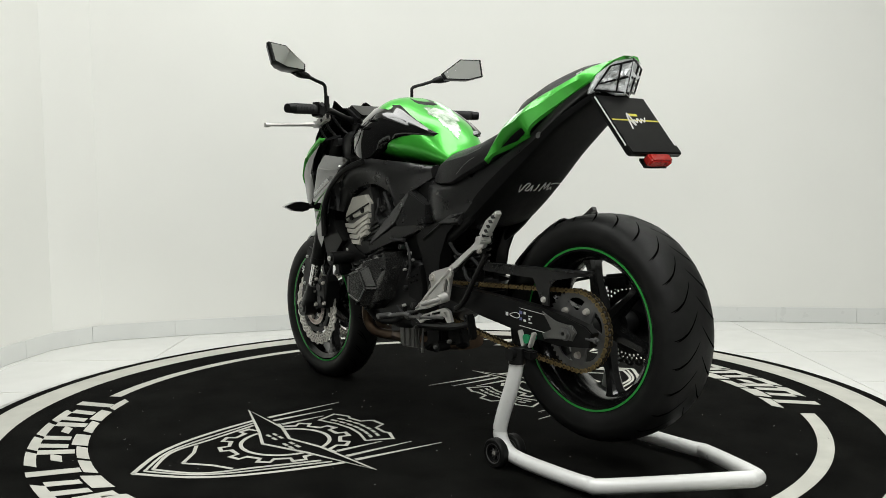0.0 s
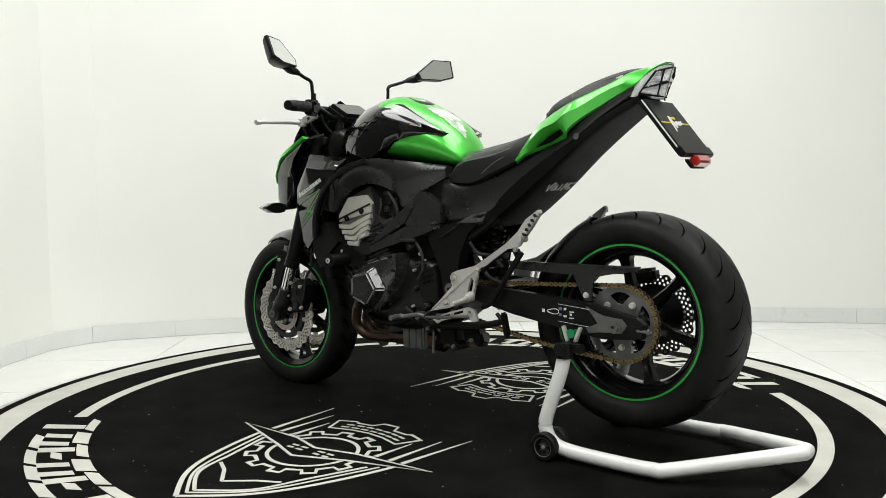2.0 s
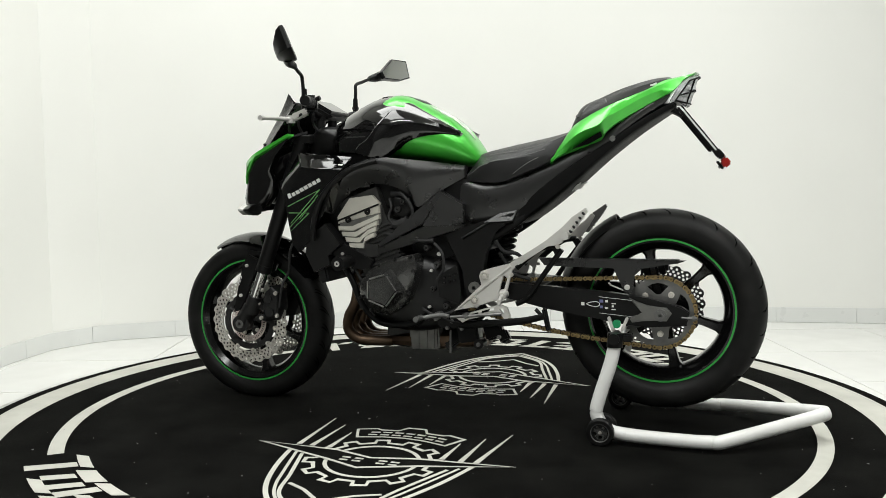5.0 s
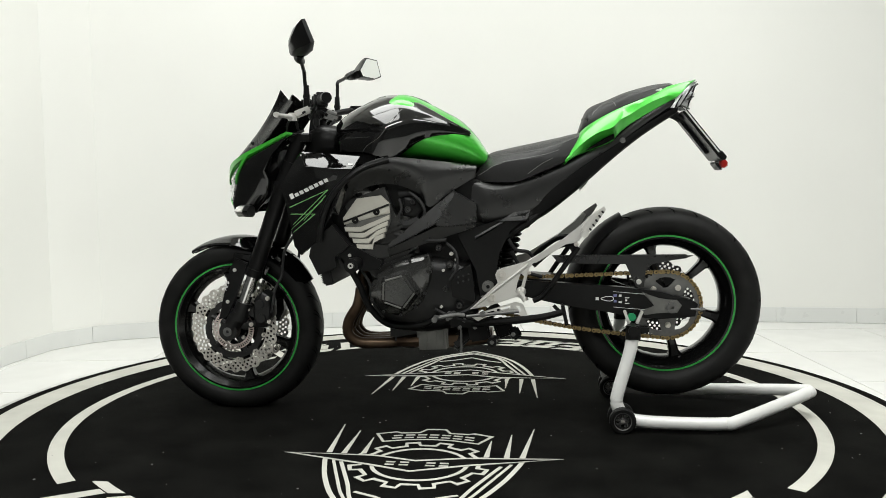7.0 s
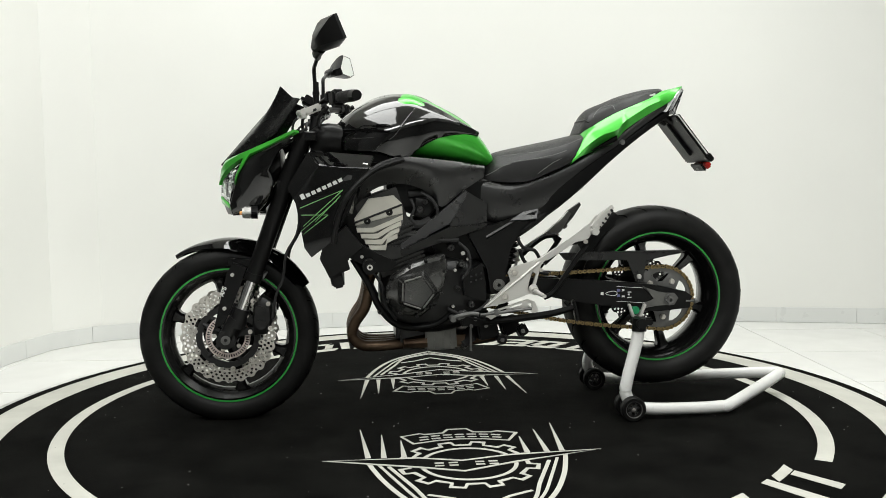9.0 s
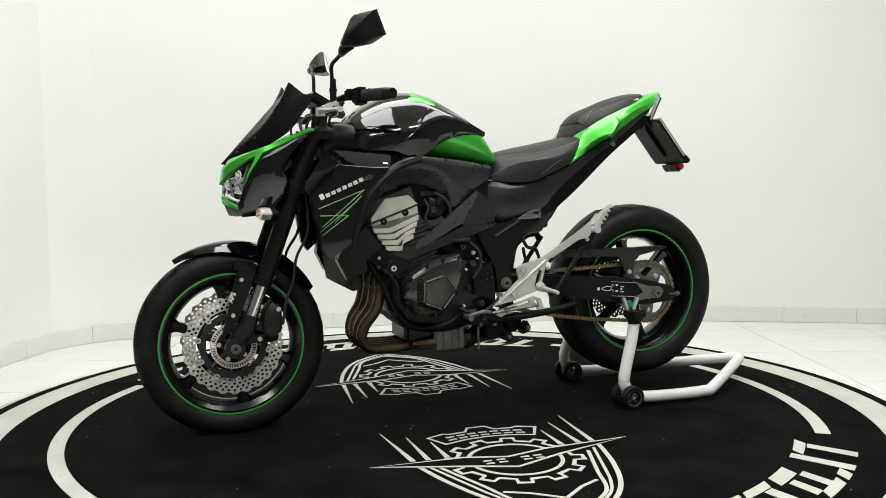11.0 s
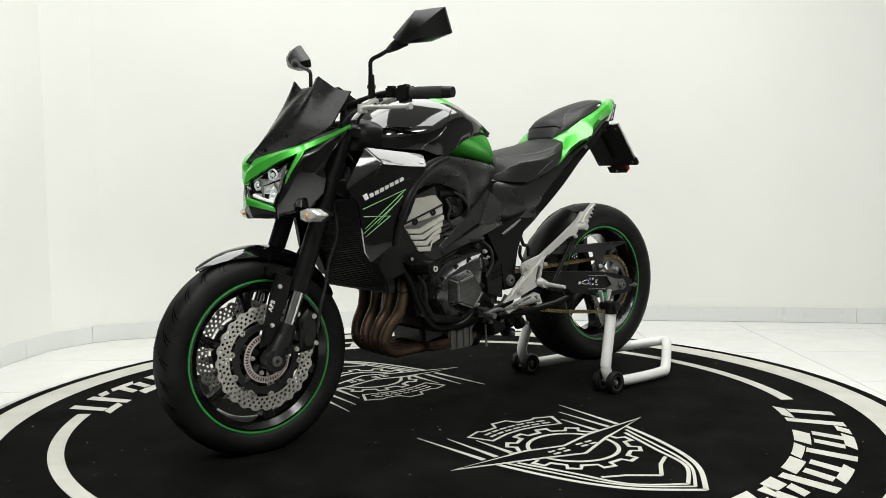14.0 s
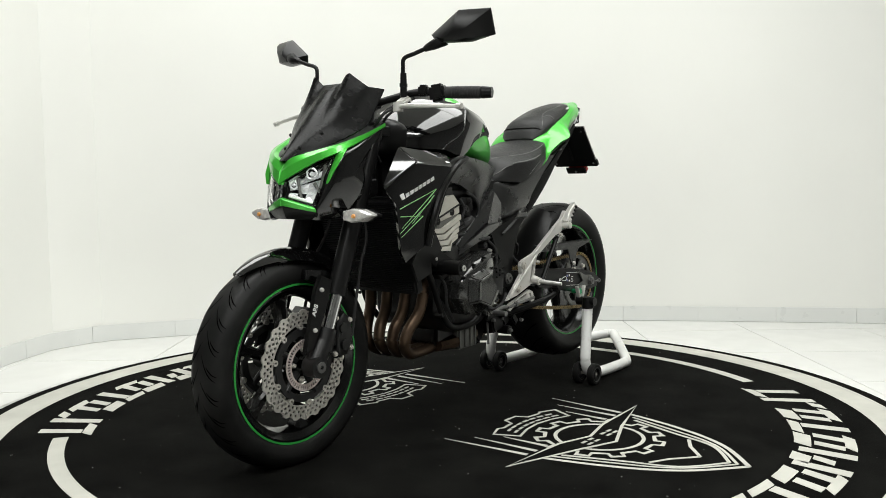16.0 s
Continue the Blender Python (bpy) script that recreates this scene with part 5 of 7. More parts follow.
        for i in range(4):
            bm.faces.new((top[i], top[(i + 1) % 4], low[(i + 1) % 4], low[i]))
        part("label_mark", bm, LETTER, sh, "tiny white label")
        bm = bmesh.new()
        for a, b in (((0.487, 0.712), (0.352, 0.768)), ((0.352, 0.768), (0.478, 0.655)), ((0.372, 0.735), (0.484, 0.640)), ((0.484, 0.69), (0.40, 0.69)), ((0.40, 0.69), (0.478, 0.63)), ((0.36, 0.75), (0.44, 0.668))):
            tube(bm, [on_shroud(a[0] + (b[0] - a[0]) * k / 12, a[1] + (b[1] - a[1]) * k / 12) for k in range(13)], [0.0018, 0.0009], 6, 1)
        part("shroud_line", bm, STRIPE, sh, "thin green graphic lines")
        bm = bmesh.new()
        flat(bm, [(0.415, sg * 0.215, 0.60), (0.345, sg * 0.215, 0.655), (0.29, sg * 0.205, 0.585), (0.345, sg * 0.20, 0.548), (0.335, sg * 0.20, 0.515), (0.40, sg * 0.195, 0.488), (0.43, sg * 0.195, 0.55)], 0.05, 0.008, towards=(0, -sg, 0))
        part("lower_shroud", bm, SATIN, bike, "satin black lower radiator cover")
        bm = bmesh.new()
        tube(bm, [(0.385, sg * 0.225, 0.60), (0.37, sg * 0.235, 0.68), (0.33, sg * 0.235, 0.76), (0.25, sg * 0.225, 0.83), (0.16, sg * 0.20, 0.862)], 0.010, 8)
        part("shroud_rib", bm, SATIN, bike)
    # radiator
    bm = bmesh.new()
    box(bm, (0.40, 0, 0.60), (0.035, 0.36, 0.30), (0, 12, 0), 0.006)
    rd = part("radiator", bm, RADI, bike, "black finned radiator")
    bm = bmesh.new()
    for i in range(46):
        s = -0.138 + i * 0.006
        x, z = 0.42 + s * math.sin(radians(12)), 0.60 + s * math.cos(radians(12)) - 0.004
        box(bm, (x, 0, z), (0.006, 0.335, 0.0022), (0, 12, 0))
    tagged(part("radiator_fin", bm, RADI, rd), kind="stuff")


def engine(bike):
    bm = bmesh.new()
    body(bm, [(0.235, 0.50, 0.36, 0.12), (0.20, 0.535, 0.315, 0.150), (0.10, 0.56, 0.285, 0.152), (0.0, 0.55, 0.29, 0.146), (-0.08, 0.53, 0.32, 0.13), (-0.13, 0.50, 0.36, 0.11)], 24, 5, 2)
    eng = part("engine", bm, BLACKM, bike, "black four-cylinder engine with champagne head covers", smooth=28)
    bm = bmesh.new()
    tilt = Matrix.Translation((0.20, 0, 0.62)) @ Matrix.Rotation(radians(20), 4, "Y")
    bmesh.ops.create_cube(bm, size=1, matrix=tilt @ Matrix.Translation((0.003, 0, 0.01)) @ Matrix.Diagonal((0.145, 0.315, 0.26, 1)))
    part("cylinder_block", bm, CASTING, eng, "grey finned cylinder block")
    for i in range(9):
        bm = bmesh.new()
        bmesh.ops.create_cube(bm, size=1, matrix=tilt @ Matrix.Translation((0, 0, -0.10 + i * 0.014)) @ Matrix.Diagonal((0.158, 0.33, 0.007, 1)))
        part("cylinder_fin", bm, CASTING, eng)
    for sg in (1, -1):
        y = sg * 0.176
        # head cover: upper shell and four ribbed bands
        bm = bmesh.new()
        flat(bm, [(0.318, y, 0.675), (0.272, y, 0.738), (0.192, y, 0.748), (0.165, y, 0.722), (0.163, y, 0.69), (0.315, y, 0.653)], 0.05, 0.008, edge=0.93, towards=(0, -sg, 0))
        hc = part("head_cover", bm, COVER, eng, "champagne ribbed cylinder head cover")
        # base coloured darker than the ribs, painting shade into the gaps between them
        bm = bmesh.new()
        flat(bm, [(0.316, y - sg * 0.006, 0.662), (0.163, y - sg * 0.006, 0.716), (0.161, y - sg * 0.006, 0.665), (0.178, y - sg * 0.006, 0.622), (0.222, y - sg * 0.006, 0.584), (0.262, y - sg * 0.006, 0.578), (0.295, y - sg * 0.006, 0.612)], 0.045, towards=(0, -sg, 0), bevel=0.003)
        part("cover_base", bm, VALVE, hc)
        for k in range(4):
            z0 = 0.658 - k * 0.019
            x0 = 0.313 - k * 0.013
            x1 = 0.163 + k * 0.006
            zr = 0.027 - k * 0.001
            q = [(x0, z0 - 0.012), (x0 - 0.055, z0 - 0.014), (x1 + 0.035, z0 + zr * 0.45), (x1, z0 + zr)]
            bm = bmesh.new()
            top = [(x, y + sg * 0.006, z) for x, z in q]
            low = [(x - (0.004 if i == 0 else 0), y + sg * 0.006, z - 0.0150) for i, (x, z) in reversed(list(enumerate(q)))]
            flat(bm, top + low, 0.045, towards=(0, -sg, 0), bevel=0.002)
            part("cover_rib", bm, COVER, hc)
        # black rod and discs put the shade of a groove and recesses into colour
        bm = bmesh.new()
        rod(bm, (0.317, y + sg * 0.001, 0.662), (0.165, y + sg * 0.001, 0.718), 0.0032, n=8)
        for p in ((0.277, 0.667), (0.206, 0.694)):
            lathe(bm, [(0.002, 0), (0.011, 0), (0.011, sg * 0.004), (0.002, sg * 0.004)], p[0], p[1], 18, y - sg * 0.002)
        part("cover_groove", bm, SATIN, hc)
        bm = bmesh.new()
        shell(bm, [(0.12, sg * 0.15, 0.74), (0.065, sg * 0.15, 0.738), (0.055, sg * 0.15, 0.70), (0.08, sg * 0.15, 0.67), (0.125, sg * 0.15, 0.68)], 0.06, 0.006, towards=(0, -sg, 0))
        part("throttle_body", bm, SATIN, eng, "black throttle body cover")
        bm = bmesh.new()
        tube(bm, [(0.155, sg * 0.14, 0.66), (0.11, sg * 0.15, 0.65), (0.07, sg * 0.15, 0.665)], 0.016, 10)
        part("hose", bm, GRIP, eng)
        bm = bmesh.new()
        rod(bm, (0.14, sg * 0.12, 0.75), (0.05, sg * 0.12, 0.76), 0.014)
        part("hose", bm, GRIP, eng)
        # generator / clutch cover
        bm = bmesh.new()
        cx, cz = 0.122, 0.44
        shell(bm, [(0.195, sg * 0.168, 0.492), (0.135, sg * 0.168, 0.528), (0.075, sg * 0.165, 0.545), (0.028, sg * 0.163, 0.555), (0.018, sg * 0.162, 0.52), (0.028, sg * 0.163, 0.465), (0.055, sg * 0.166, 0.395), (0.11, sg * 0.168, 0.355), (0.18, sg * 0.168, 0.365), (0.218, sg * 0.168, 0.42), (0.215, sg * 0.168, 0.46)], 0.085, 0.012, edge=0.92, towards=(0, -sg, 0))
        cc = part("engine_cover", bm, COVERDK, eng, "black pentagon-topped engine side cover", smooth=30)
        cc.location = (0.005, sg * 0.048, 0.003)
        bm = bmesh.new()
        pent = [(cx + 0.056 * math.cos(radians(90 + 72 * k + 20)), cz + 0.056 * math.sin(radians(90 + 72 * k + 20))) for k in range(5)]
        lo = [bm.verts.new((cx + (x - cx) * 1.35, sg * 0.172, cz + (z - cz) * 1.35)) for x, z in pent]
        hi = [bm.verts.new((x, sg * 0.212, z)) for x, z in pent]
        bm.faces.new(lo[::-1])
        bm.faces.new(hi)
        for i in range(5):
            bm.faces.new((lo[i], lo[(i + 1) % 5], hi[(i + 1) % 5], hi[i]))
        bmesh.ops.bevel(bm, geom=[e for e in bm.edges], offset=0.006, segments=3, affect="EDGES")
        part("cover_dome", bm, COVERDK, cc, smooth=26)
        bm = bmesh.new()
        for i in range(5):
            x, z = pent[i]
            x1, z1 = pent[(i + 1) % 5]
            if i != 0:
                rod(bm, (x * 0.92 + x1 * 0.08, sg * 0.213, z * 0.92 + z1 * 0.08), (x * 0.08 + x1 * 0.92, sg * 0.213, z * 0.08 + z1 * 0.92), 0.0028, n=8)
        part("cover_rib", bm, VALVE, cc)
        for x, z in ((0.20, 0.485), (0.145, 0.52), (0.09, 0.54), (0.035, 0.545), (0.022, 0.50), (0.04, 0.43), (0.07, 0.385), (0.12, 0.36), (0.175, 0.37), (0.213, 0.41), (0.212, 0.455)):
            bm = bmesh.new()
            bolt(bm, (x, sg * 0.170, z), 0.0048, 0.009, (0, sg, 0))
            part("cover_bolt", bm, BLACKM, cc)
        bm = bmesh.new()
        flat(bm, [(-0.03, sg * 0.162, 0.485), (-0.098, sg * 0.158, 0.522), (-0.108, sg * 0.157, 0.46), (-0.112, sg * 0.156, 0.392), (-0.037, sg * 0.16, 0.415)], 0.04, 0.006, towards=(0, -sg, 0))
        sc = part("sprocket_cover", bm, SATIN, eng, "black plastic front sprocket cover")
        for i in range(6):
            bm = bmesh.new()
            rod(bm, (-0.058 - 0.017 * (i % 3), sg * 0.163, 0.480 - 0.018 * (i // 3) + 0.005 * (i % 3)), (-0.058 - 0.017 * (i % 3), sg * 0.1685, 0.480 - 0.018 * (i // 3) + 0.005 * (i % 3)), 0.0035, n=8)
            part("cover_dimple", bm, GLOSS, sc)
        # engine bolts and crash bobbin
        for x, z, r in ((0.296, 0.553, 0.006), (-0.035, 0.555, 0.006), (-0.05, 0.535, 0.004), (-0.008, 0.50, 0.0045), (0.0, 0.38, 0.0045), (-0.02, 0.345, 0.005)):
            bm = bmesh.new()
            bolt(bm, (x, sg * (0.178 if x > 0.2 else 0.15), z), r, 0.008, (0, sg, 0))
            part("engine_bolt", bm, SILVER, eng)
        bm = bmesh.new()
        rod(bm, (0.274, sg * 0.15, 0.527), (0.274, sg * 0.268, 0.527), 0.021, 0.023, 20)
        rod(bm, (0.274, sg * 0.255, 0.527), (0.274, sg * 0.272, 0.527), 0.012, 0.012, 12)
        bo = part("crash_bobbin", bm, SATIN, bike, "black plastic crash bobbin")
        bm = bmesh.new()
        lathe(bm, [(0.004, 0), (0.009, 0), (0.009, sg * 0.004), (0.004, sg * 0.004)], 0.274, 0.527, 14, sg * 0.271)
        part("bobbin_bolt", bm, SILVER, bo)
        bm = bmesh.new()
        flat(bm, [(0.345, sg * 0.185, 0.585), (0.30, sg * 0.185, 0.595), (0.24, sg * 0.182, 0.56), (0.185, sg * 0.18, 0.535), (0.20, sg * 0.18, 0.505), (0.26, sg * 0.182, 0.50), (0.30, sg * 0.185, 0.53), (0.335, sg * 0.185, 0.55)], 0.05, 0.006, towards=(0, -sg, 0))
        part("front_hanger", bm, SATIN, eng)
        bm = bmesh.new()
        tube(bm, [(0.325, sg * 0.155, 0.545), (0.275, sg * 0.155, 0.46), (0.245, sg * 0.155, 0.39), (0.20, sg * 0.15, 0.335), (0.15, sg * 0.148, 0.315), (0.07, sg * 0.145, 0.318), (0.02, sg * 0.142, 0.345), (0.0, sg * 0.14, 0.38)], 0.011, 12)
        part("water_pipe", bm, SATIN, eng, "black coolant pipe")
    for pts, r in (([(0.135, 0.155, 0.735), (0.125, 0.165, 0.705), (0.135, 0.165, 0.675), (0.12, 0.16, 0.65)], 0.0045),
                   ([(0.10, 0.155, 0.755), (0.07, 0.168, 0.735), (0.05, 0.168, 0.70), (0.055, 0.16, 0.66)], 0.0055),
                   ([(0.15, 0.16, 0.62), (0.10, 0.168, 0.612), (0.04, 0.165, 0.60), (-0.02, 0.16, 0.60)], 0.0065),
                   ([(-0.02, 0.155, 0.59), (-0.05, 0.165, 0.56), (-0.055, 0.165, 0.51), (-0.03, 0.16, 0.47)], 0.005),
                   ([(0.26, 0.165, 0.50), (0.235, 0.17, 0.46), (0.225, 0.168, 0.40), (0.19, 0.165, 0.345)], 0.005),
                   ([(0.02, 0.165, 0.375), (-0.03, 0.17, 0.355), (-0.09, 0.165, 0.372), (-0.12, 0.16, 0.40)], 0.0055)):
        bm = bmesh.new()
        tube(bm, pts, r, 8, 5)
        part("hose", bm, GRIP, eng, "thin black hose")
    for x, z, r in ((0.105, 0.70, 0.012), (0.088, 0.725, 0.009), (0.005, 0.575, 0.011), (-0.03, 0.52, 0.012), (0.235, 0.51, 0.010), (0.0, 0.345, 0.010), (-0.06, 0.385, 0.011), (-0.015, 0.44, 0.009), (0.24, 0.37, 0.009)):
        bm = bmesh.new()
        lathe(bm, [(0.003, -0.02), (r, -0.02), (r, 0.0), (r * 0.8, 0.006), (0.003, 0.006)], x, z, 14, 0.158)
        part("boss", bm, CASTING, eng)
    # air box and inner frame behind the covers
    bm = bmesh.new()
    box(bm, (0.08, 0, 0.76), (0.26, 0.25, 0.14), (0, 0, 0), 0.02)
    part("air_box", bm, SATIN, bike, "black air box")
    bm = bmesh.new()
    box(bm, (-0.04, 0, 0.62), (0.26, 0.23, 0.20), (0, 20, 0), 0.02)
    box(bm, (-0.05, 0, 0.75), (0.20, 0.24, 0.12), (0, 0, 0), 0.02)
    part("inner_frame", bm, SATIN, bike, "black inner frame")
    # filler block added to keep the gap ahead of the head dark
    bm = bmesh.new()
    box(bm, (0.30, 0, 0.665), (0.12, 0.31, 0.20), (0, 15, 0), 0.02)
    part("front_shield", bm, SATIN, bike, "black filler block closing the gap ahead of the cylinder head")
    # sump and collector
    bm = bmesh.new()
    box(bm, (0.10, 0, 0.285), (0.17, 0.17, 0.07), (0, 0, 0), 0.015)
    part("sump", bm, BLACKM, eng)
    # four headers sweep from the head down and back
    for k, y in enumerate((0.103, 0.036, -0.036, -0.103)):
        bm = bmesh.new()
        tube(bm, [(0.24, y * 1.05, 0.53), (0.272, y * 1.08, 0.475), (0.276, y * 1.08, 0.43), (0.290, y, 0.375), (0.322, y * 0.86, 0.325), (0.330, y * 0.76, 0.278), (0.296, y * 0.66, 0.245), (0.23, y * 0.56, 0.240), (0.15, y * 0.5, 0.244), (0.06, y * 0.45, 0.25)], 0.0185, 14)
        part("exhaust_header", bm, PIPE, bike, "heat-browned steel exhaust header")
    bm = bmesh.new()
    body(bm, [(0.16, 0.275, 0.225, 0.095), (0.08, 0.285, 0.222, 0.11), (-0.02, 0.29, 0.222, 0.10), (-0.16, 0.285, 0.235, 0.06)], 16, 3, 2)
    part("collector", bm, PIPE, bike, "browned exhaust collector under the engine")
    bm = bmesh.new()
    box(bm, (0.036, 0.085, 0.272), (0.105, 0.05, 0.088), (0, 2, 0), 0.006)
    for dx in (-0.035, -0.01, 0.02):
        box(bm, (0.036 + dx, 0.112, 0.272), (0.006, 0.006, 0.078), (0, 0, 0), 0.001)
    part("valve_box", bm, VALVE, bike, "grey cast exhaust valve box")


def cushion(bike, name, secs, label, bulge):
    """A seat lofted along x from rows of crown, upper crease, lower crease and hem."""
    cols = [spline([s[k] for s in secs], 5) for k in range(4)]
    bm = bmesh.new()
    rings = []
    for i in range(len(cols[0])):
        c, s1, s2, b = (col[i] for col in cols)
        half = [c, c.lerp(s1, 0.33) + Vector((0, 0, bulge * 0.45)), c.lerp(s1, 0.7) + Vector((0, 0, bulge * 0.7)), s1, s1.lerp(s2, 0.5) + Vector((0, 0.002, 0.0015)), s2,
                s2.lerp(b, 0.5) + Vector((0, bulge * 0.5, 0)), b, Vector((b.x, b.y * 0.9, b.z - 0.004))]
        ring = half + [Vector((p.x, -p.y, p.z)) for p in reversed(half[1:])]
        rings.append([bm.verts.new(p) for p in ring])
    skin(bm, rings)
    return part(name, bm, SEATM, bike, label, smooth=24)


def tree_of(ob):
    return bvhtree.BVHTree.FromPolygons([v.co for v in ob.data.vertices], [tuple(p.vertices) for p in ob.data.polygons])


def drop_on(tree, x, y):
    hit = tree.ray_cast(Vector((x, y, 1.6)), Vector((0, 0, -1)))[0]
    return hit if hit else Vector((x, y, 0.9))


def press_on(tree, x, z, sg):
    hit = tree.ray_cast(Vector((x, sg * 0.5, z)), Vector((0, -sg, 0)))[0]
    return hit if hit else Vector((x, sg * 0.14, z))


def tail(bike):
    bm = bmesh.new()
    body(bm, [(-0.095, 0.806, 0.66, 0.118), (-0.14, 0.797, 0.645, 0.136), (-0.20, 0.79, 0.650, 0.142), (-0.29, 0.815, 0.672, 0.135), (-0.39, 0.85, 0.728, 0.125), (-0.50, 0.90, 0.822, 0.112), (-0.56, 0.935, 0.878, 0.104), (-0.65, 1.0, 0.955, 0.098), (-0.755, 1.06, 1.028, 0.078)], 28, 5.5, 3)
    part("tail_panel", bm, MATTE, bike, "matt black tail and side panel", smooth=45)
    bm = bmesh.new()
    body(bm, [(-0.24, 0.70, 0.640, 0.120), (-0.30, 0.715, 0.655, 0.132), (-0.36, 0.775, 0.690, 0.1315), (-0.46, 0.845, 0.770, 0.124), (-0.56, 0.905, 0.858, 0.110), (-0.66, 0.97, 0.936, 0.101), (-0.765, 1.03, 1.003, 0.07)], 20, 5, 3)
    ut = part("undertail", bm, UNDER, bike, "black plastic undertail")
    for sg in (1, -1):
        bm = bmesh.new()
        tube(bm, [(-0.31, sg * 0.118, 0.685), (-0.36, sg * 0.115, 0.72), (-0.24, sg * 0.125, 0.65)], 0.012, 10)
        tube(bm, [(-0.19, sg * 0.12, 0.60), (-0.235, sg * 0.122, 0.625), (-0.30, sg * 0.118, 0.67), (-0.36, sg * 0.112, 0.725)], 0.015, 10)
        part("subframe_tube", bm, SATIN, bike, "black subframe tube")
        bm = bmesh.new()
        bolt(bm, (-0.588, sg * 0.103, 0.915), 0.009, 0.005, (0, sg, 0))
        part("panel_bolt", bm, SPROCK, ut)
        # illegible script on the panel becomes plain strokes
        if sg > 0:
            bm = bmesh.new()
            def w(a, h):
                # a runs across the underside, h up along it
                return (-0.452 - 0.67 * h, 0.062 - a, 0.7535 + 0.742 * h)
            tube(bm, [w(0.0, 0.032), w(0.008, 0.004), w(0.022, 0.036), w(0.036, 0.034), w(0.028, 0.012), w(0.042, 0.010), w(0.050, 0.030), w(0.054, 0.008)], 0.0015, 6, 3)
            tube(bm, [w(0.064, 0.010), w(0.072, 0.012), w(0.074, 0.034)], 0.0014, 6, 3)
            tube(bm, [w(0.088, 0.006), w(0.098, 0.040), w(0.104, 0.014), w(0.116, 0.040), w(0.118, 0.010), w(0.130, 0.022), w(0.134, 0.012)], 0.0015, 6, 3)
            tube(bm, [w(0.124, 0.034), w(0.142, 0.038), w(0.162, 0.036)], 0.0014, 6, 3)
            part("script_strokes", bm, LETTER, ut, "white illegible script strokes")
    # rider seat: crown, upper seam, lower seam and hem as lofted lines
    secs = [((-0.122, 0.0, 0.838), (-0.119, 0.052, 0.828), (-0.114, 0.086, 0.812), (-0.106, 0.090, 0.801)),
            ((-0.150, 0.0, 0.880), (-0.155, 0.075, 0.866), (-0.146, 0.116, 0.826), (-0.140, 0.122, 0.790)),
            ((-0.210, 0.0, 0.898), (-0.215, 0.100, 0.876), (-0.200, 0.138, 0.848), (-0.200, 0.143, 0.786)),
            ((-0.300, 0.0, 0.916), (-0.300, 0.122, 0.886), (-0.287, 0.150, 0.860), (-0.255, 0.151, 0.789)),
            ((-0.370, 0.0, 0.930), (-0.375, 0.126, 0.903), (-0.355, 0.150, 0.870), (-0.318, 0.152, 0.814)),
            ((-0.440, 0.0, 0.945), (-0.440, 0.120, 0.927), (-0.425, 0.137, 0.888), (-0.395, 0.143, 0.847)),
            ((-0.484, 0.0, 0.950), (-0.476, 0.106, 0.943), (-0.455, 0.122, 0.910), (-0.425, 0.130, 0.868))]
    st = cushion(bike, "rider_seat", secs, "stitched black vinyl rider seat", 0.008)
    tree = tree_of(st)
    for sg in (1, -1):
        for pts in ([(-0.160, 0.078), (-0.215, 0.101), (-0.300, 0.123), (-0.375, 0.127), (-0.440, 0.121)],
                    [(-0.205, 0.1385), (-0.245, 0.1455), (-0.287, 0.1500), (-0.340, 0.1500), (-0.385, 0.1440)]):
            bm = bmesh.new()
            tube(bm, [drop_on(tree, x, sg * (y - 0.003)) for x, y in [(p.x, p.y) for p in spline([(x, y, 0) for x, y in pts], 4)]], 0.0011, 6, 0)
            part("seam", bm, STITCH, st, "pale grey stitched seam")
        bm = bmesh.new()
        side = [press_on(tree, x, z, sg) for x, z in ((-0.366, 0.862), (-0.340, 0.850), (-0.312, 0.832), (-0.285, 0.812))]
        tube(bm, side, 0.0009, 6, 3)
        part("seam", bm, STITCH, st, "pale grey stitched seam")
        bm = bmesh.new()
        tube(bm, [press_on(tree, x, z, sg) for x, z in ((-0.120, 0.808), (-0.146, 0.822), (-0.172, 0.838), (-0.200, 0.846))], 0.0010, 6, 3)
        part("seam", bm, STITCH, st, "pale grey stitched seam")
    secs = [((-0.450, 0.0, 0.950), (-0.450, 0.045, 0.950), (-0.450, 0.062, 0.948), (-0.452, 0.066, 0.944)),
            ((-0.460, 0.0, 0.984), (-0.464, 0.060, 0.982), (-0.468, 0.080, 0.972), (-0.474, 0.088, 0.958)),
            ((-0.483, 0.0, 1.027), (-0.488, 0.064, 1.014), (-0.496, 0.090, 0.994), (-0.505, 0.097, 0.976)),
            ((-0.545, 0.0, 1.054), (-0.550, 0.070, 1.040), (-0.553, 0.092, 1.020), (-0.555, 0.099, 1.002)),
            ((-0.605, 0.0, 1.078), (-0.610, 0.068, 1.064), (-0.610, 0.086, 1.044), (-0.610, 0.092, 1.026)),
            ((-0.690, 0.0, 1.100), (-0.690, 0.056, 1.088), (-0.690, 0.070, 1.072), (-0.690, 0.076, 1.057)),
            ((-0.745, 0.0, 1.104), (-0.740, 0.042, 1.097), (-0.740, 0.051, 1.088), (-0.740, 0.055, 1.079)),
            ((-0.760, 0.0, 1.097), (-0.757, 0.022, 1.094), (-0.757, 0.027, 1.091), (-0.757, 0.030, 1.088))]
    ps = cushion(bike, "pillion_seat", secs, "stitched black vinyl pillion seat", 0.004)
    tree = tree_of(ps)
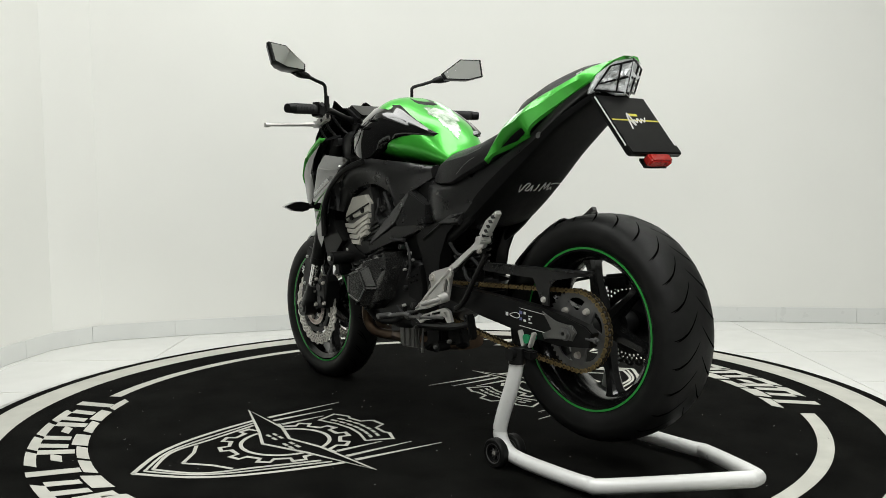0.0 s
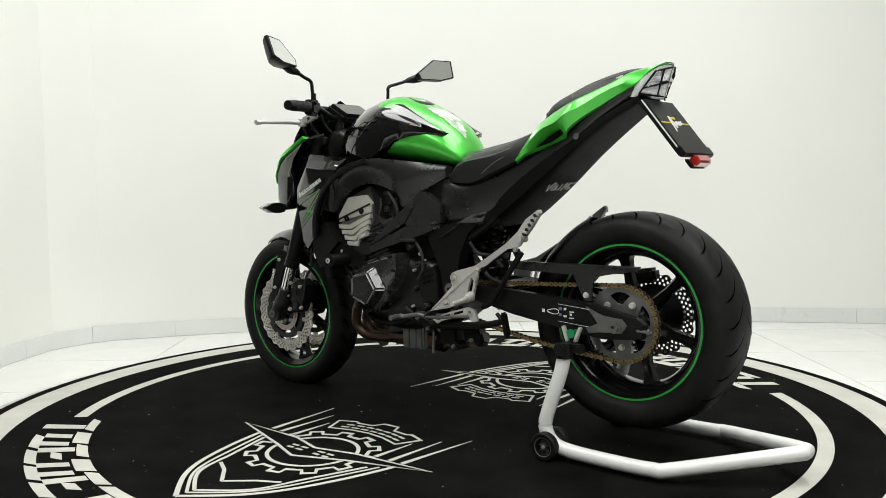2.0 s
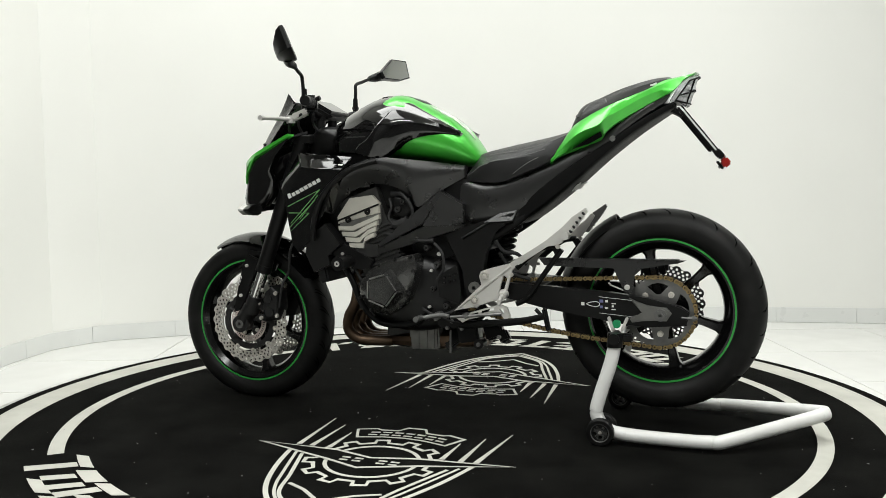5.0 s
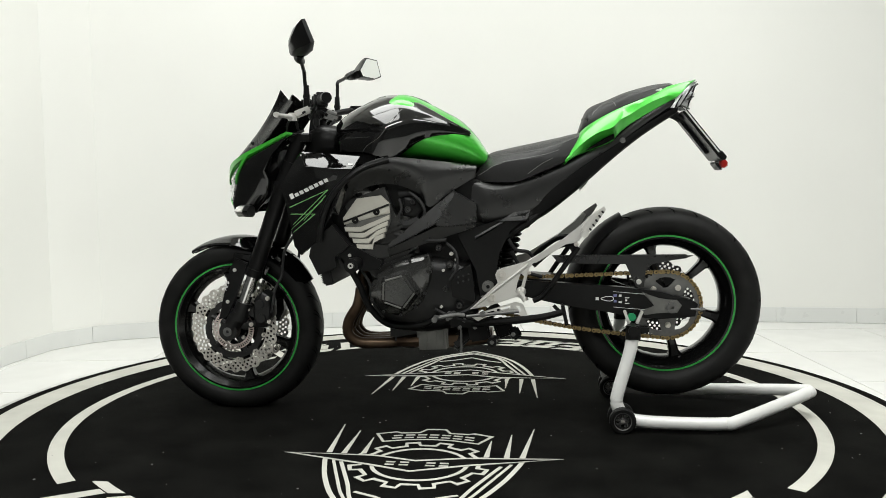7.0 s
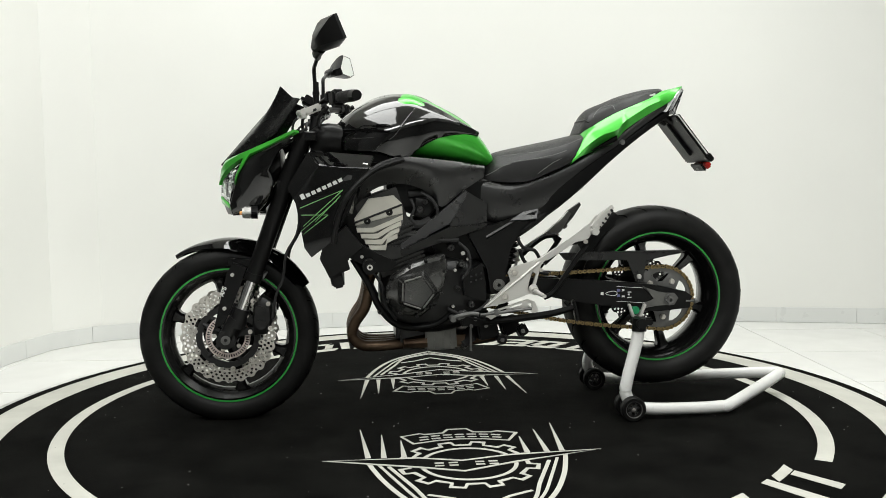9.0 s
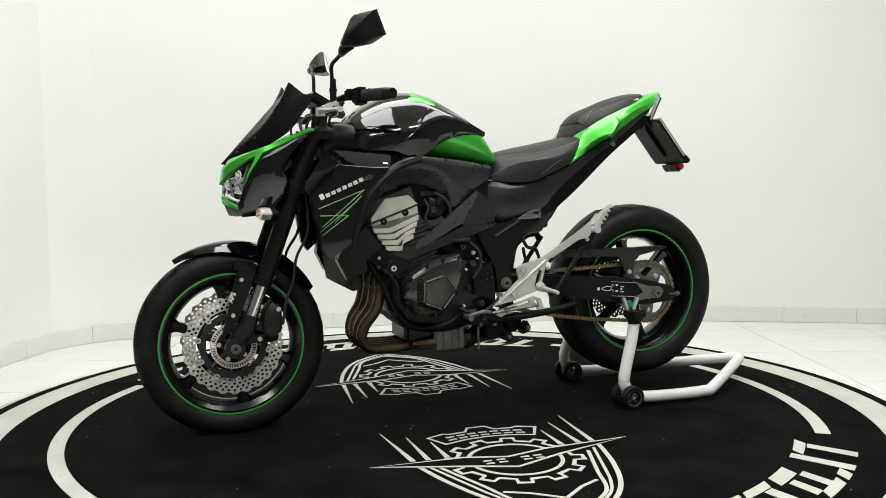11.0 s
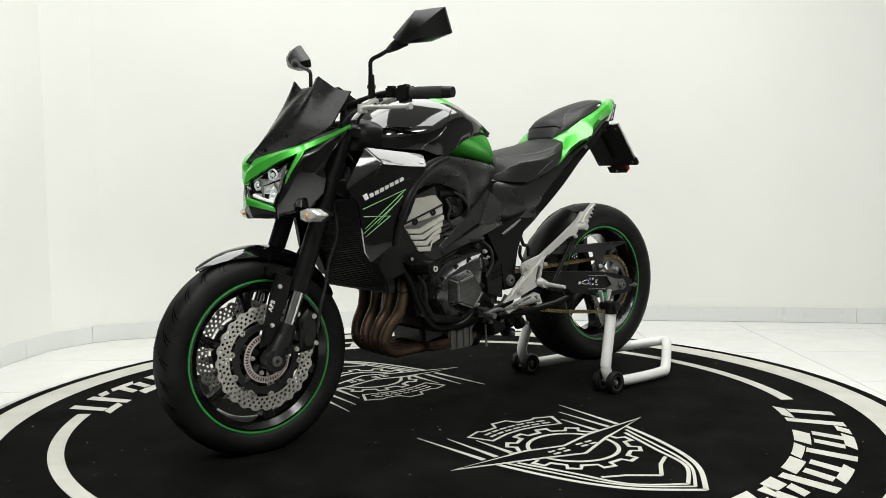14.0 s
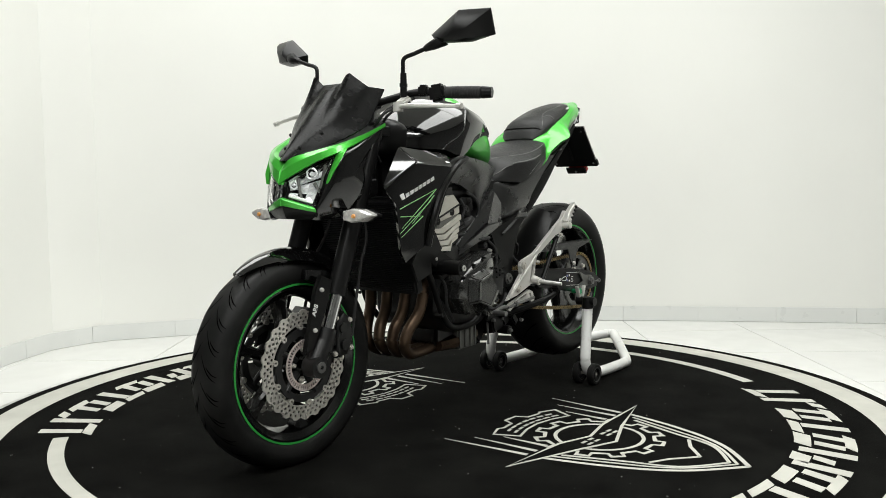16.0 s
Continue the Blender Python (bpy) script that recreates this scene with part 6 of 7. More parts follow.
    for sg in (1, -1):
        for pts in ([(-0.492, 0.083), (-0.525, 0.060), (-0.560, 0.048), (-0.640, 0.052), (-0.715, 0.040)], [(-0.528, 0.060), (-0.556, 0.070), (-0.566, 0.090)]):
            bm = bmesh.new()
            tube(bm, [drop_on(tree, p.x, sg * p.y) for p in spline([(x, y, 0) for x, y in pts], 5)], 0.0010, 6, 0)
            part("seam", bm, STITCH, ps, "pale grey stitched seam")
    bm = bmesh.new()
    tube(bm, [drop_on(tree, x, y) for x, y in ((-0.478, 0.084), (-0.470, 0.065), (-0.465, 0.035), (-0.463, 0.0), (-0.465, -0.035), (-0.470, -0.065), (-0.478, -0.084))], 0.0034, 8, 3)
    part("piping", bm, SATIN, ps, "black piping over the front lip")
    bm = bmesh.new()
    box(bm, (-0.705, 0.066, 1.077), (0.022, 0.004, 0.007), (0, 18, 0), 0.001)
    part("seat_tag", bm, LETTER, ps)
    # green tail fairing, two wings that meet behind the pillion seat
    for sg in (1, -1):
        secs = [((-0.402, 0.130, 0.851), (-0.402, 0.138, 0.851), (-0.404, 0.143, 0.849), (-0.406, 0.138, 0.846)),
                ((-0.452, 0.070, 0.945), (-0.460, 0.114, 0.947), (-0.450, 0.147, 0.900), (-0.433, 0.140, 0.868)),
                ((-0.490, 0.076, 0.966), (-0.500, 0.106, 0.979), (-0.500, 0.160, 0.936), (-0.487, 0.118, 0.890)),
                ((-0.550, 0.080, 0.996), (-0.550, 0.104, 1.006), (-0.550, 0.166, 0.954), (-0.552, 0.114, 0.914)),
                ((-0.575, 0.080, 1.010), (-0.575, 0.101, 1.018), (-0.575, 0.152, 0.978), (-0.572, 0.128, 0.936)),
                ((-0.610, 0.075, 1.024), (-0.610, 0.097, 1.032), (-0.610, 0.127, 0.998), (-0.604, 0.118, 0.964)),
                ((-0.690, 0.060, 1.056), (-0.690, 0.081, 1.064), (-0.680, 0.105, 1.038), (-0.692, 0.094, 1.016)),
                ((-0.745, 0.036, 1.086), (-0.745, 0.059, 1.092), (-0.755, 0.085, 1.068), (-0.765, 0.085, 1.057)),
                ((-0.806, 0.0, 1.106), (-0.834, 0.002, 1.113), (-0.818, 0.046, 1.105), (-0.795, 0.062, 1.092))]
        bm = bmesh.new()
        cols = [spline([s[k] for s in secs], 4) for k in range(4)]
        rings = []
        for i in range(len(cols[0])):
            o = [Vector((c[i].x, sg * c[i].y, c[i].z)) for c in cols]
            o = [o[0], o[1], o[1].lerp(o[2], 0.5) + Vector((0, sg * 0.003, 0.004)), o[2], o[3]]
            q = [v + Vector((0.004, -sg * 0.012, -0.006)) for v in reversed(o)]
            rings.append([bm.verts.new(v) for v in o + q])
        skin(bm, rings)
        part("tail_fairing", bm, GREEN, bike, "metallic green tail fairing", smooth=30)
        # black plate that paints the shade under the bulge of the fairing
        bm = bmesh.new()
        flat(bm, [(-0.470, sg * 0.141, 0.884), (-0.520, sg * 0.146, 0.915), (-0.556, sg * 0.148, 0.934), (-0.560, sg * 0.138, 0.920), (-0.520, sg * 0.130, 0.900)], 0.010, towards=(0, -sg, 0.3), bevel=0.0015)
        part("fairing_slot", bm, UNDER, bike, "black plate painting the shade under the tail fairing")
        # tail light half: clear lens with silver facets
        bm = bmesh.new()
        shell(bm, [(-0.830, sg * 0.0, 1.107), (-0.814, sg * 0.047, 1.098), (-0.778, sg * 0.078, 1.066), (-0.757, sg * 0.082, 1.03), (-0.752, sg * 0.078, 1.018), (-0.778, sg * 0.045, 1.026), (-0.797, sg * 0.025, 1.014), (-0.805, sg * 0.0, 1.016)], 0.02, 0.003, towards=(0.9, -sg * 0.4, 0.1))
        tl = part("tail_light", bm, LAMPREF, bike, "clear-lensed tail light with silver facets", smooth=8)
        bm = bmesh.new()
        q = [Vector((-0.832, sg * 0.004, 1.100)), Vector((-0.806, sg * 0.060, 1.086)), Vector((-0.766, sg * 0.080, 1.026)), Vector((-0.806, sg * 0.008, 1.020))]
        out = Vector((-0.9, sg * 0.4, -0.1))
        nu, nv = 4, 4
        grid = [[q[0].lerp(q[1], u / nu).lerp(q[3].lerp(q[2], u / nu), v / nv) for u in range(nu + 1)] for v in range(nv + 1)]
        for v in range(nv):
            for u in range(nu):
                quad = [grid[v][u], grid[v][u + 1], grid[v + 1][u + 1], grid[v + 1][u]]
                peak = quad[(u + 2 * v) % 4].lerp(quad[(u + 2 * v + 2) % 4], 0.3) + out * (0.004 + 0.004 * ((u * 3 + v * 5) % 3))
                ring = [bm.verts.new(p) for p in quad]
                top = bm.verts.new(peak)
                for k in range(4):
                    bm.faces.new((ring[k], ring[(k + 1) % 4], top))
        part("lamp_facet", bm, LAMPREF, tl, "bright mirror facets", smooth=1)
        bm = bmesh.new()
        for p0, p1 in ((q[0], q[1]), (q[1], q[2]), (q[2], q[3]), (grid[2][0], grid[3][4]), (grid[0][2], grid[4][1])):
            rod(bm, p0 + out * 0.006, p1 + out * 0.006, 0.0032, 0.0022, 6)
        part("lamp_rib", bm, SATIN, tl)
        bm = bmesh.new()
        shell(bm, [(-0.837, sg * 0.0, 1.109), (-0.820, sg * 0.049, 1.100), (-0.782, sg * 0.081, 1.067), (-0.760, sg * 0.085, 1.03), (-0.755, sg * 0.08, 1.016), (-0.782, sg * 0.046, 1.023), (-0.801, sg * 0.026, 1.011), (-0.81, sg * 0.0, 1.013)], 0.003, 0.004, towards=(0.9, -sg * 0.4, 0.1))
        part("lens", bm, CLEAR, tl).visible_shadow = False
    # number plate holder with a dealer's blank plate
    a, b = Vector((-0.783, 0, 1.005)), Vector((-0.900, 0, 0.858))
    d = (b - a).normalized()
    nrm = Vector((-d.z, 0, d.x))
    nrm = nrm if nrm.x < 0 else -nrm
    tilt = -math.degrees(math.atan2(-d.z, -d.x)) + 180

    def slab(bm, f0, f1, hw, off, th, bev=0.003):
        c = a.lerp(b, (f0 + f1) / 2) + nrm * off
        L = (b - a).length * (f1 - f0)
        m = Matrix((d.to_tuple(), (0, 1, 0), nrm.to_tuple())).transposed().to_4x4()
        r = bmesh.ops.create_cube(bm, size=1, matrix=Matrix.Translation(c) @ m @ Matrix.Diagonal((L, hw * 2, th, 1)))
        es = list({e for v in r["verts"] for e in v.link_edges})
        bmesh.ops.bevel(bm, geom=es, offset=min(bev, th * 0.4), segments=2, affect="EDGES")
    PY = 0.098
    bm = bmesh.new()
    slab(bm, -0.02, 1.03, PY + 0.003, -0.004, 0.008)
    slab(bm, 0.90, 1.06, PY + 0.004, 0.004, 0.018)
    tube(bm, [(-0.735, 0.03, 1.01), (-0.765, 0.03, 1.0), (-0.79, 0.03, 0.985)], 0.010, 8)
    tube(bm, [(-0.735, -0.03, 1.01), (-0.765, -0.03, 1.0), (-0.79, -0.03, 0.985)], 0.010, 8)
    for s in (0.05, -0.05):
        slab(bm, 0.1, 0.85, 0.006, -0.012, 0.012)
    ph = part("plate_holder", bm, SATIN, bike, "black plate holder hung from the tail")
    bm = bmesh.new()
    slab(bm, 0.0, 1.0, PY, 0.0035, 0.004, 0.0015)
    part("plate_edge", bm, LETTER, ph, "white edge of the plate")
    bm = bmesh.new()
    slab(bm, 0.0, 0.985, PY - 0.001, 0.0075, 0.004, 0.0015)
    part("plate", bm, SATIN, ph, "black blank plate with pale script strokes and a yellow line")
    bm = bmesh.new()
    slab(bm, 0.44, 0.465, PY - 0.004, 0.0102, 0.001, 0.0003)
    part("plate_line", bm, YELLOW, ph)
    bm = bmesh.new()
    w = lambda f, y: a.lerp(b, f) + Vector((0, y, 0)) + nrm * 0.0108
    tube(bm, [w(0.62, 0.035), w(0.33, 0.022), w(0.55, 0.012), w(0.46, 0.024)], 0.0020, 6, 4)
    tube(bm, [w(0.44, 0.008), w(0.50, 0.0), w(0.42, -0.008), w(0.5, -0.016), w(0.42, -0.024), w(0.48, -0.032), w(0.40, -0.042)], 0.0017, 6, 4)
    part("plate_script", bm, LETTER, ph)
    bm = bmesh.new()
    slab(bm, 0.33, 0.375, 0.018, 0.0102, 0.001, 0.0003)
    part("plate_bar", bm, YELLOW, ph)
    bm = bmesh.new()
    slab(bm, 1.06, 1.21, 0.043, 0.001, 0.026, 0.005)
    part("reflector", bm, RED, ph, "red rear reflector")
    bm = bmesh.new()
    slab(bm, 1.03, 1.20, 0.046, -0.0165, 0.008, 0.003)
    part("reflector_housing", bm, SATIN, ph, "black housing of the reflector")
    for f, y in ((0.08, 0.085), (0.08, -0.085), (0.95, 0.088), (0.95, -0.088), (1.13, 0.0)):
        bm = bmesh.new()
        p = a.lerp(b, f) + Vector((0, y, 0)) - nrm * (0.008 if f < 1 else 0.0235)
        rod(bm, p + nrm * 0.003, p - nrm * 0.002, 0.005, 0.004, 8)
        part("holder_screw", bm, SPROCK, ph)


def rear_end(bike):
    bm = bmesh.new()
    for sg in (1, -1):
        y = sg * 0.146
        flat(bm, [(-0.14, y, 0.475), (-0.24, y, 0.468), (-0.39, y, 0.460), (-0.585, y, 0.446), (-0.70, y, 0.432), (-0.80, y, 0.408), (-0.823, y, 0.392), (-0.815, y, 0.352), (-0.70, y, 0.342), (-0.60, y, 0.352), (-0.555, y, 0.362), (-0.39, y, 0.388), (-0.24, y, 0.425), (-0.14, y, 0.42)], 0.028, 0.004, edge=0.96, towards=(0, -sg, 0))
    box(bm, (-0.32, 0, 0.44), (0.10, 0.26, 0.055), (0, -4, 0), 0.01)
    rod(bm, (-0.154, -0.14, 0.447), (-0.154, 0.14, 0.447), 0.026, n=20)
    sw = part("swingarm", bm, SATIN, bike, "black steel swingarm with small white labels", smooth=30)
    for sg in (1, -1):
        y = sg * 0.153
        bm = bmesh.new()
        flat(bm, [(-0.645, y, 0.432), (-0.66, y, 0.425), (-0.70, y, 0.408), (-0.757, y, 0.405), (-0.772, y, 0.388), (-0.757, y, 0.364), (-0.695, y, 0.366), (-0.655, y, 0.356), (-0.645, y, 0.372), (-0.69, y, 0.386)], 0.01, 0.003, edge=0.9, towards=(0, -sg, 0))
        part("axle_plate", bm, VALVE, sw, "grey chain adjuster plate")
        bm = bmesh.new()
        lathe(bm, [(0.006, 0), (0.0155, 0), (0.0155, sg * 0.012), (0.006, sg * 0.012)], RX - 0.008, RZ, 6, sg * 0.155)
        lathe(bm, [(0.012, 0), (0.019, 0), (0.019, sg * 0.004), (0.012, sg * 0.004)], RX - 0.008, RZ, 20, sg * 0.155)
        part("axle_nut", bm, SPROCK, sw)
        bm = bmesh.new()
        rod(bm, (-0.80, y * 0.93, 0.376), (-0.845, y * 0.93, 0.374), 0.005, n=8)
        rod(bm, (-0.83, y * 0.93, 0.375), (-0.838, y * 0.93, 0.3745), 0.009, n=6)
        part("adjuster_bolt", bm, SPROCK, sw)
        bm = bmesh.new()
        rod(bm, (-0.612, sg * 0.146, 0.354), (-0.612, sg * 0.178, 0.354), 0.009, 0.009, 16)
        rod(bm, (-0.612, sg * 0.174, 0.354), (-0.612, sg * 0.180, 0.354), 0.013, 0.013, 16)
        part("bobbin", bm, MINT, sw, "green anodised lifting bobbin")
    # labels on the arm: plain marks
    bm = bmesh.new()
    for c, s in (((-0.505, 0.409), (0.010, 0.010)), ((-0.60, 0.412), (0.014, 0.003)), ((-0.60, 0.394), (0.014, 0.003)), ((-0.578, 0.419), (0.008, 0.007)), ((-0.578, 0.398), (0.010, 0.006)), ((-0.597, 0.404), (0.006, 0.006))):
        box(bm, (c[0], 0.1507, c[1]), (s[0], 0.001, s[1]))
    pts = [(-0.525 + 0.020 * math.cos(a), 0.1507, 0.409 + (0.007 - 0.003 * math.cos(a)) * math.sin(a)) for a in [2 * math.pi * i / 16 for i in range(16)]]
    tube(bm, [(x - 0.012, y, z) for x, y, z in pts], 0.0012, 5, 2, True)
    for z0, x0, x1 in ((0.430, -0.555, -0.655), (0.380, -0.555, -0.655)):
        rod(bm, (x0, 0.1507, z0 + 0.002), (x1, 0.1507, z0 - 0.006), 0.0007, n=5)
    part("label_mark", bm, LETTER, sw)
    bm = bmesh.new()
    box(bm, (-0.562, 0.1507, 0.419), (0.011, 0.001, 0.009))
    box(bm, (-0.562, 0.1507, 0.401), (0.009, 0.001, 0.008))
    part("label_mark", bm, BLUE, sw)
    # chain guard
    bm = bmesh.new()
    y = 0.135
    flat(bm, [(-0.36, y, 0.548), (-0.45, y, 0.549), (-0.60, y, 0.546), (-0.812, y - 0.01, 0.546), (-0.785, y - 0.01, 0.536), (-0.68, y, 0.522), (-0.657, y, 0.50), (-0.655, y, 0.445), (-0.630, y, 0.443), (-0.612, y, 0.485), (-0.598, y, 0.522), (-0.45, y, 0.521), (-0.38, y, 0.524)], 0.006, 0.002, edge=0.97, towards=(0, -1, 0))
    box(bm, (-0.59, y - 0.018, 0.545), (0.40, 0.036, 0.004), (0, 0.4, 0), 0.001)
    cg = part("chain_guard", bm, MATTE, bike, "matt black chain guard")
    bm = bmesh.new()
    bolt(bm, (-0.638, y + 0.001, 0.462), 0.0075, 0.006)
    part("guard_bolt", bm, SILVER, cg)
    # hugger over the front of the rear tyre
    bm = bmesh.new()
    rings = []
    for i in range(17):
        a = radians(0 + 64 * i / 16)
        ring = []
        wid = 0.10 * (1 - 0.35 * max(0, (i - 9) / 7))
        for j in range(7):
            v = -1 + j / 3
            ring.append((0.332 - 0.035 * v * v, v * wid))
        outer = [bm.verts.new((RX + q * math.cos(a), yy, RZ + q * math.sin(a))) for q, yy in ring]
        inner = [bm.verts.new((RX + (q - 0.004) * math.cos(a), yy * 0.96, RZ + (q - 0.004) * math.sin(a))) for q, yy in reversed(ring)]
        rings.append(outer + inner)
    skin(bm, rings)
    part("rear_hugger", bm, SATIN, bike, "black rear wheel hugger")
    # shock
    bm = bmesh.new()
    rod(bm, (-0.20, 0, 0.46), (-0.24, 0, 0.70), 0.02)
    sk = part("shock_absorber", bm, SATIN, bike, "black coil spring shock")
    bm = bmesh.new()
    tube(bm, [(-0.205 - 0.036 * i / 72 + 0.029 * math.cos(i * math.pi / 4), 0.029 * math.sin(i * math.pi / 4), 0.50 + 0.18 * i / 72) for i in range(73)], 0.0055, 8, 2)
    part("spring", bm, SATIN, sk)
    for sg in (1, -1):
        # rider footrest hanger, aluminium
        y = sg * 0.182
        bm = bmesh.new()
        plate_holes(bm, [(-0.096, 0.376), (-0.187, 0.462), (-0.179, 0.490), (-0.186, 0.504), (-0.202, 0.511), (-0.277, 0.531), (-0.310, 0.531), (-0.289, 0.512), (-0.266, 0.424), (-0.245, 0.417), (-0.162, 0.389)],
                    [[(-0.261, 0.494), (-0.272, 0.484), (-0.257, 0.434), (-0.244, 0.432), (-0.250, 0.462)]], y - sg * 0.012, sg * 0.012)
        outer_edges = [e for e in bm.edges if all(abs(v.co.y - y) < 1e-5 for v in e.verts) and len(e.link_faces) == 2 and abs(e.link_faces[0].normal.dot(e.link_faces[1].normal)) < 0.5]
        bmesh.ops.bevel(bm, geom=outer_edges, offset=0.0025, segments=2, affect="EDGES")
        hg = part("footrest_hanger", bm, SILVER, bike, "satin aluminium footrest hanger", smooth=30)
        bm = bmesh.new()
        rod(bm, (-0.110, y + sg * 0.001, 0.385), (-0.285, y + sg * 0.001, 0.523), 0.0035, 0.0045, 8)
        part("hanger_rib", bm, SILVER, hg)
        for p in ((-0.199, 0.490), (-0.166, 0.412)):
            bm = bmesh.new()
            bolt(bm, (p[0], y + sg * 0.003, p[1]), 0.0075, 0.006, (0, sg, 0))
            lathe(bm, [(0.011, 0), (0.0145, 0), (0.0145, sg * 0.003), (0.011, sg * 0.003)], p[0], p[1], 18, y + sg * 0.002)
            part("hanger_bolt", bm, STEEL, hg)
        # pillion arms: a silver strut and a dark brace
        bm = bmesh.new()
        arm = [(-0.277, 0.531), (-0.395, 0.603), (-0.452, 0.648), (-0.476, 0.676), (-0.488, 0.668), (-0.468, 0.632), (-0.446, 0.598), (-0.424, 0.590), (-0.402, 0.589), (-0.310, 0.526)]
        flat(bm, [(x, y + sg * 0.010 * (x < -0.4), z) for x, z in arm], 0.014, towards=(0, -sg, 0), bevel=0.002)
        pa = part("pillion_arm", bm, SILVER, bike, "aluminium pillion footrest arm")
        bm = bmesh.new()
        tube(bm, [(-0.444, y - sg * 0.008, 0.578), (-0.385, y - sg * 0.008, 0.495), (-0.335, y - sg * 0.008, 0.424), (-0.300, y - sg * 0.008, 0.404)], 0.0085, 10, 4)
        tube(bm, [(-0.425, y - sg * 0.010, 0.588), (-0.385, y - sg * 0.010, 0.583), (-0.345, y - sg * 0.010, 0.558), (-0.300, y - sg * 0.010, 0.518)], 0.0095, 10, 4)
        flat(bm, [(-0.408, y - sg * 0.006, 0.588), (-0.432, y - sg * 0.006, 0.590), (-0.446, y - sg * 0.006, 0.570), (-0.400, y - sg * 0.006, 0.512), (-0.392, y - sg * 0.006, 0.520), (-0.424, y - sg * 0.006, 0.562)], 0.008, towards=(0, -sg, 0), bevel=0.001)
        part("brace", bm, SATIN, pa, "black brace tube")
        bm = bmesh.new()
        bolt(bm, (-0.436, y + sg * 0.012, 0.588), 0.0065, 0.006, (0, sg, 0))
        part("arm_bolt", bm, STEEL, pa)
        bm = bmesh.new()
        bolt(bm, (-0.288, y + sg * 0.006, 0.497), 0.0055, 0.005, (0, sg, 0))
        part("arm_bolt", bm, STEEL, pa)
        bm = bmesh.new()
        flat(bm, [(-0.452, y + sg * 0.030, 0.640), (-0.480, y + sg * 0.030, 0.678), (-0.522, y + sg * 0.028, 0.707), (-0.528, y + sg * 0.028, 0.698), (-0.500, y + sg * 0.030, 0.655), (-0.470, y + sg * 0.030, 0.620)], 0.020, towards=(0, -sg, 0), bevel=0.003)
        rod(bm, (-0.462, y, 0.622), (-0.462, y + sg * 0.040, 0.622), 0.012, n=14)
        rod(bm, (-0.474, y, 0.640), (-0.474, y + sg * 0.036, 0.640), 0.007, n=10)
        # same metal on both sides; the right one is coloured darker for its shade
        part("pillion_footrest", bm, SILVER if sg > 0 else SPROCK, pa, "folded pillion footrest")
        bm = bmesh.new()
        for k in range(6):
            box(bm, (-0.517 + 0.0095 * k, y + sg * 0.026, 0.690 - 0.0135 * k), (0.010, 0.024, 0.006), (0, -52, 0), 0.0015)
        part("footrest_rubber", bm, GRIP, pa, "black ribbed rubber pad")
        # rider peg
        bm = bmesh.new()
        rod(bm, (-0.262, y, 0.436), (-0.262, y + sg * 0.03, 0.430), 0.016, 0.013, 16)
        tube(bm, [(-0.262, y + sg * 0.02, 0.432), (-0.268, y + sg * 0.06, 0.428), (-0.275, y + sg * 0.11, 0.425)], [0.009, 0.006], 10, 3)
        part("rider_footrest", bm, SILVER, hg, "aluminium rider footrest")
        bm = bmesh.new()
        plate_holes(bm, [(-0.098, 0.352), (-0.120, 0.362), (-0.245, 0.400), (-0.269, 0.392), (-0.282, 0.360), (-0.262, 0.352), (-0.246, 0.372), (-0.144, 0.349), (-0.122, 0.337)],
                    [[(-0.130, 0.359), (-0.175, 0.373), (-0.175, 0.366), (-0.134, 0.355)], [(-0.183, 0.376), (-0.228, 0.389), (-0.226, 0.380), (-0.183, 0.369)], [(-0.243, 0.386), (-0.256, 0.388), (-0.262, 0.370), (-0.256, 0.372)]],
                    y - sg * 0.016, sg * 0.010)
        part("heel_plate", bm, SILVER, hg)
    # gear linkage on the left
    bm = bmesh.new()
    rod(bm, (-0.085, 0.19, 0.355), (-0.255, 0.19, 0.372), 0.005, n=10)
    tube(bm, [(-0.08, 0.188, 0.357), (-0.05, 0.19, 0.36), (0.0, 0.20, 0.352), (0.012, 0.225, 0.352)], 0.007, 10)
    rod(bm, (0.012, 0.20, 0.352), (0.012, 0.25, 0.352), 0.009, n=12)
    bolt(bm, (-0.138, 0.19, 0.362), 0.009, 0.008)
    part("gear_lever", bm, SPROCK, bike, "gear lever and linkage rod")
    # folded side stand
    bm = bmesh.new()
    tube(bm, [(-0.10, 0.145, 0.325), (-0.20, 0.165, 0.335), (-0.32, 0.185, 0.352), (-0.395, 0.195, 0.372)], [0.014, 0.010], 10)
    box(bm, (-0.40, 0.195, 0.362), (0.012, 0.03, 0.075), (0, 12, 0), 0.005)
    rod(bm, (-0.385, 0.19, 0.372), (-0.365, 0.19, 0.392), 0.006)
    part("side_stand", bm, SATIN, bike, "folded black side stand")
    # clutter under the engine
    for i, (x, y, z, sx, sy, sz) in enumerate(((-0.075, 0.12, 0.335, 0.10, 0.05, 0.05), (-0.12, 0.09, 0.29, 0.07, 0.07, 0.06), (-0.20, 0.08, 0.30, 0.06, 0.05, 0.06), (-0.24, 0.10, 0.285, 0.035, 0.04, 0.04), (-0.06, 0.06, 0.26, 0.08, 0.06, 0.05), (-0.155, 0.12, 0.35, 0.09, 0.04, 0.03))):
        bm = bmesh.new()
        box(bm, (x, y, z), (sx, sy, sz), (6 * i, 9 * i, 4 * i), 0.006)
        part("bracket", bm, SATIN, bike)
    bm = bmesh.new()
    rod(bm, (-0.165, 0.10, 0.262), (-0.165, 0.145, 0.262), 0.016, n=16)
    part("linkage_pivot", bm, SATIN, bike)
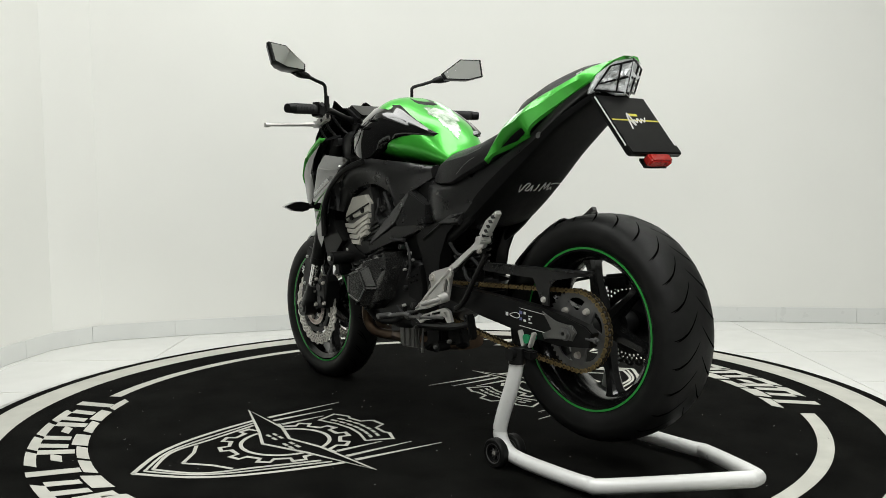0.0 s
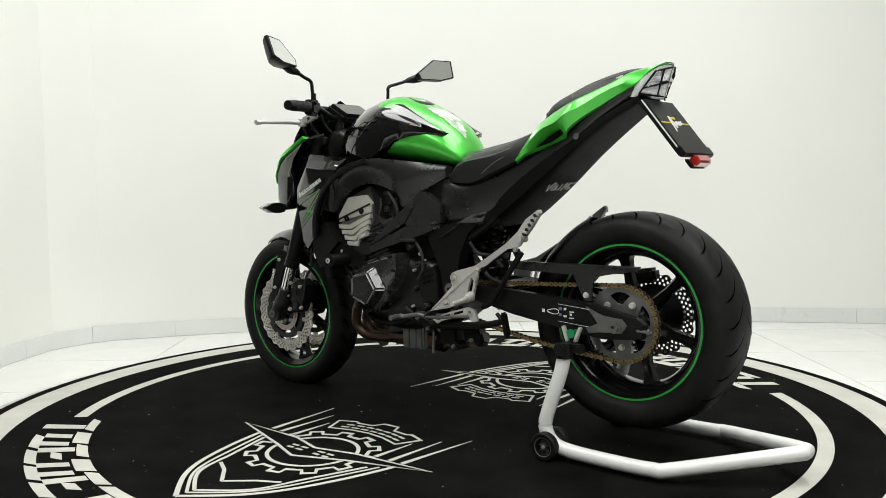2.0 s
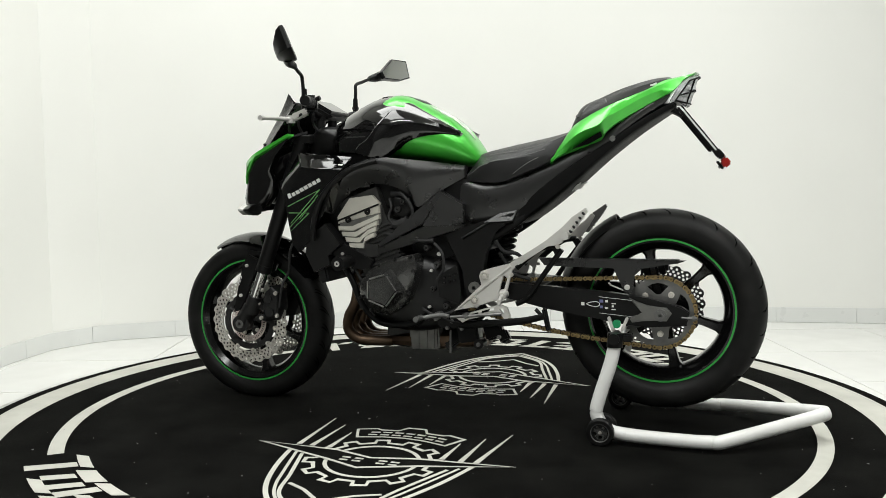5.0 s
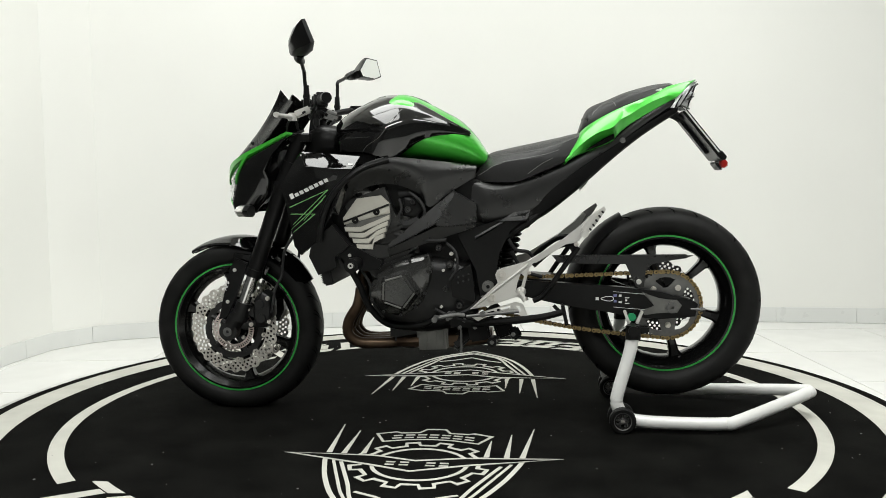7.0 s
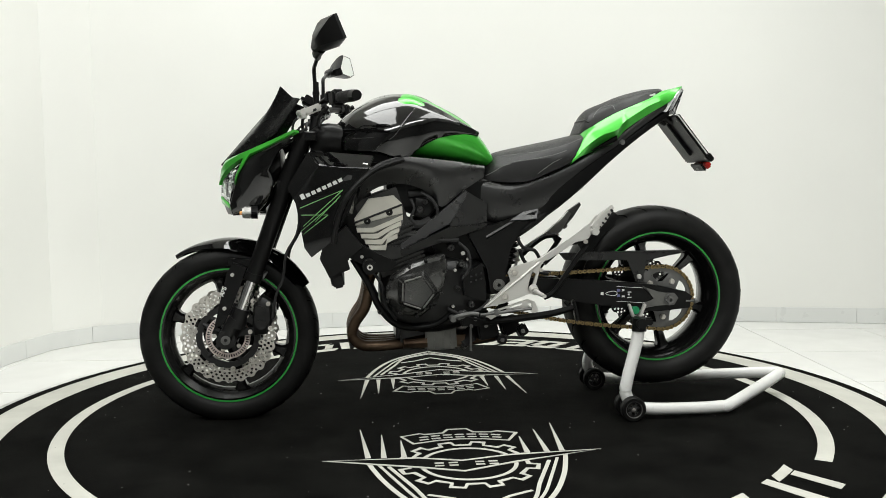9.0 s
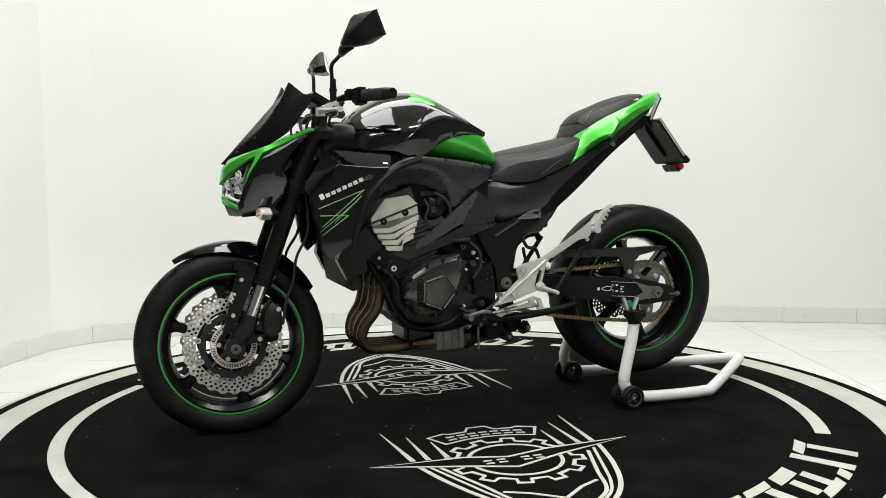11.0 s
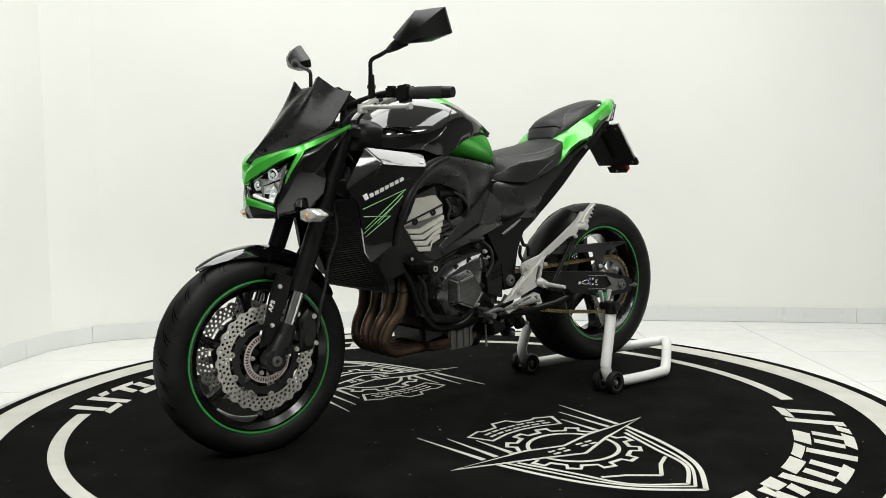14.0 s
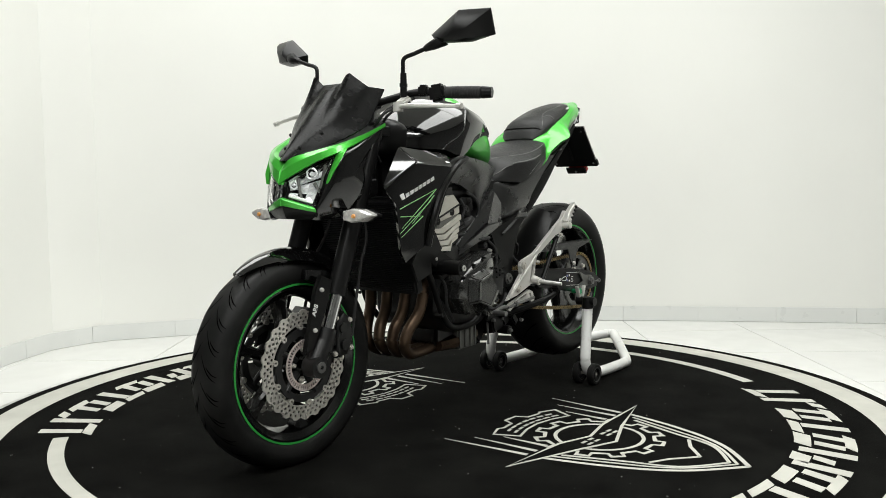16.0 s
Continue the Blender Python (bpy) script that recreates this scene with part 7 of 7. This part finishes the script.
    for x, z in ((-0.165, 0.262), (-0.075, 0.335), (-0.06, 0.312), (-0.11, 0.312), (-0.235, 0.29), (-0.02, 0.34), (-0.04, 0.36)):
        bm = bmesh.new()
        bolt(bm, (x, 0.147, z), 0.006, 0.008)
        part("linkage_bolt", bm, SPROCK, bike)
    bm = bmesh.new()
    rod(bm, (-0.028, 0.14, 0.352), (-0.028, 0.165, 0.352), 0.013, n=12)
    part("sensor_cap", bm, SPROCK, bike)
    bm = bmesh.new()
    rod(bm, (-0.062, 0.12, 0.30), (-0.062, 0.125, 0.225), 0.004, n=8)
    part("drain_rod", bm, SPROCK, bike)
    bm = bmesh.new()
    tube(bm, [(-0.02, 0.15, 0.36), (-0.06, 0.155, 0.34), (-0.13, 0.155, 0.33), (-0.20, 0.15, 0.345)], 0.004, 6)
    part("hose", bm, GRIP, bike)
    bm = bmesh.new()
    tube(bm, [(-0.23, 0.12, 0.56), (-0.25, 0.10, 0.52), (-0.28, 0.11, 0.49), (-0.33, 0.11, 0.475)], 0.006, 8)
    part("hose", bm, GRIP, bike)
    bm = bmesh.new()
    tube(bm, [(-0.22, 0.13, 0.60), (-0.245, 0.12, 0.565), (-0.285, 0.10, 0.555), (-0.31, 0.08, 0.52)], 0.006, 8)
    part("hose", bm, GRIP, bike)
    bm = bmesh.new()
    tube(bm, [(-0.28, 0.04, 0.64), (-0.29, 0.07, 0.655), (-0.33, 0.07, 0.69), (-0.35, 0.05, 0.72)], 0.009, 8)
    part("hose", bm, GRIP, bike)
    # rear brake caliper above the right swingarm
    bm = bmesh.new()
    box(bm, (RX + 0.035, -0.115, RZ + 0.115), (0.09, 0.05, 0.045), (0, 8, 0), 0.01)
    tube(bm, [(RX + 0.08, -0.115, RZ + 0.12), (RX + 0.14, -0.118, RZ + 0.118), (RX + 0.22, -0.12, RZ + 0.10)], 0.005, 8)
    part("rear_caliper", bm, BLACKM, bike, "black rear brake caliper")


def build_motorcycle():
    b = empty("motorcycle", "green and black naked sport motorcycle on a paddock stand", "motorcycle")
    front_wheel(b)
    rear_wheel(b)
    chain(b)
    front_end(b)
    nose(b)
    tank_and_panels(b)
    engine(b)
    tail(b)
    rear_end(b)
    return b


build_platform()
turntable = build_turntable()
stand = build_stand()
motorcycle = build_motorcycle()
floor = build_room()
build_tiles(floor)


# ---- what moves ----
def motions():
    """The turntable turns at an even pace and carries the machine and its stand."""
    local = Matrix.Translation((*BIKE_AT, 0)) @ pose(0, 0, 0, 0, 0, BIKE_YAW)
    times = [i * 0.5 for i in range(33)]
    spin = [(t, pose(0, 0, 0, 0, 0, -45.24 + 6.467 * t)) for t in times]
    walk(turntable, spin)
    walk(stand, [(t, m @ local) for t, m in spin])
    walk(motorcycle, [(t, m @ local) for t, m in spin])


motions()
